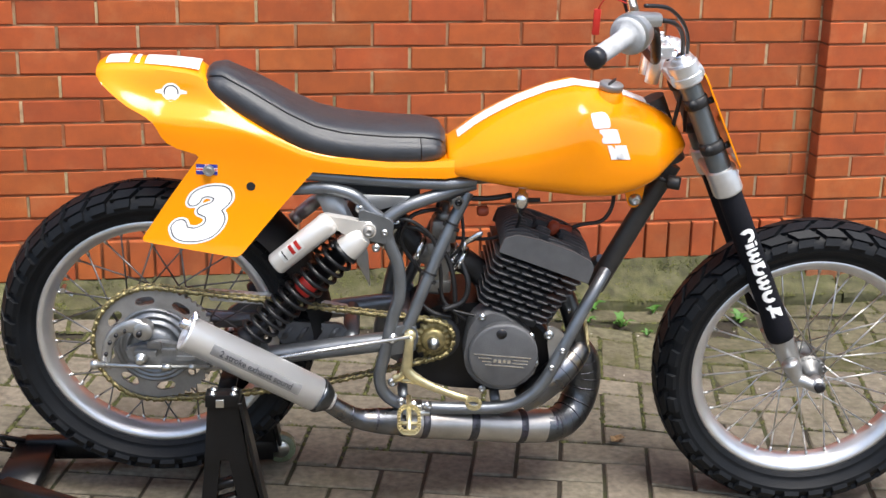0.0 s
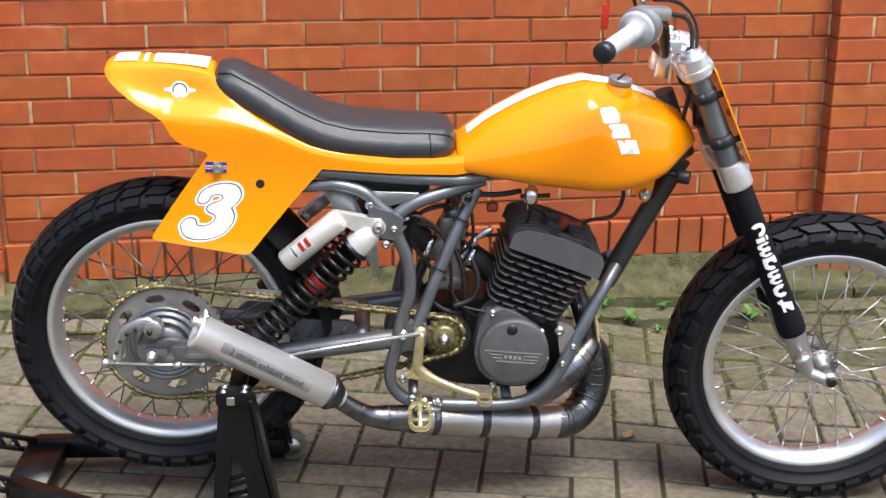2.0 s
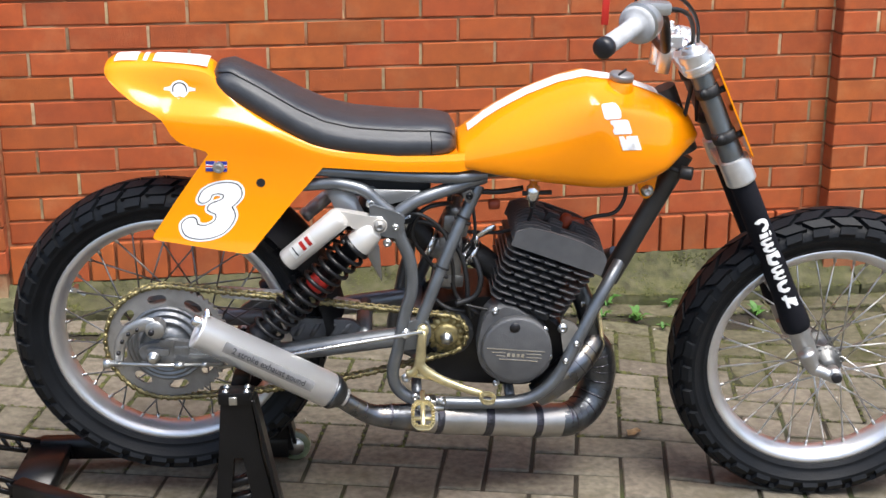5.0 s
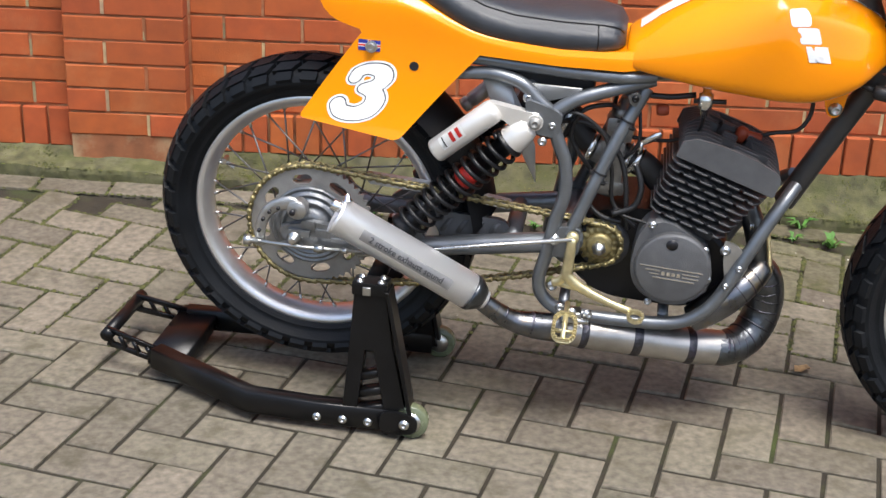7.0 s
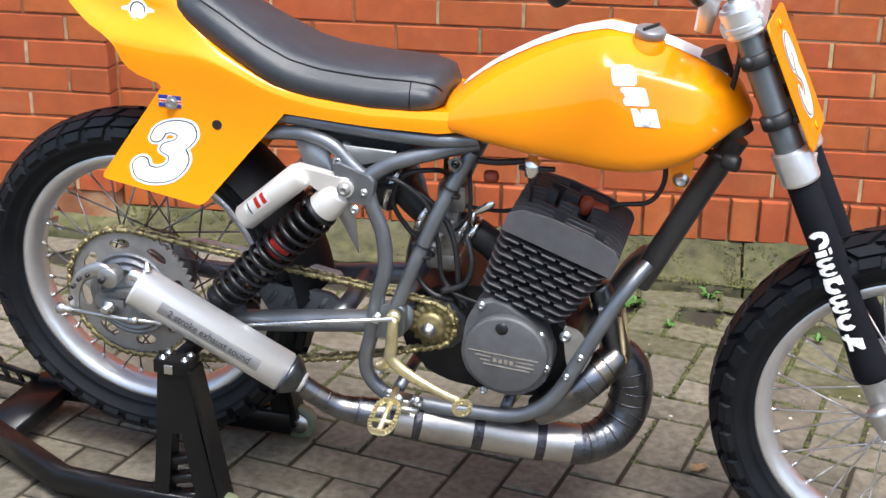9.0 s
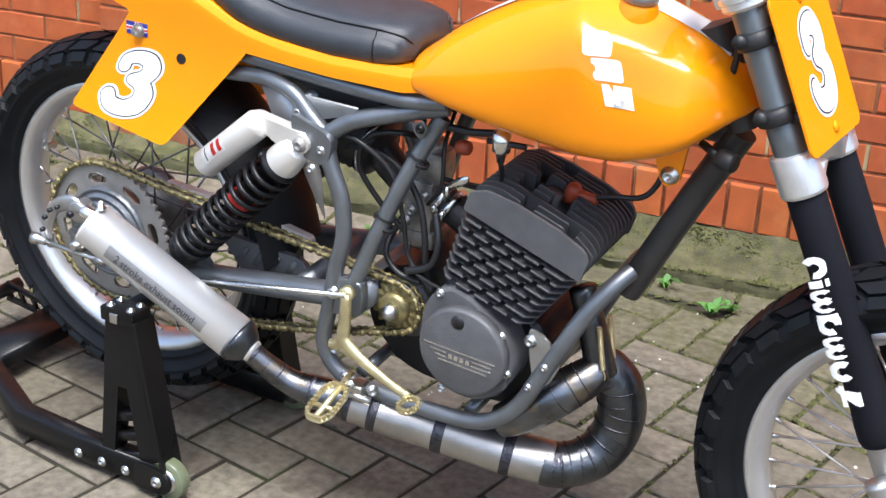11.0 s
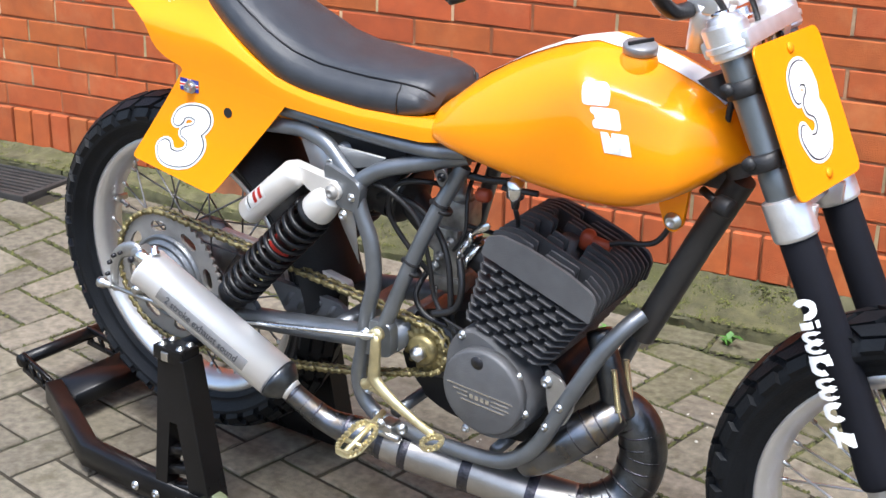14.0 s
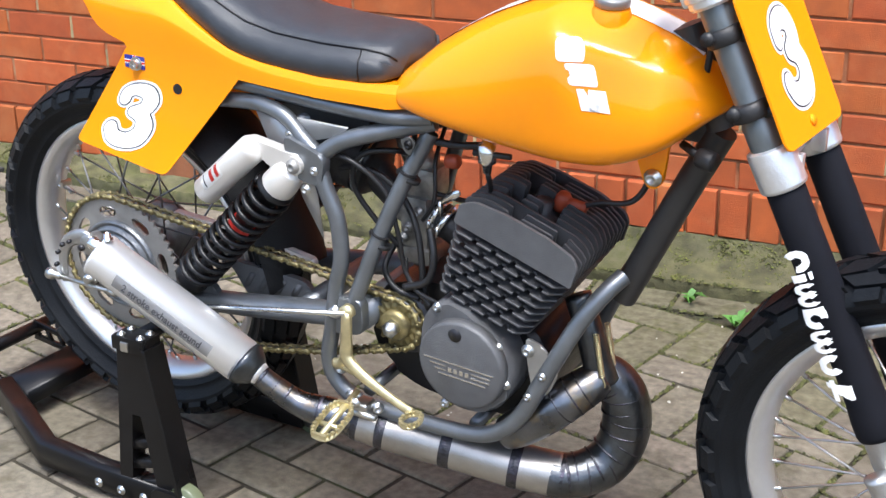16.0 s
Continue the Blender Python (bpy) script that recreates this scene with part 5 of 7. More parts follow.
tube(bm, [(0.60, -0.06, 0.50), (0.62, -0.08, 0.465), (0.68, -0.095, 0.455), (0.72, -0.1, 0.45)], 0.003, 6, 6)
each("cable", bm, CABLE, bike, "black control cables and hoses")

# seat
S_PIPE = [(0.112, 0.935), (0.121, 0.95), (0.148, 0.956), (0.203, 0.93), (0.28, 0.887), (0.335, 0.862), (0.391, 0.850), (0.481, 0.845), (0.56, 0.845), (0.585, 0.838), (0.598, 0.82)]
S_LOW = [(0.112, 0.925), (0.142, 0.90), (0.191, 0.872), (0.257, 0.838), (0.313, 0.81), (0.369, 0.796), (0.482, 0.788), (0.561, 0.79), (0.598, 0.80)]
S_HALF = [(0.112, 0.045), (0.125, 0.058), (0.16, 0.072), (0.22, 0.088), (0.30, 0.10), (0.45, 0.10), (0.55, 0.093), (0.585, 0.082), (0.598, 0.06)]


def seat_ring(u):
    zp, zl, w = interp(u, S_PIPE), interp(u, S_LOW), interp(u, S_HALF)
    h = zp - zl
    right = [(0, zp + 0.010), (0.35 * w, zp + 0.0095), (0.6 * w, zp + 0.006), (0.74 * w, zp + 0.0015), (0.80 * w, zp - 0.004), (0.88 * w, zp - 0.014), (0.95 * w, zp - 0.3 * h),
             (w, zp - 0.6 * h), (0.985 * w, zl + 0.12 * h), (0.94 * w, zl)]
    return [(-y, z) for y, z in right] + [(y, z) for y, z in right[:0:-1]]


us_seat = [0.112, 0.116, 0.124, 0.136, 0.15, 0.175, 0.203, 0.24, 0.28, 0.31, 0.335, 0.36, 0.39, 0.43, 0.48, 0.52, 0.55, 0.572, 0.585, 0.593, 0.598]
bm = bmesh.new()
rings = [[bm.verts.new((u, y, z)) for y, z in seat_ring(u)] for u in us_seat]
for q, s in zip(rings, rings[1:]):
    bridge(bm, q, s)
bm.faces.new(rings[0][::-1])
bm.faces.new(rings[-1])
bmesh.ops.recalc_face_normals(bm, faces=bm.faces[:])
seat = part("seat", bm, VINYL, bike, "black stitched vinyl racing seat", smooth=1.2)
for s in (-1, 1):
    bm = tube(bmesh.new(), [(u, s * 0.80 * interp(u, S_HALF), interp(u, S_PIPE) - 0.003) for u in us_seat[2:-1]], 0.0016, 6)
    part("piping", bm, BLACK, seat, "black seam piping")

bm = bmesh.new()
for s_ in (-1, 1):
    zp, zl, w = interp(0.545, S_PIPE), interp(0.545, S_LOW), interp(0.545, S_HALF)
    tube(bm, [(0.545, s_ * 0.80 * w, zp - 0.003), (0.546, s_ * 0.885 * w, zp - 0.0135), (0.547, s_ * 0.955 * w, zp - 0.3 * (zp - zl)), (0.548, s_ * 1.005 * w, zp - 0.6 * (zp - zl)), (0.548, s_ * 0.99 * w, zl + 0.1 * (zp - zl))], 0.0012, 6)
each("seam", bm, BLACK, seat, "stitched side seam")

# tail unit: one shell with side panels, open underneath
LOW = [(-0.098, 0.938), (-0.085, 0.926), (-0.07, 0.912), (-0.032, 0.885), (0.005, 0.868), (0.018, 0.858), (0.026, 0.845), (0.034, 0.829), (0.046, 0.816), (0.064, 0.806), (0.103, 0.795), (0.112, 0.783), (0.335, 0.766), (0.483, 0.760), (0.598, 0.760), (0.63, 0.764)]
UP = [(-0.098, 0.948), (-0.085, 0.957), (-0.06, 0.961), (0.034, 0.960), (0.10, 0.955), (0.117, 0.945), (0.142, 0.912), (0.191, 0.877), (0.257, 0.84), (0.313, 0.812), (0.369, 0.80), (0.482, 0.792),
      (0.561, 0.794), (0.598, 0.798), (0.63, 0.80)]
CREASE = [(-0.098, 0.942), (-0.06, 0.895), (-0.02, 0.872), (0.03, 0.863), (0.14, 0.858), (0.2, 0.85), (0.257, 0.824), (0.313, 0.798), (0.369, 0.787), (0.482, 0.781), (0.63, 0.786)]


def shell_v(u, t):
    """How far out the shell's side stands: t is 0 at its lower edge, 1 at the upper one."""
    w = interp(u, [(-0.098, 0.045), (-0.085, 0.062), (-0.05, 0.083), (0.02, 0.099), (0.09, 0.1045), (0.45, 0.1045), (0.598, 0.098), (0.63, 0.092)])
    lo, hi = interp(u, LOW), interp(u, UP)
    z = lo + (hi - lo) * t
    over = max(0.0, z - interp(u, CREASE))
    hump = interp(u, [(-0.09, 0.0), (-0.05, 0.25), (0.0, 0.7), (0.04, 0.93), (0.08, 1.0), (0.12, 0.97), (0.17, 0.75), (0.26, 0.22), (0.33, 0.0)])
    shelf = min(1, over / 0.045)
    w += 0.75 * max(0.0, 0.80 - z) ** 2
    return w - hump * (0.036 * shelf * shelf * (3 - 2 * shelf) + 0.12 * over + 0.004 * min(1, over / 0.008)) - (1 - hump) * 0.5 * over


us_shell = sorted(set([-0.098, -0.094, -0.088, -0.08, -0.07, -0.05, -0.032, -0.01, 0.005, 0.012, 0.018, 0.022, 0.026, 0.03, 0.034, 0.04, 0.046, 0.055, 0.064, 0.085, 0.103, 0.112, 0.125, 0.142, 0.165, 0.191, 0.22, 0.257, 0.285,
                       0.313, 0.335, 0.369, 0.42, 0.482, 0.53, 0.561, 0.58, 0.598, 0.615, 0.63]))
bm = bmesh.new()
sides = []
for s in (-1, 1):
    cols = []
    for u in us_shell:
        lo, hi = interp(u, LOW), interp(u, UP)
        c = min(max(interp(u, CREASE), lo + 0.1 * (hi - lo)), hi - 0.1 * (hi - lo))
        tc = (c - lo) / (hi - lo)
        cols.append([bm.verts.new((u, s * shell_v(u, t), lo + (hi - lo) * t)) for t in [0, tc * 0.5, tc] + [tc + (1 - tc) * k for k in (0.04, 0.1, 0.17, 0.25, 0.33, 0.42, 0.55, 0.7, 0.85, 1)]])
    for q, r in zip(cols, cols[1:]):
        for j in range(12):
            bm.faces.new((q[j], q[j + 1], r[j + 1], r[j]) if s > 0 else (q[j], r[j], r[j + 1], q[j + 1]))
    sides.append(cols)
# rounded top deck behind the seat, and the tray that the seat lies in
for i in range(len(us_shell) - 1):
    rows = []
    for k in (i, i + 1):
        u = us_shell[k]
        a, b = sides[0][k][12], sides[1][k][12]
        crown = 0.010 if u < 0.12 else -0.006
        rows.append([a] + [bm.verts.new((u, a.co.y + (b.co.y - a.co.y) * t, a.co.z + crown * math.sin(math.pi * t) ** 0.6)) for t in (0.08, 0.2, 0.35, 0.5, 0.65, 0.8, 0.92)] + [b])
    for j in range(8):
        bm.faces.new((rows[0][j], rows[1][j], rows[1][j + 1], rows[0][j + 1]))
bmesh.ops.remove_doubles(bm, verts=bm.verts[:], dist=0.0004)
bm.faces.new([sides[0][0][j] for j in range(13)] + [sides[1][0][j] for j in range(12, -1, -1)]) if all(v.is_valid for v in sides[0][0] + sides[1][0]) else None
bmesh.ops.recalc_face_normals(bm, faces=bm.faces[:])
for _ in range(4):
    bmesh.ops.smooth_vert(bm, verts=[v for v in bm.verts if v.co.x < 0.4 and not v.is_boundary and abs(v.co.y) > 0.03], factor=0.5, use_axis_x=True, use_axis_y=True, use_axis_z=True)
tail = part("tail_unit", bm, ORANGE, bike, "glossy orange fibreglass tail and seat unit", smooth=0.45)
def hang(bm):
    """The panels stand off further towards their lower edge."""
    for z in (0.775, 0.755, 0.735, 0.715, 0.695, 0.675, 0.655, 0.635, 0.615):
        bmesh.ops.bisect_plane(bm, geom=bm.verts[:] + bm.edges[:] + bm.faces[:], plane_co=(0, 0, z), plane_no=(0, 0, 1))
    return moved(bm, lambda c: (c.x, c.y + math.copysign(0.75 * max(0.0, 0.80 - c.z) ** 2, c.y), c.z))


# number panels hanging at both sides
QUAD = [(0.112, 0.795), (-0.006, 0.612), (0.190, 0.586), (0.338, 0.772)]
for s, quad in ((-1, QUAD), (1, [(0.16, 0.79), (0.06, 0.605), (0.188, 0.583), (0.338, 0.768)])):
    bm = prism(bmesh.new(), rounded(quad, 0.012, 4), s * 0.1047, s * 0.1015, 0.0003)
    bmesh.ops.recalc_face_normals(bm, faces=bm.faces[:])
    part("number_panel", hang(bm), ORANGE, tail, "flat orange number panel")


def figure_three(grow, slant):
    """A fat figure three with ball ends, one unit high, in x and y: all that lies within its two strokes."""
    P, R = [], []
    for pts, rad in (([(0.25, 0.71), (0.27, 0.82), (0.41, 0.89), (0.59, 0.865), (0.665, 0.74), (0.60, 0.61), (0.43, 0.55)], [0.088, 0.088, 0.092, 0.115, 0.13, 0.11, 0.07]),
                     ([(0.43, 0.55), (0.60, 0.505), (0.69, 0.36), (0.64, 0.21), (0.46, 0.125), (0.26, 0.15), (0.17, 0.26)], [0.07, 0.105, 0.14, 0.14, 0.11, 0.105, 0.105])):
        line = spline([(x, y, 0) for x, y in pts], 8)
        P += [(p.x, p.y) for p in line]
        R += list(np.interp(np.linspace(0, len(rad) - 1, len(line)), range(len(rad)), rad))
    P, R = np.array(P), np.array(R) + grow
    N = 72
    axis = np.linspace(-0.15, 1.15, N)
    X, Y = np.meshgrid(axis, axis, indexing="ij")
    F = (np.hypot(X[..., None] - P[:, 0], Y[..., None] - P[:, 1]) - R).min(-1)
    bm, corner, cut = bmesh.new(), {}, {}

    def at(i, j):
        if (i, j) not in corner:
            corner[i, j] = bm.verts.new((axis[i], axis[j], 0))
        return corner[i, j]

    def edge(p, q):
        key = (min(p, q), max(p, q))
        if key not in cut:
            (i, j), (k, l) = key
            t = F[i, j] / (F[i, j] - F[k, l])
            cut[key] = bm.verts.new((axis[i] + t * (axis[k] - axis[i]), axis[j] + t * (axis[l] - axis[j]), 0))
        return cut[key]

    for i in range(N - 1):
        for j in range(N - 1):
            ring, out = [(i, j), (i + 1, j), (i + 1, j + 1), (i, j + 1)], []
            for p, q in zip(ring, ring[1:] + ring[:1]):
                if F[p] < 0:
                    out.append(at(*p))
                if (F[p] < 0) != (F[q] < 0):
                    out.append(edge(p, q))
            if len(out) > 2:
                bm.faces.new(out)
    for v in bm.verts:
        v.co = Vector((v.co.x - 0.46 + slant * (v.co.y - 0.49), v.co.y - 0.49, v.co.z))
    return bm


# number on the panel: white, with a fine dark line inside its edge
for s in (-1, 1):
    for mat_, grow, lift in ((WHITE, 0.05, 0.0004), (INK, 0.016, 0.0010), (WHITE, 0.0, 0.0016)):
        bm = figure_three(grow, 0.36)
        m = Matrix.Translation((0.117 if s < 0 else 0.16, s * (0.1052 + lift), 0.671)) @ (Matrix.Rotation(math.pi, 4, "Z") if s > 0 else Matrix.Identity(4)) @ Matrix.Rotation(math.pi / 2, 4, "X")
        bm.transform(m @ Matrix.Diagonal((0.128, 0.116, 0.15, 1)))
        part("race_number", hang(bm), mat_, tail, "white race number three with a thin black line")
bm = bolt(bmesh.new(), (0.128, -0.106, 0.762), RIGHT, 0.008, 0.010)
part("panel_bolt", hang(bm), ZINC, tail, "bright domed panel fastener")
# no opening in the panel: this black disc paints the shade of the hole
bm = lathe(bmesh.new(), [(0.0, 0), (0.009, 0), (0.009, 0.0008), (0, 0.0008)], (0.211, -0.1052, 0.731), RIGHT, 16)
part("panel_hole", hang(bm), INK, tail, "black disc painted for the shade in the drilled hole")
for mat_, a, b in ((BLUE, (-0.021, -0.011), (0.021, 0.011)), (WHITE, (-0.021, -0.0035), (0.021, 0.0035)), (WHITE, (-0.0035, -0.011), (0.0035, 0.011)), (RED, (-0.021, -0.0018), (0.021, 0.0018)),
                   (RED, (-0.0018, -0.011), (0.0018, 0.011))):
    lift = {BLUE: 0, WHITE: 0.0003, RED: 0.0006}[mat_]
    bm = box(bmesh.new(), (0.124 + a[0], -0.1062 - lift, 0.764 + a[1]), (0.124 + b[0], -0.1055 - lift, 0.764 + b[1]))
    part("flag_sticker", hang(bm), mat_, tail, "small union flag sticker")


def shell_point(u, z, lift):
    lo, hi = interp(u, LOW), interp(u, UP)
    return Vector((u, -shell_v(u, (z - lo) / (hi - lo)) - lift, z))


for mat_, r0, r1, lift in ((WHITE, 0, 0.0185, 0.0022), (INK, 0.0122, 0.0148, 0.0032)):
    bm = bmesh.new()
    N = 28
    outer_r = [bm.verts.new(shell_point(0.05 + r1 * math.cos(i * math.tau / N), 0.914 + r1 * math.sin(i * math.tau / N), lift)) for i in range(N)]
    if r0:
        inner_r = [bm.verts.new(shell_point(0.05 + r0 * math.cos(i * math.tau / N), 0.914 + r0 * math.sin(i * math.tau / N), lift)) for i in range(N)]
        bridge(bm, outer_r, inner_r)
    else:
        bm.faces.new(outer_r)
    part("round_badge", bm, mat_, tail, "round white winged badge")
bm = bmesh.new()
for side in (-1, 1):
    vs = [bm.verts.new(shell_point(0.05 + side * x, 0.914 + z, 0.0020)) for x, z in ((0.014, 0.007), (0.031, 0.0025), (0.031, -0.0025), (0.014, -0.005))]
    bm.faces.new(vs)
for z in (-0.002, 0.002):
    bm.faces.new([bm.verts.new(shell_point(0.05 + x, 0.914 + z + dz, 0.0024)) for x, dz in ((-0.01, -0.0008), (0.01, -0.0008), (0.01, 0.0008), (-0.01, 0.0008))])
part("round_badge", bm, WHITE, tail, "wings of the round badge")


def deck(u, t, lift):
    w = shell_v(u, 1)
    return Vector((u, -w + 2 * w * t, interp(u, UP) + 0.010 * math.sin(math.pi * t) ** 0.6 + lift))


for stretch in ([-0.08, -0.07, -0.05, -0.035], [-0.024, -0.015], [-0.004, 0.02, 0.05, 0.08, 0.103]):
    bm = patch(bmesh.new(), deck, stretch, np.linspace(0.1, 0.9, 11), 0.0014)
    part("deck_stripe", bm, WHITE_GLOSS, tail, "white stripe on the tail deck")
for thing in (tank, seat, tail):
    # the bodywork sits low over the frame
    for ob in (thing, *thing.children_recursive):
        for v in ob.data.vertices:
            v.co.z -= 0.055 * max(0.0, v.co.z - 0.69)

# fork
FDIR = Vector((0.286, 0, -0.587)).normalized()
for s in (-1, 1):
    v = s * 0.088
    def on(t, v=v):
        p = Vector((1.06, 0, 0.996)) + FDIR * t
        k = min(1.0, max(0.0, t / 0.6))
        return Vector((p.x - 0.007 * k, v + (0.022 * (1 - t / 0.72) if v < 0 else 0) + FAXLE.y * k, p.z))
    bm = lathe(bmesh.new(), [(0.018, -0.006), (0.0215, 0.0), (0.0222, 0.06), (0.0222, 0.19), (0.024, 0.194), (0.024, 0.30)], on(0), FDIR, 28)
    leg = part("fork_leg", bm, FORKTUBE, bike, "grey upside-down fork leg in a black sleeve")
    bm = lathe(bmesh.new(), [(0.0242, 0.285), (0.0258, 0.290), (0.0262, 0.40), (0.0262, 0.53), (0.0275, 0.59), (0.0292, 0.612), (0.0300, 0.618), (0.0300, 0.64), (0.028, 0.648), (0.0245, 0.648)], on(0), FDIR, 28)
    part("sleeve", bm, NEOPRENE, leg, "black neoprene fork sleeve with white lettering shapes")
    bm = lathe(bmesh.new(), [(0.0225, 0.63), (0.0235, 0.64), (0.024, 0.69), (0.02, 0.735)], on(0), FDIR, 24)
    tube(bm, [on(0.69), on(0.73) + Vector((0.004, 0, 0)), Vector((FAXLE.x - 0.028, FAXLE.y + v * 1.1, FAXLE.z + 0.004)), Vector((FAXLE.x, FAXLE.y + v * 1.18, FAXLE.z - 0.006))], [0.018, 0.015, 0.0135, 0.0135], 14, 5)
    tube(bm, [Vector((FAXLE.x, FAXLE.y + v * 0.95, FAXLE.z)), Vector((FAXLE.x, FAXLE.y + v * 1.3, FAXLE.z))], 0.0145, 18)
    part("axle_lug", bm, CASTALLOY, leg, "polished alloy axle lug")
    bm = lathe(bmesh.new(), [(0.011, 0), (0.011, 0.008), (0.006, 0.009), (0.0, 0.009)], (FAXLE.x, FAXLE.y + v * 1.3, FAXLE.z), (0, s, 0), 18)
    part("axle_cap", bm, INK, leg, "black axle end")
    bm = lathe(bmesh.new(), [(0.026, 0.228), (0.0305, 0.23), (0.0315, 0.234), (0.0315, 0.281), (0.030, 0.285), (0.026, 0.287)], on(0), FDIR, 32)
    q = on(0.256) - Vector((0, s * 0.03, 0))
    box(bm, (q.x + 0.014, q.y - 0.006, q.z - 0.014), (q.x + 0.034, q.y + 0.006, q.z + 0.018), 0.002)
    part("lower_clamp", bm, YOKE, leg, "polished alloy lower clamp", smooth=0.35)
    for t in (0.075, 0.175):
        bm = lathe(bmesh.new(), [(0.0222, -0.011), (0.0252, -0.009), (0.0252, 0.009), (0.0222, 0.011)], on(t), FDIR, 24)
        tube(bm, [on(t) + Vector((-0.012, s * 0.020, 0)), on(t) + Vector((-0.012, s * 0.030, 0.0))], 0.009, 14)
        tube(bm, [on(t) + Vector((0.02, 0, 0)), on(t) + Vector((0.036, 0, 0.008))], 0.007, 10)
        part("rubber_clamp", bm, BLACKPLASTIC, leg, "black rubber number-board clamp")
    if s < 0:
        # lettering on the sleeve as plain white shapes
        nrm = (Vector((0.32, -1, 0.05)) - FDIR * Vector((0.32, -1, 0.05)).dot(FDIR)).normalized()
        side_ = FDIR.cross(nrm)
        # fat arcs and wedges, wrapped round the sleeve
        def arc(x, y, gap, wide):
            r, a = math.hypot(x, y * 0.95), math.atan2(y, x)
            d = abs((a - gap + math.pi) % math.tau - math.pi)
            return 0.38 < r < 1.0 and d > wide

        def wedge(x, y):
            return abs(y) < 0.98 and -0.95 < x < 0.95 and abs(x - 0.55 * y) < 0.42 + 0.25 * y or (abs(y + 0.45) < 0.22 and abs(x) < 0.8)

        def double_arc(x, y):
            return arc(x * 1.9 - 0.9, y, 1.57, 0.7) or arc(x * 1.9 + 0.9, y, 1.57, 0.7)

        SHAPES = (lambda x, y: arc(x, y, -1.2, 0.9), lambda x, y: -0.85 < y < 0.3 or 0.55 < y < 0.95, double_arc, lambda x, y: arc(x, y * 0.9, 0.9, 0.5) or abs(x + 0.7) < 0.28 and abs(y) < 0.95,
                  double_arc, lambda x, y: arc(x, y, 1.57, 0.8), wedge)
        t0 = 0.358
        for ln, inside in zip((0.029, 0.010, 0.031, 0.028, 0.031, 0.028, 0.036), SHAPES):
            bm = bmesh.new()
            NX, NY = (24, 24) if ln > 0.02 else (8, 24)
            pts = {}

            def vert(i, j):
                if (i, j) not in pts:
                    y = j / NY * 2 - 1
                    ang = y * 0.0152 / 0.0262 - 0.10
                    pts[(i, j)] = bm.verts.new(on(t0 + (i / NX + 0.05 * y) * ln) + 0.0269 * (math.cos(ang) * nrm - math.sin(ang) * side_))
                return pts[(i, j)]
            for i in range(NX):
                for j in range(NY):
                    if inside((i + 0.5) / NX * 2 - 1, (j + 0.5) / NY * 2 - 1):
                        bm.faces.new((vert(i, j), vert(i + 1, j), vert(i + 1, j + 1), vert(i, j + 1)))
            bmesh.ops.recalc_face_normals(bm, faces=bm.faces[:])
            part("lettering", bm, WHITE, leg, "white printed lettering shape")
            t0 += ln + 0.003
bm = bmesh.new()
box(bm, (1.03, -0.085, 0.968), (1.10, 0.085, 0.992), 0.006, Matrix.Translation((1.06, 0, 0.985)) @ Matrix.Rotation(radians(-26), 4, "Y") @ Matrix.Translation((-1.06, 0, -0.985)))
for s in (-1, 1):
    lathe(bm, [(0.028, -0.014), (0.031, -0.01), (0.031, 0.03), (0.028, 0.034)], (1.06, s * 0.088 + (0.02 if s < 0 else 0), 0.996), FDIR, 28)
    lathe(bm, [(0.018, -0.022), (0.022, -0.018), (0.026, -0.006)], (1.06, s * 0.088 + (0.02 if s < 0 else 0), 0.996), FDIR, 16)
    box(bm, (1.082, s * 0.05 - 0.012, 0.962), (1.098, s * 0.05 + 0.012, 0.988), 0.003)
    # stepped rim and flats of the clamp
    lathe(bm, [(0.030, 0.012), (0.0335, 0.014), (0.0335, 0.021), (0.030, 0.023)], (1.06, s * 0.088 + (0.02 if s < 0 else 0), 0.996), FDIR, 28)
yoke = part("top_yoke", bm, YOKE, bike, "polished alloy top yoke")
bm = bmesh.new()
for s in (-1, 1):
    q = Vector((1.06, s * 0.088 + (0.02 if s < 0 else 0), 0.996)) - FDIR * 0.022
    lathe(bm, [(0.0, 0.006), (0.012, 0.006), (0.013, 0.0)], q, -FDIR, 6)
bolt(bm, (1.052, 0.0, 1.0), -FDIR, 0.013, 0.012)
each("cap_nut", bm, ALLOY, yoke, "bright fork cap nuts")
bm = bmesh.new()
for s in (-1, 1):
    bolt(bm, (1.092, s * 0.05 - 0.012, 0.974), RIGHT, 0.004, 0.004)
    lathe(bm, [(0.0, 0.0012), (0.006, 0.0012), (0.006, 0.0)], Vector((1.06, s * 0.088 + (0.02 if s < 0 else 0), 0.996)) - FDIR * 0.028, -FDIR, 12)
each("cap_plug", bm, INK, yoke, "dark adjuster and pinch bolt heads")
bm = bmesh.new()
box(bm, (1.145, -0.06, 0.752), (1.178, 0.07, 0.772), 0.006, Matrix.Translation((1.16, 0, 0.765)) @ Matrix.Rotation(radians(-26), 4, "Y") @ Matrix.Translation((-1.16, 0, -0.765)))
part("bottom_yoke", bm, YOKE, bike, "polished alloy bottom yoke")
bm = bmesh.new()
for s in (-1, 1):
    tube(bm, [(1.005, s * 0.035, 0.955), (1.01, s * 0.035, 1.0), (1.015, s * 0.035, 1.02)], [0.014, 0.016, 0.018], 14)
    box(bm, (0.993, s * 0.035 - 0.017, 1.008), (1.04, s * 0.035 + 0.017, 1.034), 0.004)
    for dx in (-0.014, 0.014):
        lathe(bm, [(0.006, 0), (0.006, 0.01)], (1.016 + dx, s * 0.035, 1.034), (0, 0, 1), 6)
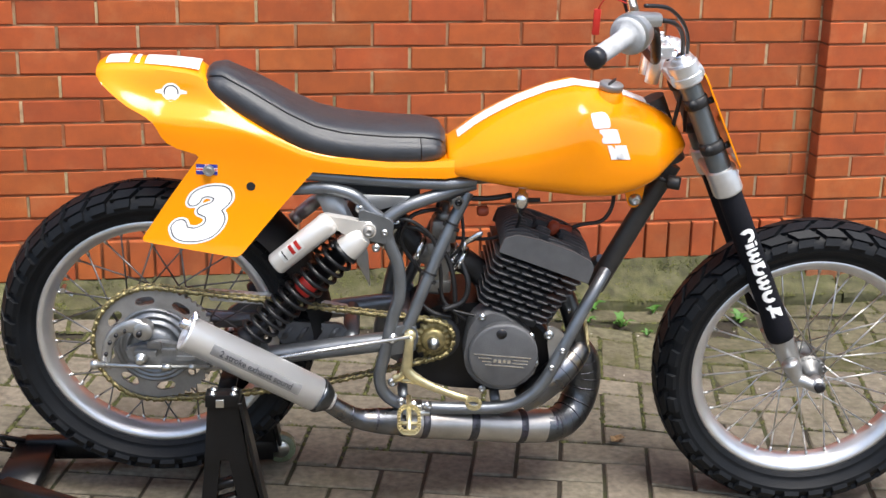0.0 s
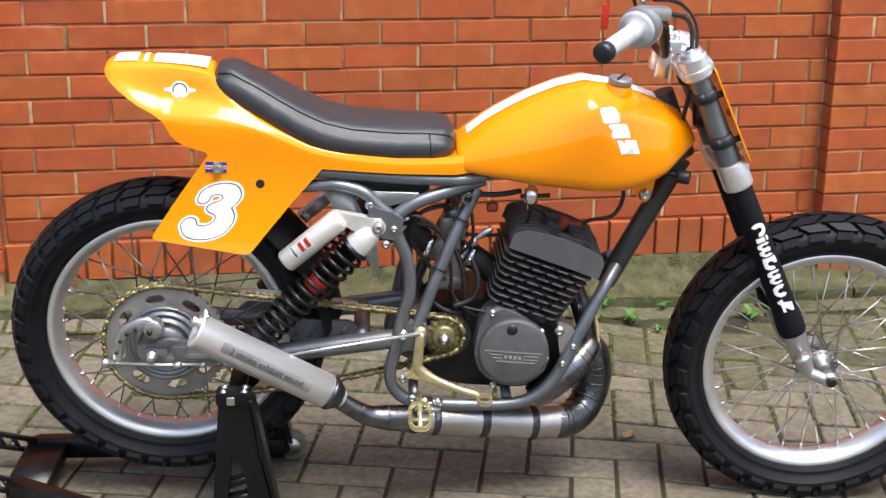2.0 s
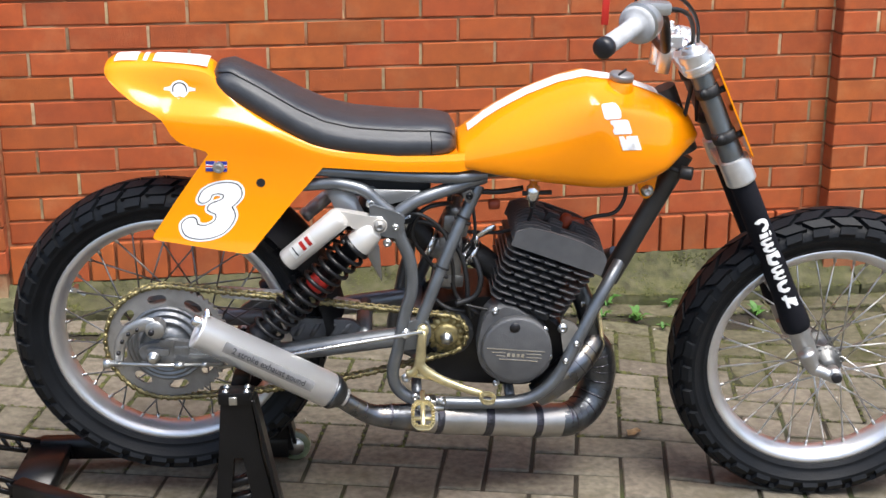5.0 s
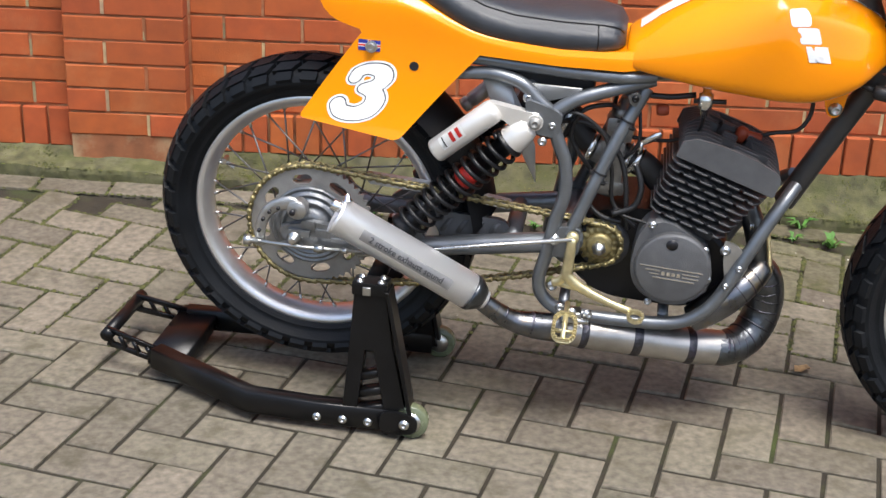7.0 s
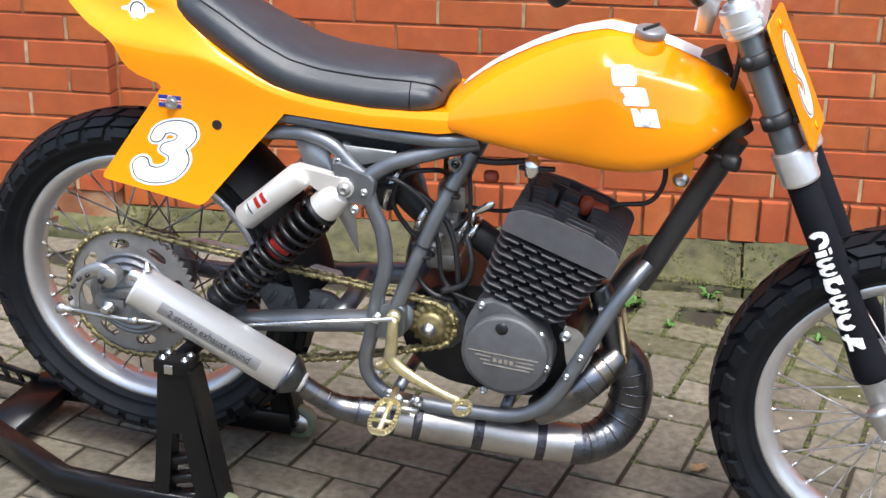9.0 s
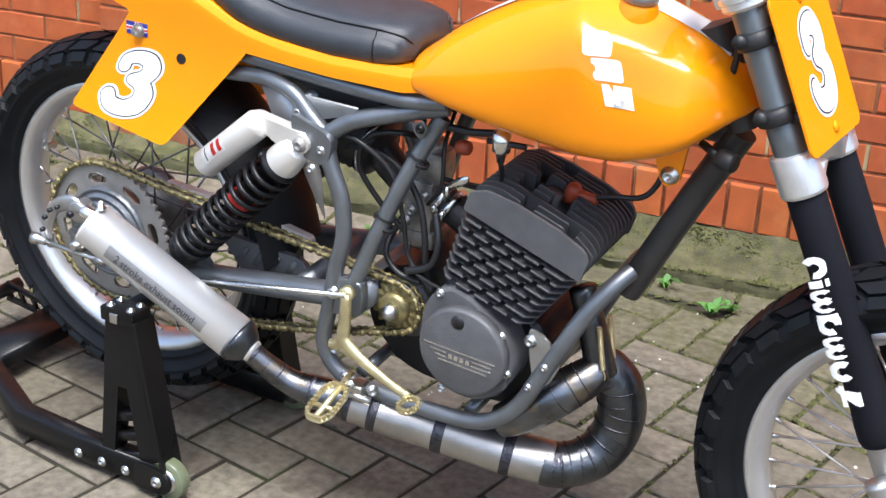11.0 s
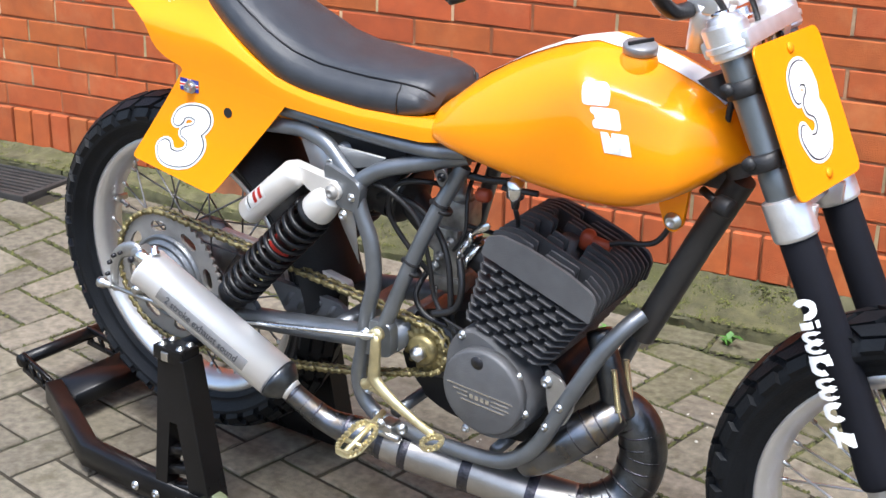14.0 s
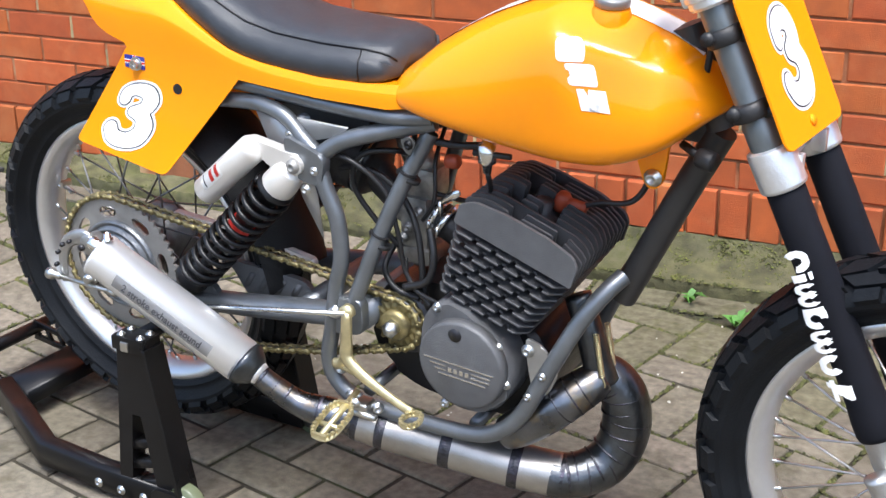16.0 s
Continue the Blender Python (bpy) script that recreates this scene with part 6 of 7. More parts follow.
each("bar_clamp", bm, YOKE, bike, "polished alloy handlebar clamps")
BAR = [(0.875, 0.36, 1.10), (0.945, 0.24, 1.115), (0.985, 0.17, 1.105), (1.01, 0.11, 1.035), (1.015, 0.06, 1.02), (1.015, -0.06, 1.02), (1.01, -0.11, 1.035), (0.985, -0.17, 1.102), (0.935, -0.24, 1.108), (0.86, -0.345, 1.088)]
bar = part("handlebar", tube(bmesh.new(), BAR, 0.011, 12, 6), BLACK, bike, "black wide flat-track handlebar", Matrix.Translation((-0.018, 0, -0.007)))
g0, g1 = Vector((0.925, -0.255, 1.106)), Vector((0.852, -0.355, 1.086))
gd = (g1 - g0).normalized()
gl_ = (g1 - g0).length
bm = lathe(bmesh.new(), [(0.02, -0.004), (0.034, 0.0), (0.036, 0.006), (0.03, 0.010), (0.019, 0.014), (0.017, 0.03)] + [(0.0172 if i % 2 else 0.0164, 0.034 + 0.007 * i) for i in range(int((gl_ - 0.04) / 0.007))] + [(0.017, gl_ - 0.004)], g0, gd, 24)
part("grip", bm, GRIP, bar, "grey ribbed throttle grip")
part("grip_end", lathe(bmesh.new(), [(0.0172, 0), (0.019, 0.004), (0.019, 0.02), (0.014, 0.024), (0, 0.025)], g1 - gd * 0.008, gd, 20), INK, bar, "black grip end")
bm = lathe(bmesh.new(), [(0.026, -0.034), (0.036, -0.03), (0.0385, -0.018), (0.0385, -0.004), (0.03, 0.0)], g0, gd, 28)
box(bm, (0.93, -0.258, 1.122), (0.985, -0.225, 1.146), 0.008)
part("throttle_housing", bm, CASTALLOY, bar, "grey alloy throttle housing")
bm = tube(bmesh.new(), [(0.945, -0.20, 1.125), (0.93, -0.215, 1.165), (0.915, -0.235, 1.2)], [0.012, 0.01, 0.008], 10, 4)
part("brake_lever", bm, ALLOY, bar, "alloy front brake lever perch")
g0, g1 = Vector((0.93, 0.265, 1.112)), Vector((0.872, 0.365, 1.099))
bm = lathe(bmesh.new(), [(0.02, -0.004), (0.034, 0.0), (0.034, 0.006), (0.018, 0.012), (0.017, (g1 - g0).length)], g0, g1 - g0, 20)
part("grip", bm, GRIP, bar, "grey ribbed grip")
bm = tube(bmesh.new(), [(0.975, -0.215, 1.128), (1.02, -0.19, 1.118), (1.055, -0.12, 1.08), (1.075, -0.06, 1.02), (1.085, -0.04, 0.94), (1.07, -0.035, 0.82)], 0.0045, 8, 6)
tube(bm, [(0.96, -0.2, 1.15), (1.02, -0.15, 1.135), (1.08, -0.05, 1.07), (1.10, 0.0, 0.98), (1.115, 0.01, 0.85)], 0.004, 8, 6)
each("cable", bm, CABLE, bar, "black throttle and brake cables")
bm = bmesh.new()
box(bm, (0.878, -0.13, 1.075), (0.892, -0.124, 1.125), 0.002)
tube(bm, [(0.886, -0.127, 1.124), (0.90, -0.14, 1.15), (0.935, -0.2, 1.15)], 0.0015, 6, 4)
part("lanyard", bm, RED, bar, "red kill-switch lanyard")
bm = tube(bmesh.new(), [(1.03, -0.03, 0.758), (1.062, -0.045, 0.75)], 0.006, 8)
lathe(bm, [(0.012, 0), (0.014, 0.003), (0.014, 0.024), (0.012, 0.027)], (1.06, -0.045, 0.75), (0.9, -0.3, -0.05), 16)
part("steering_stop", bm, BLACKPLASTIC, bike, "black rubber steering stop")
# front number board
bx = Vector((0.012, 0.19, -0.008)).normalized()
bz = Vector((-0.095, -0.014, 0.19))
bz = (bz - bx * bz.dot(bx) * 0.5).normalized()
by = bz.cross(bx).normalized()
bz = bx.cross(by)
PL = Matrix.Translation((1.155, 0.003, 0.888)) @ Matrix((bx, by, bz)).transposed().to_4x4()
bm = prism(bmesh.new(), rounded([(-0.097, -0.105), (0.097, -0.105), (0.097, 0.105), (-0.097, 0.105)], 0.016, 5), -0.0018, 0.0018, 0.0006, PL)
board = part("number_board", bm, ORANGE, bike, "orange front number board")
FRONT = PL @ Matrix.Translation((0, -0.0022, 0)) @ Matrix.Rotation(radians(90), 4, "X")
for mat_, grow, lift in ((WHITE, 0.05, 0.0004), (INK, 0.016, 0.0010), (WHITE, 0.0, 0.0016)):
    bm = figure_three(grow + 0.015, 0.0)
    bm.transform(FRONT @ Matrix.Translation((0, 0, lift)) @ Matrix.Diagonal((0.108, 0.130, 0.15, 1)))
    part("race_number", bm, mat_, board, "white race number three with a thin black line")
for z in (-0.086, 0.088):
    q = PL @ Vector((-0.0, -0.002, z))
    bm = lathe(bmesh.new(), [(0.008, 0), (0.007, 0.003), (0.0, 0.004)], q, PL.to_3x3() @ Vector((0, -1, 0)), 14)
    part("board_fastener", bm, ORANGE, board, "orange push fastener")

# ---- paddock stand ----
stand = tagged(new("paddock_stand"), "black steel paddock stand on small castors under the rear wheel", "stand")
stand.matrix_basis = pose(-0.6082, 0.1767, 0, 0, 0, -7.5)


def bar_box(bm, pts, w, h, bevel=0.003):
    """A square tube along pts that stays upright."""
    P = [Vector(p) for p in pts]
    rings = []
    for i, p in enumerate(P):
        d = (P[min(i + 1, len(P) - 1)] - P[max(i - 1, 0)]).normalized()
        s = d.cross(Vector((0, 0, 1))).normalized()
        u = s.cross(d).normalized()
        b = bevel
        sec = [(-w + b, -h), (w - b, -h), (w, -h + b), (w, h - b), (w - b, h), (-w + b, h), (-w, h - b), (-w, -h + b)]
        rings.append([bm.verts.new(p + s * x + u * y) for x, y in sec])
    for q, r in zip(rings, rings[1:]):
        bridge(bm, q, r)
    bm.faces.new(rings[0][::-1])
    bm.faces.new(rings[-1])
    return bm


for s, v, rear_v in ((-1, -0.245, -0.1225), (1, 0.115, 0.085)):
    bm = bar_box(bmesh.new(), [(0.235, v, 0.036), (0.06, v, 0.036), (-0.085, v * 0.99, 0.042), (-0.2, (v + rear_v) / 2, 0.047), (-0.325, rear_v, 0.054)], 0.018, 0.024)
    part("side_arm", bm, STANDBLACK, stand, "bent black square-tube arm")
    # upright: a pressed plate, solid at the top, with two legs and slanting rungs below
    out = v + s * 0.016
    inn = v - s * 0.016
    bm = prism(bmesh.new(), [(0.108, 0.03), (0.140, 0.03), (0.154, 0.19), (0.176, 0.19), (0.2, 0.03), (0.248, 0.03), (0.212, 0.19), (0.196, 0.322), (0.134, 0.322), (0.125, 0.19)],
               min(out, inn), max(out, inn), 0.002)
    upright = part("upright", bm, STANDBLACK, stand, "black steel upright with cut-outs")
    bm = bmesh.new()
    for z, x0, x1 in ((0.052, 0.13, 0.21), (0.09, 0.134, 0.205), (0.128, 0.137, 0.2)):
        bar_box(bm, [(x0, v, z - 0.006), (x1, v, z + 0.014)], 0.014, 0.008, 0.002)
    each("rung", bm, STANDBLACK, upright)
    # a flat strip stiffens the front edge
    bm = prism(bmesh.new(), [(0.247, 0.05), (0.255, 0.05), (0.204, 0.318), (0.196, 0.318)], v - 0.024, v + 0.024, 0.001)
    part("edge_strip", bm, STANDBLACK, upright)
    bm = box(bmesh.new(), (0.13, v - 0.022, 0.308), (0.2, v + 0.022, 0.333), 0.003)
    part("cap", bm, STANDBLACK, upright)
    bm = bmesh.new()
    for u in (0.06, 0.113, 0.165):
        bolt(bm, (u, v + s * 0.018, 0.029), (0, s, 0), 0.006, 0.005)
    for u, dv in ((0.145, -0.012), (0.187, -0.012), (0.145, 0.012), (0.187, 0.012)):
        bolt(bm, (u, v + dv, 0.333), (0, 0, 1), 0.005, 0.005)
    bolt(bm, (0.24, v + s * 0.027, 0.036), (0, s, 0), 0.007, 0.006)
    box(bm, (0.152, v + s * 0.022 - 0.003, 0.309), (0.168, v + s * 0.022 + 0.003, 0.326), 0.001)
    each("stand_bolt", bm, ZINC, stand)
    bm = lathe(bmesh.new(), [(0.012, -0.012), (0.034, -0.012), (0.036, -0.009), (0.036, 0.009), (0.034, 0.012), (0.012, 0.012)], (0.250, v + s * 0.004, 0.036), (0, s, 0), 28)
    castor = part("castor", bm, CLEARWHEEL, stand, "small green-tinted castor wheel")
    bm = lathe(bmesh.new(), [(0.0, -0.0135), (0.022, -0.0135), (0.022, 0.0135), (0.0, 0.0135)], (0.250, v + s * 0.004, 0.036), (0, s, 0), 24)
    part("hub", bm, ZINC, castor, "pale castor hub")
    bm = prism(bmesh.new(), rounded([(0.19, 0.012), (0.24, 0.012), (0.266, 0.02), (0.266, 0.05), (0.24, 0.06), (0.19, 0.06)], 0.016, 4), min(v + s * 0.0185, v + s * 0.0265), max(v + s * 0.0185, v + s * 0.0265), 0.001)
    part("wheel_plate", bm, STANDBLACK, stand, "black castor plate")
    # paddle that the swinging arm rests on
    bm = bmesh.new()
    bar_box(bm, [(0.168, v, 0.326), (0.168, v * 0.42, 0.326)], 0.018, 0.006, 0.002)
    part("paddle", bm, STANDBLACK, stand, "black lifting paddle under the swinging arm")
    # handle bracket
    bm = bmesh.new()
    vv = rear_v
    for z0, z1 in ((0.066, 0.098), (0.04, 0.066)):
        bar_box(bm, [(-0.315, vv, z0), (-0.44, vv * 0.85, z1)], 0.004, 0.006, 0.001)
    for t in (0.15, 0.4, 0.65, 0.9):
        u = -0.315 - 0.125 * t
        y = vv + (vv * 0.85 - vv) * t
        bar_box(bm, [(u, y, 0.04 + 0.026 * t), (u - 0.014, y, 0.066 + 0.032 * t)], 0.004, 0.004, 0.001)
    part("handle_bracket", bm, STANDBLACK, stand, "black punched handle bracket")
bm = bar_box(bmesh.new(), [(-0.30, -0.125, 0.05), (-0.30, 0.115, 0.05)], 0.045, 0.017)
part("cross_bar", bm, STANDBLACK, stand, "black flat cross member")
part("handle", tube(bmesh.new(), [(-0.44, -0.112, 0.085), (-0.44, 0.105, 0.085)], 0.014, 14), STANDBLACK, stand, "round black handle bar")

# ---- small things on the ground ----
bm = bmesh.new()
pts = [(-0.02, 0, 0.004), (-0.012, 0.012, 0.012), (0.004, 0.016, 0.006), (0.02, 0.008, 0.01), (0.024, -0.004, 0.004), (0.008, -0.012, 0.012), (-0.01, -0.012, 0.006)]
c = bm.verts.new((0, 0, 0.003))
vs = [bm.verts.new(p) for p in pts]
for i in range(len(vs)):
    bm.faces.new((c, vs[i], vs[(i + 1) % len(vs)]))
bmesh.ops.solidify(bm, geom=bm.faces[:], thickness=0.0008)
tagged(link("dry_leaf", bm, DRYLEAF, Matrix.Translation((0.469, 0.25, 0.003)) @ Matrix.Rotation(0.5, 4, "Z")), "small curled dry leaf lying on the paving", "leaf")


def weed(x, y, size, leaves, seed):
    rnd = random.Random(seed)
    bm = bmesh.new()
    root = bm.verts.new((0, 0, -0.002))
    for i in range(leaves):
        a, h = rnd.uniform(0, math.tau), rnd.uniform(0.3, 1.0)
        d = Vector((math.cos(a), math.sin(a), 0))
        n = Vector((-d.y, d.x, 0))
        base = Vector((rnd.uniform(-0.2, 0.2) * size, rnd.uniform(-0.2, 0.2) * size, 0))
        p1, p2 = base + d * size * 0.4 * h + Vector((0, 0, size * 0.7 * h)), base + d * size * h + Vector((0, 0, size * 0.65 * h))
        w = size * 0.16
        q = [root] + [bm.verts.new(v) for v in (p1 + n * w, p2, p1 - n * w)]
        bm.faces.new(q)
    return tagged(link("weed", bm, WEED, Matrix.Translation((x, y, ground_z(x, y) + 0.002))), "small green weed growing in the paving joint", "weed", group="weeds along the kerb")


for i, (x, y, s) in enumerate(((0.175, 1.02, 0.045), (0.30, 0.93, 0.05), (0.34, 0.96, 0.035), (-0.1, 0.94, 0.03), (0.62, 0.95, 0.04), (0.72, 0.93, 0.05), (0.95, 0.96, 0.04), (-0.55, 0.97, 0.03), (1.1, 0.94, 0.05), (0.42, 0.84, 0.025), (0.52, 1.04, 0.04), (0.66, 1.05, 0.05), (0.86, 1.05, 0.04), (0.78, 0.86, 0.03), (1.02, 1.05, 0.05), (-0.3, 1.05, 0.035))):
    weed(x, y + 0.11, s, 9 + i % 4, i)

# drain grating by the kerb
bm = box(bmesh.new(), (-0.16, -0.11, -0.03), (0.16, 0.11, -0.012))
for a, b in (((-0.16, -0.11), (0.16, -0.092)), ((-0.16, 0.092), (0.16, 0.11)), ((-0.16, -0.092), (-0.142, 0.092)), ((0.142, -0.092), (0.16, 0.092))):
    box(bm, (a[0], a[1], -0.014), (b[0], b[1], 0.006), 0.002)
grate = tagged(link("drain_grating", bm, CASTIRON, Matrix.Translation((-2.02, 1.09, ground_z(-2.02, 1.09) + 0.006))), "black cast-iron drain grating beside the kerb", "drain")
for k in range(7):
    part("bar", box(bmesh.new(), (-0.142, -0.075 + 0.025 * k - 0.006, -0.014), (0.142, -0.075 + 0.025 * k + 0.006, 0.004), 0.001), CASTIRON, grate)

# ---- kerb stones, bricks and paving blocks ----
KERB_Y = 1.192


def kerb_z(x, y):
    """The top of the kerb: a low front edge, then a mossy bank up to the foot of the wall."""
    t = min(1, max(0, (y - KERB_Y) / (WALL_Y - 0.014 - KERB_Y)))
    front = ground_z(x, KERB_Y) + 0.031
    return front + (0.112 - front) * (0.25 * t + 0.75 * t ** 3)


kerb = tagged(link("kerb", box(bmesh.new(), (-5.2, 1.22, -0.2), (5.2, WALL_Y + 0.004, 0.012)), CONCRETE), "mossy worn concrete kerb along the wall foot", "kerb", kind="structure")
rnd = random.Random(11)
x = -5.1
while x < 4.6:
    w = rnd.uniform(0.55, 0.95)
    bm = bmesh.new()
    nx = 44
    lift, skew = rnd.uniform(-0.003, 0.003), rnd.uniform(-0.004, 0.004)
    depths = [0.0, 0.004, 0.014, 0.03, 0.05, 0.07, 0.085, 0.1, 0.113]
    rows = []
    for i in range(nx + 1):
        px = x + 0.004 + (w - 0.008) * i / nx
        ends = 0.006 * max(0, 1 - min(i, nx - i) / 2.5)
        ring = [(KERB_Y + 0.006, -0.06, 0), (KERB_Y, ground_z(px, KERB_Y) + 0.012, 1)]
        ring += [(KERB_Y + d, kerb_z(px, KERB_Y + d) - (0.012 if d == 0 else 0.003 if d < 0.01 else 0) - ends + lift, 1) for d in depths]
        ring += [(WALL_Y - 0.002, 0.112, 0), (WALL_Y - 0.002, -0.06, 0)]
        vs = []
        for j, (py, pz, rough) in enumerate(ring):
            bumpy = 0.004 * math.sin(px * 37 + py * 60) * math.sin(px * 17 - py * 45) + 0.006 * (noise.noise(Vector((px * 9, py * 12, 3.1))))
            vs.append(bm.verts.new((px, py + skew * rough + (rnd.uniform(-0.003, 0.003) + 0.005 * noise.noise(Vector((px * 14, 0, 7))) if rough and j < 4 else 0),
                                    pz + (rnd.uniform(-0.0025, 0.0025) + bumpy if rough and j > 1 else 0))))
        rows.append(vs)
    for q, r in zip(rows, rows[1:]):
        bridge(bm, q, r)
    bm.faces.new(rows[0][::-1])
    bm.faces.new(rows[-1])
    bmesh.ops.recalc_face_normals(bm, faces=bm.faces[:])
    part("kerb_stone", bm, CONCRETE, kerb)
    x += w


def block_data(sx, sy, sz, chamfer, wear=0.0, seed=0):
    """Vertices and faces of a block with its outer (+z) edges taken off; centred in x and y, top at z = 0."""
    r = random.Random(seed)
    V = []
    for ins, z in ((0, -sz), (0, -chamfer), (chamfer, 0)):
        for a, b in ((-1, -1), (1, -1), (1, 1), (-1, 1)):
            j = wear if z == 0 else wear * 0.5
            V.append((a * (sx / 2 - ins) + r.uniform(-j, j), b * (sy / 2 - ins) + r.uniform(-j, j), z + (r.uniform(-j, j) * 0.5 if z == 0 else 0)))
    F = [(8, 9, 10, 11)]
    for k in (0, 4):
        F += [(k + i, k + (i + 1) % 4, k + 4 + (i + 1) % 4, k + 4 + i) for i in range(4)]
    return V, F


def block_mesh(name, data, material):
    me = bpy.data.meshes.new(name)
    me.from_pydata(data[0], [], data[1])
    me.materials.append(material)
    return me


def place(name, me, parent, m):
    ob = new(name, me)
    ob.parent = parent
    ob.matrix_basis = m
    return ob


def join(name, items, material, parent, label):
    V, F = [], []
    for (v, f), m in items:
        k = len(V)
        V += [tuple(m @ Vector(p)) for p in v]
        F += [tuple(k + i for i in q) for q in f]
    me = bpy.data.meshes.new(name)
    me.from_pydata(V, [], F)
    me.materials.append(material)
    ob = new(name, me)
    ob.parent = parent
    return tagged(ob, label, kind="stuff")


# bricks of the wall: face turned towards -y
UPRIGHT = Matrix.Rotation(radians(90), 4, "X")
rnd = random.Random(3)
DATA = {}
MESH = {}


def brick(x0, x1, z0, z1, y, near, far):
    key = (round(x1 - x0, 3), round(z1 - z0, 3), rnd.randrange(4))
    if key not in DATA:
        DATA[key] = block_data(key[0], key[1], 0.09, 0.0025, 0.0014, key[2])
    m = Matrix.Translation(((x0 + x1) / 2, y + rnd.uniform(-0.0015, 0.0015), (z0 + z1) / 2)) @ UPRIGHT @ Matrix.Rotation(rnd.uniform(-0.004, 0.004), 4, "Z")
    (near if -2.45 < (x0 + x1) / 2 < 1.95 and z0 < 0.86 else far).append((key, m))


near, far = [], []
J, JZ = 0.0046, 0.0031
PERP = []

for c in range(29):
    z0, z1 = BED + COURSE * c + JZ, BED + COURSE * (c + 1) - JZ
    odd = (c - 9) % 2
    for a, b in PANELS:
        x = -1.0 - BRICK_L * 20 + (BRICK_L / 2 if odd else 0)
        while x < b:
            p, q = max(a + 0.004, x), min(b - 0.004, x + BRICK_L)
            if q - p > 0.03:
                brick(p + J, q - J, z0, z1, WALL_Y, near, far)
                PERP.append((q, (z0 + z1) / 2, WALL_Y))
            x += BRICK_L
for c in range(-1, 29):
    z0, z1 = BED + COURSE * c + JZ, BED + COURSE * (c + 1) - JZ
    for a, b in PIERS:
        cuts = [a, a + 0.23, b] if c % 2 else [a, a + 0.115, b]
        for p, q in zip(cuts, cuts[1:]):
            brick(p + (0 if p == a else J), q - (0 if q == b else J), z0, z1, PIER_Y, near, far)
        PERP.append((cuts[1], (z0 + z1) / 2, PIER_Y))
for a, b in PANELS:
    n = int((b - a) / 0.075)
    step = (b - a) / n
    for i in range(n):
        brick(a + i * step + J, a + (i + 1) * step - J, BED - 0.118, BED - J, WALL_Y - 0.014, near, far)
near.sort(key=lambda k: abs(k[1].translation.x - 0.1) + 0.5 * k[1].translation.z)
far += near[300:]
for key, m in near[:300]:
    if key not in MESH:
        MESH[key] = block_mesh("brick", DATA[key], BRICK)
    place("brick", MESH[key], wall_north, m)
join("brickwork", [(DATA[k], m) for k, m in far], BRICK_FAR, wall_north, "further red bricks of the same wall")

joints = block_data(2 * J + 0.002, 0.0615, 0.03, 0.001, 0.001, 1)
join("pointing", [(joints, Matrix.Translation((px, py + 0.0025 + rnd.uniform(0, 0.003), pz)) @ UPRIGHT) for px, pz, py in PERP if rnd.random() < 0.85], POINTING, wall_north,
     "pale mortar in the upright joints")

# herringbone paving, turned against the wall, with a row of blocks along the kerb
ANG, P0, PITCH = radians(-15.48), Vector((-0.0443, 0.0616, 0)), 0.2056
H = PITCH / 2
ca, sa = math.cos(ANG), math.sin(ANG)
rnd = random.Random(8)
PD = [block_data(PITCH - 0.0095, H - 0.0095, 0.05, 0.003, 0.0014, k) for k in range(4)]
PM = [block_mesh("paving_block", d, PAVER) for d in PD]
near, far = [], []


def lay(cx, cy, turn, rise=0.0):
    e = 0.05
    gx, gy = (ground_z(cx + e, cy) - ground_z(cx - e, cy)) / (2 * e), (ground_z(cx, cy + e) - ground_z(cx, cy - e)) / (2 * e)
    up = Vector((-gx, -gy, 1)).normalized()
    tilt = Vector((0, 0, 1)).rotation_difference(up).to_matrix().to_4x4()
    m = Matrix.Translation((cx, cy, ground_z(cx, cy) + rise + rnd.uniform(-0.002, 0.0015))) @ tilt @ pose(0, 0, 0, rnd.uniform(-0.5, 0.5), rnd.uniform(-0.35, 0.35), math.degrees(turn) + rnd.uniform(-0.5, 0.5))
    k = rnd.randrange(4)
    (near if -1.75 < cx < 1.35 and -0.72 < cy else far).append((k, m))


for i in range(-88, 89):
    for j in range(-88, 89):
        k = (i - j - 1) % 4
        if k == 0:
            a, b, t = (i + 1) * H, (j + 0.5) * H, ANG
        elif k == 2:
            a, b, t = (i + 0.5) * H, j * H, ANG + math.pi / 2
        else:
            continue
        cx, cy = P0.x + a * ca - b * sa, P0.y + a * sa + b * ca
        if -5.5 < cx < 5.0 and -6.0 < cy < 1.04:
            lay(cx, cy, t)
x = -5.0
while x < 5.0:
    if not -2.2 < x + 0.1 < -1.84:
        lay(x + 0.1, 1.134, 0, 0.004)
    x += PITCH
near.sort(key=lambda k: (k[1].translation - Vector((0, 0.1, 0))).length)
far += near[300:]
PMM = [block_mesh("mossy_paving_block", d, PAVER_MOSSY) for d in PD]


def mossy(m):
    """Moss has spread over the blocks in the damp strip before the wall."""
    x, y = m.translation.x, m.translation.y
    return x > 0.0 and y + 0.12 * noise.noise(Vector((x * 4, y * 4, 2.0))) > 0.80 - 0.12 * min(1, x)


for k, m in near[:300]:
    place("paving_block", (PMM if mossy(m) else PM)[k], ground, m)
join("paving", [(PD[k], m) for k, m in far if not mossy(m)], PAVER_FAR, ground, "further brown-grey paving blocks of the same drive")
join("paving", [(PD[k], m) for k, m in far if mossy(m)], PAVER_MOSSY, ground, "further mossy paving blocks along the wall")


# moss in the joints towards the wall, on the kerb and at the wall foot
rnd = random.Random(5)
MV, MF = [], []


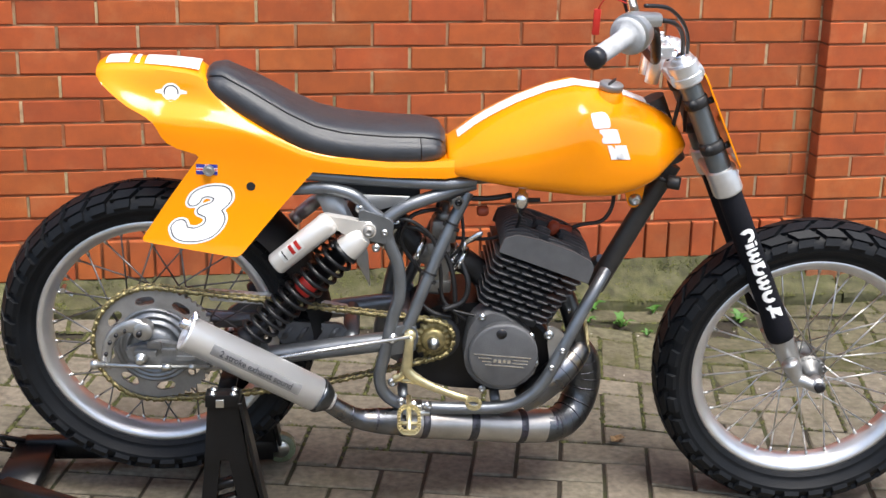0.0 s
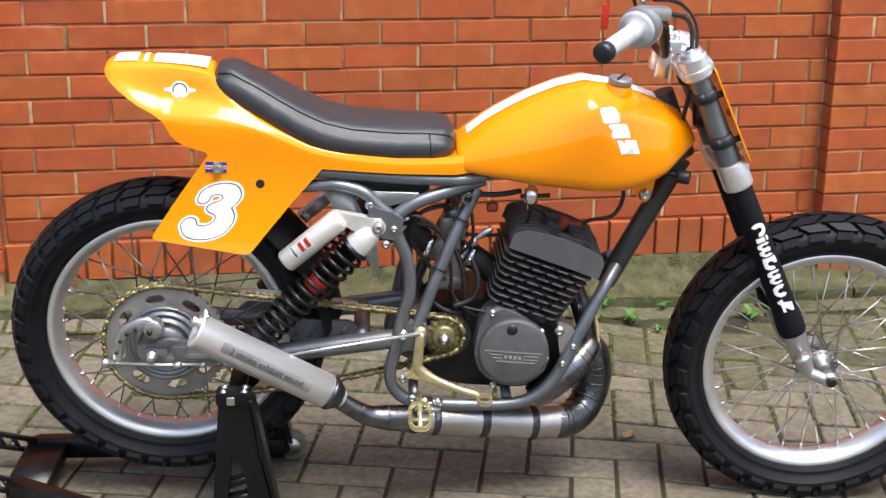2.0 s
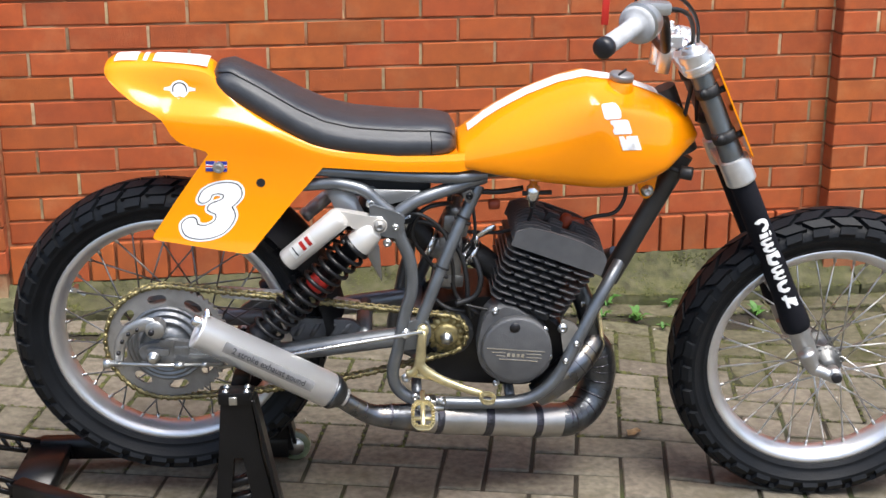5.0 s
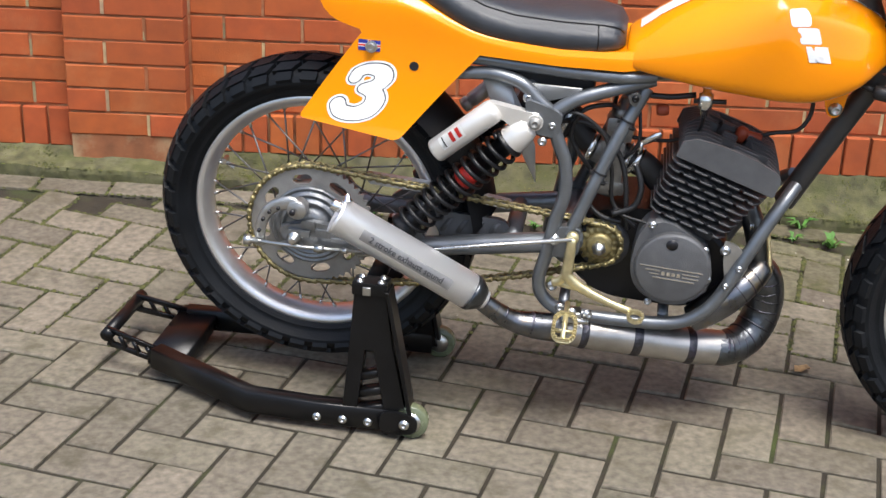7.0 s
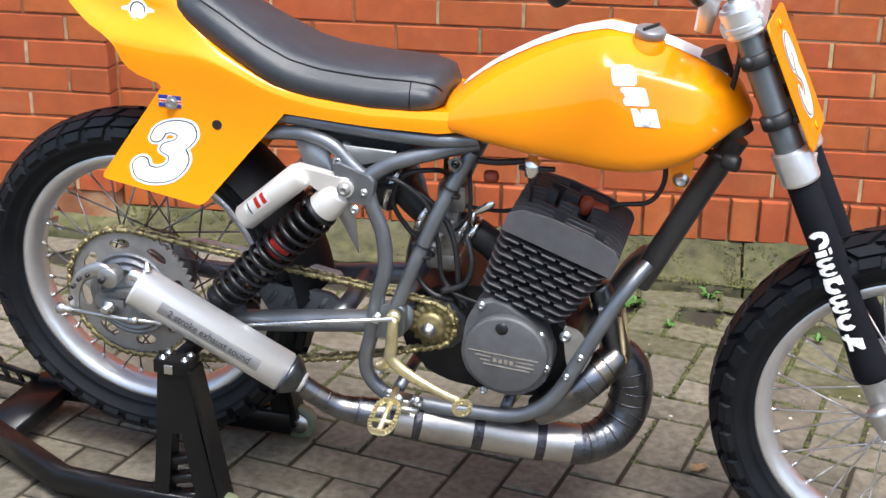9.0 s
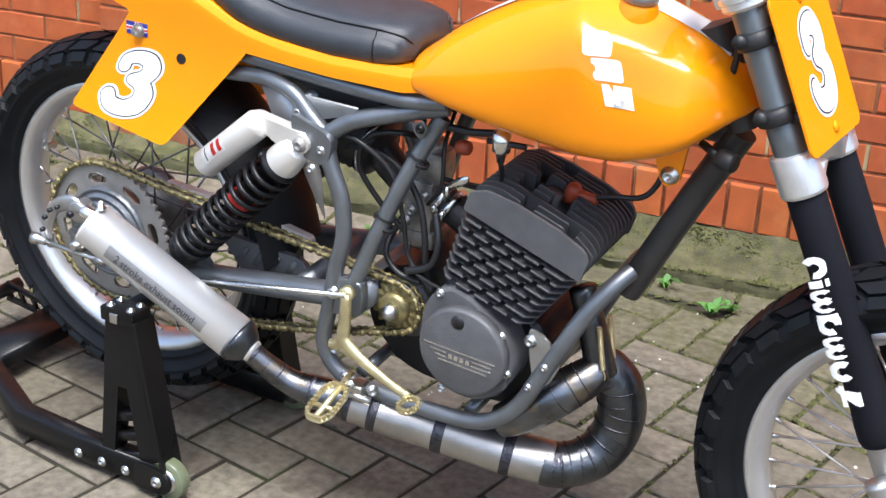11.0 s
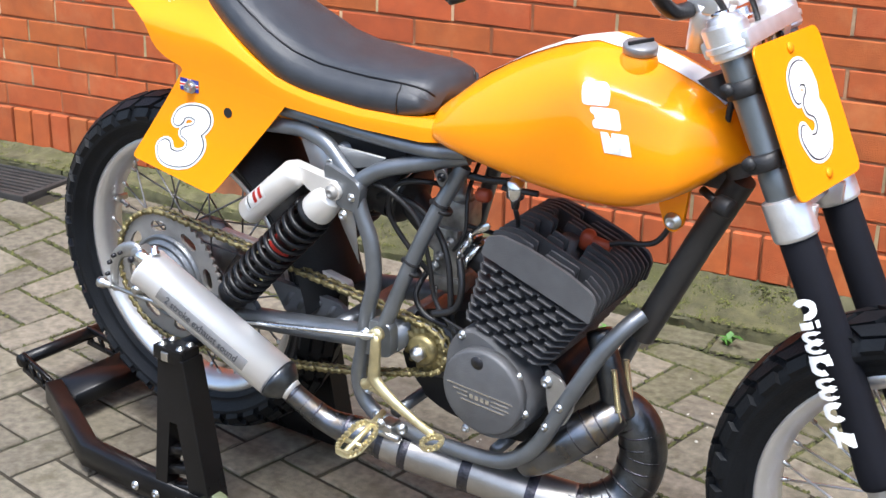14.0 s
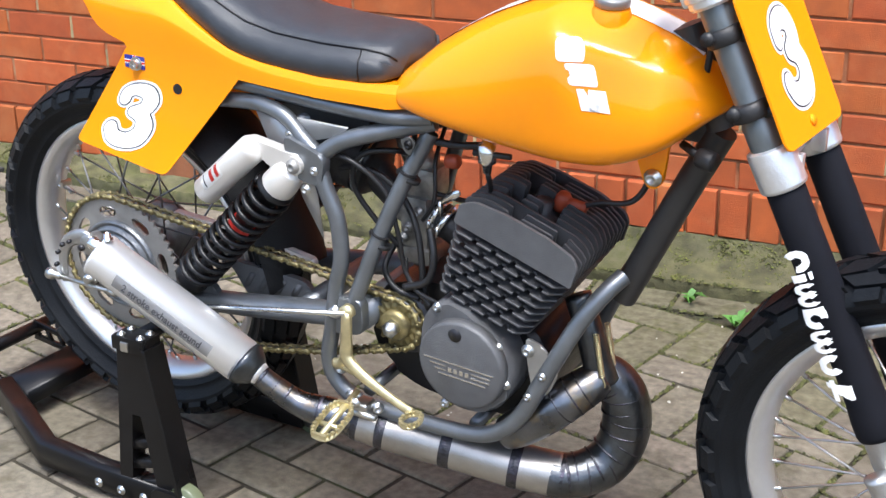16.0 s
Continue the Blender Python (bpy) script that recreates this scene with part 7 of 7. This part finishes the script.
def clump(x, y, z, r):
    k, ang = len(MV), rnd.uniform(0, math.tau)
    MV.append((x, y, z + r * rnd.uniform(0.3, 0.6)))
    for i in range(6):
        q = r * rnd.uniform(0.7, 1.25)
        MV.append((x + q * math.cos(ang + i * math.tau / 6), y + q * math.sin(ang + i * math.tau / 6), z - 0.002))
        MF.append((k + 1 + i, k + 1 + (i + 1) % 6, k))


for _, m in near + far:
    c = m.translation
    wet = min(1, max(0, (c.y - 0.27) / 0.5))
    if c.y > 1.09 or not -2.6 < c.x < 2.2:
        wet *= 0.6
    patchy = 0.5 + 0.5 * math.sin(c.x * 3.1 + 1.0) * math.cos(c.x * 1.3 + c.y * 4)
    for i in range(int(170 * wet * (0.35 + 0.65 * patchy))):
        if rnd.random() < 0.67:
            p = (rnd.uniform(-H, H), rnd.choice((-1, 1)) * (H / 2 + rnd.gauss(0, 0.003)))
        else:
            p = (rnd.choice((-1, 1)) * (H + rnd.gauss(0, 0.003)), rnd.uniform(-H / 2, H / 2))
        w = m @ Vector((p[0], p[1], 0))
        if w.y < 1.188:
            clump(w.x, w.y, w.z - 0.001, rnd.uniform(0.0025, 0.0075))
JOINT_MOSS = (MV, MF)
MV, MF = [], []
for i in range(16000):
    x, t = rnd.uniform(-2.7, 2.3), abs(rnd.gauss(0, 0.45))
    if math.sin(x * 2.3) + math.sin(x * 5.9 + 1) + rnd.uniform(-1, 1.6) < 0:
        continue
    y = 1.304 - 0.11 * min(1, t) if rnd.random() < 0.6 else rnd.uniform(KERB_Y, KERB_Y + 0.04)
    clump(x, y, kerb_z(x, y), rnd.uniform(0.0015, 0.0045))
for (verts, faces), mat_, label in ((JOINT_MOSS, MOSS, "green moss in the joints between the paving blocks"), ((MV, MF), MOSS_DARK, "dark olive moss on the kerb at the wall foot")):
    me = bpy.data.meshes.new("moss")
    me.from_pydata(verts, [], faces)
    me.materials.append(mat_)
    tagged(new("moss", me), label, "moss", kind="stuff")

# pale grit and flecks on the paving near the wall
rnd = random.Random(21)
MV, MF = [], []
for i in range(90):
    x, y = rnd.uniform(-0.6, 1.6), rnd.uniform(0.4, 1.17)
    clump(x, y, ground_z(x, y) + 0.002, rnd.uniform(0.0015, 0.0045))
GRIT = surface("pale_grit", (0.5, 0.48, 0.42), 0.9, var=0.2, scale=60, bump=0.1, island=0.3)
me = bpy.data.meshes.new("grit")
me.from_pydata(MV, [], MF)
me.materials.append(GRIT)
tagged(new("grit", me), "small pale grit and flecks scattered on the paving", "grit", kind="stuff")
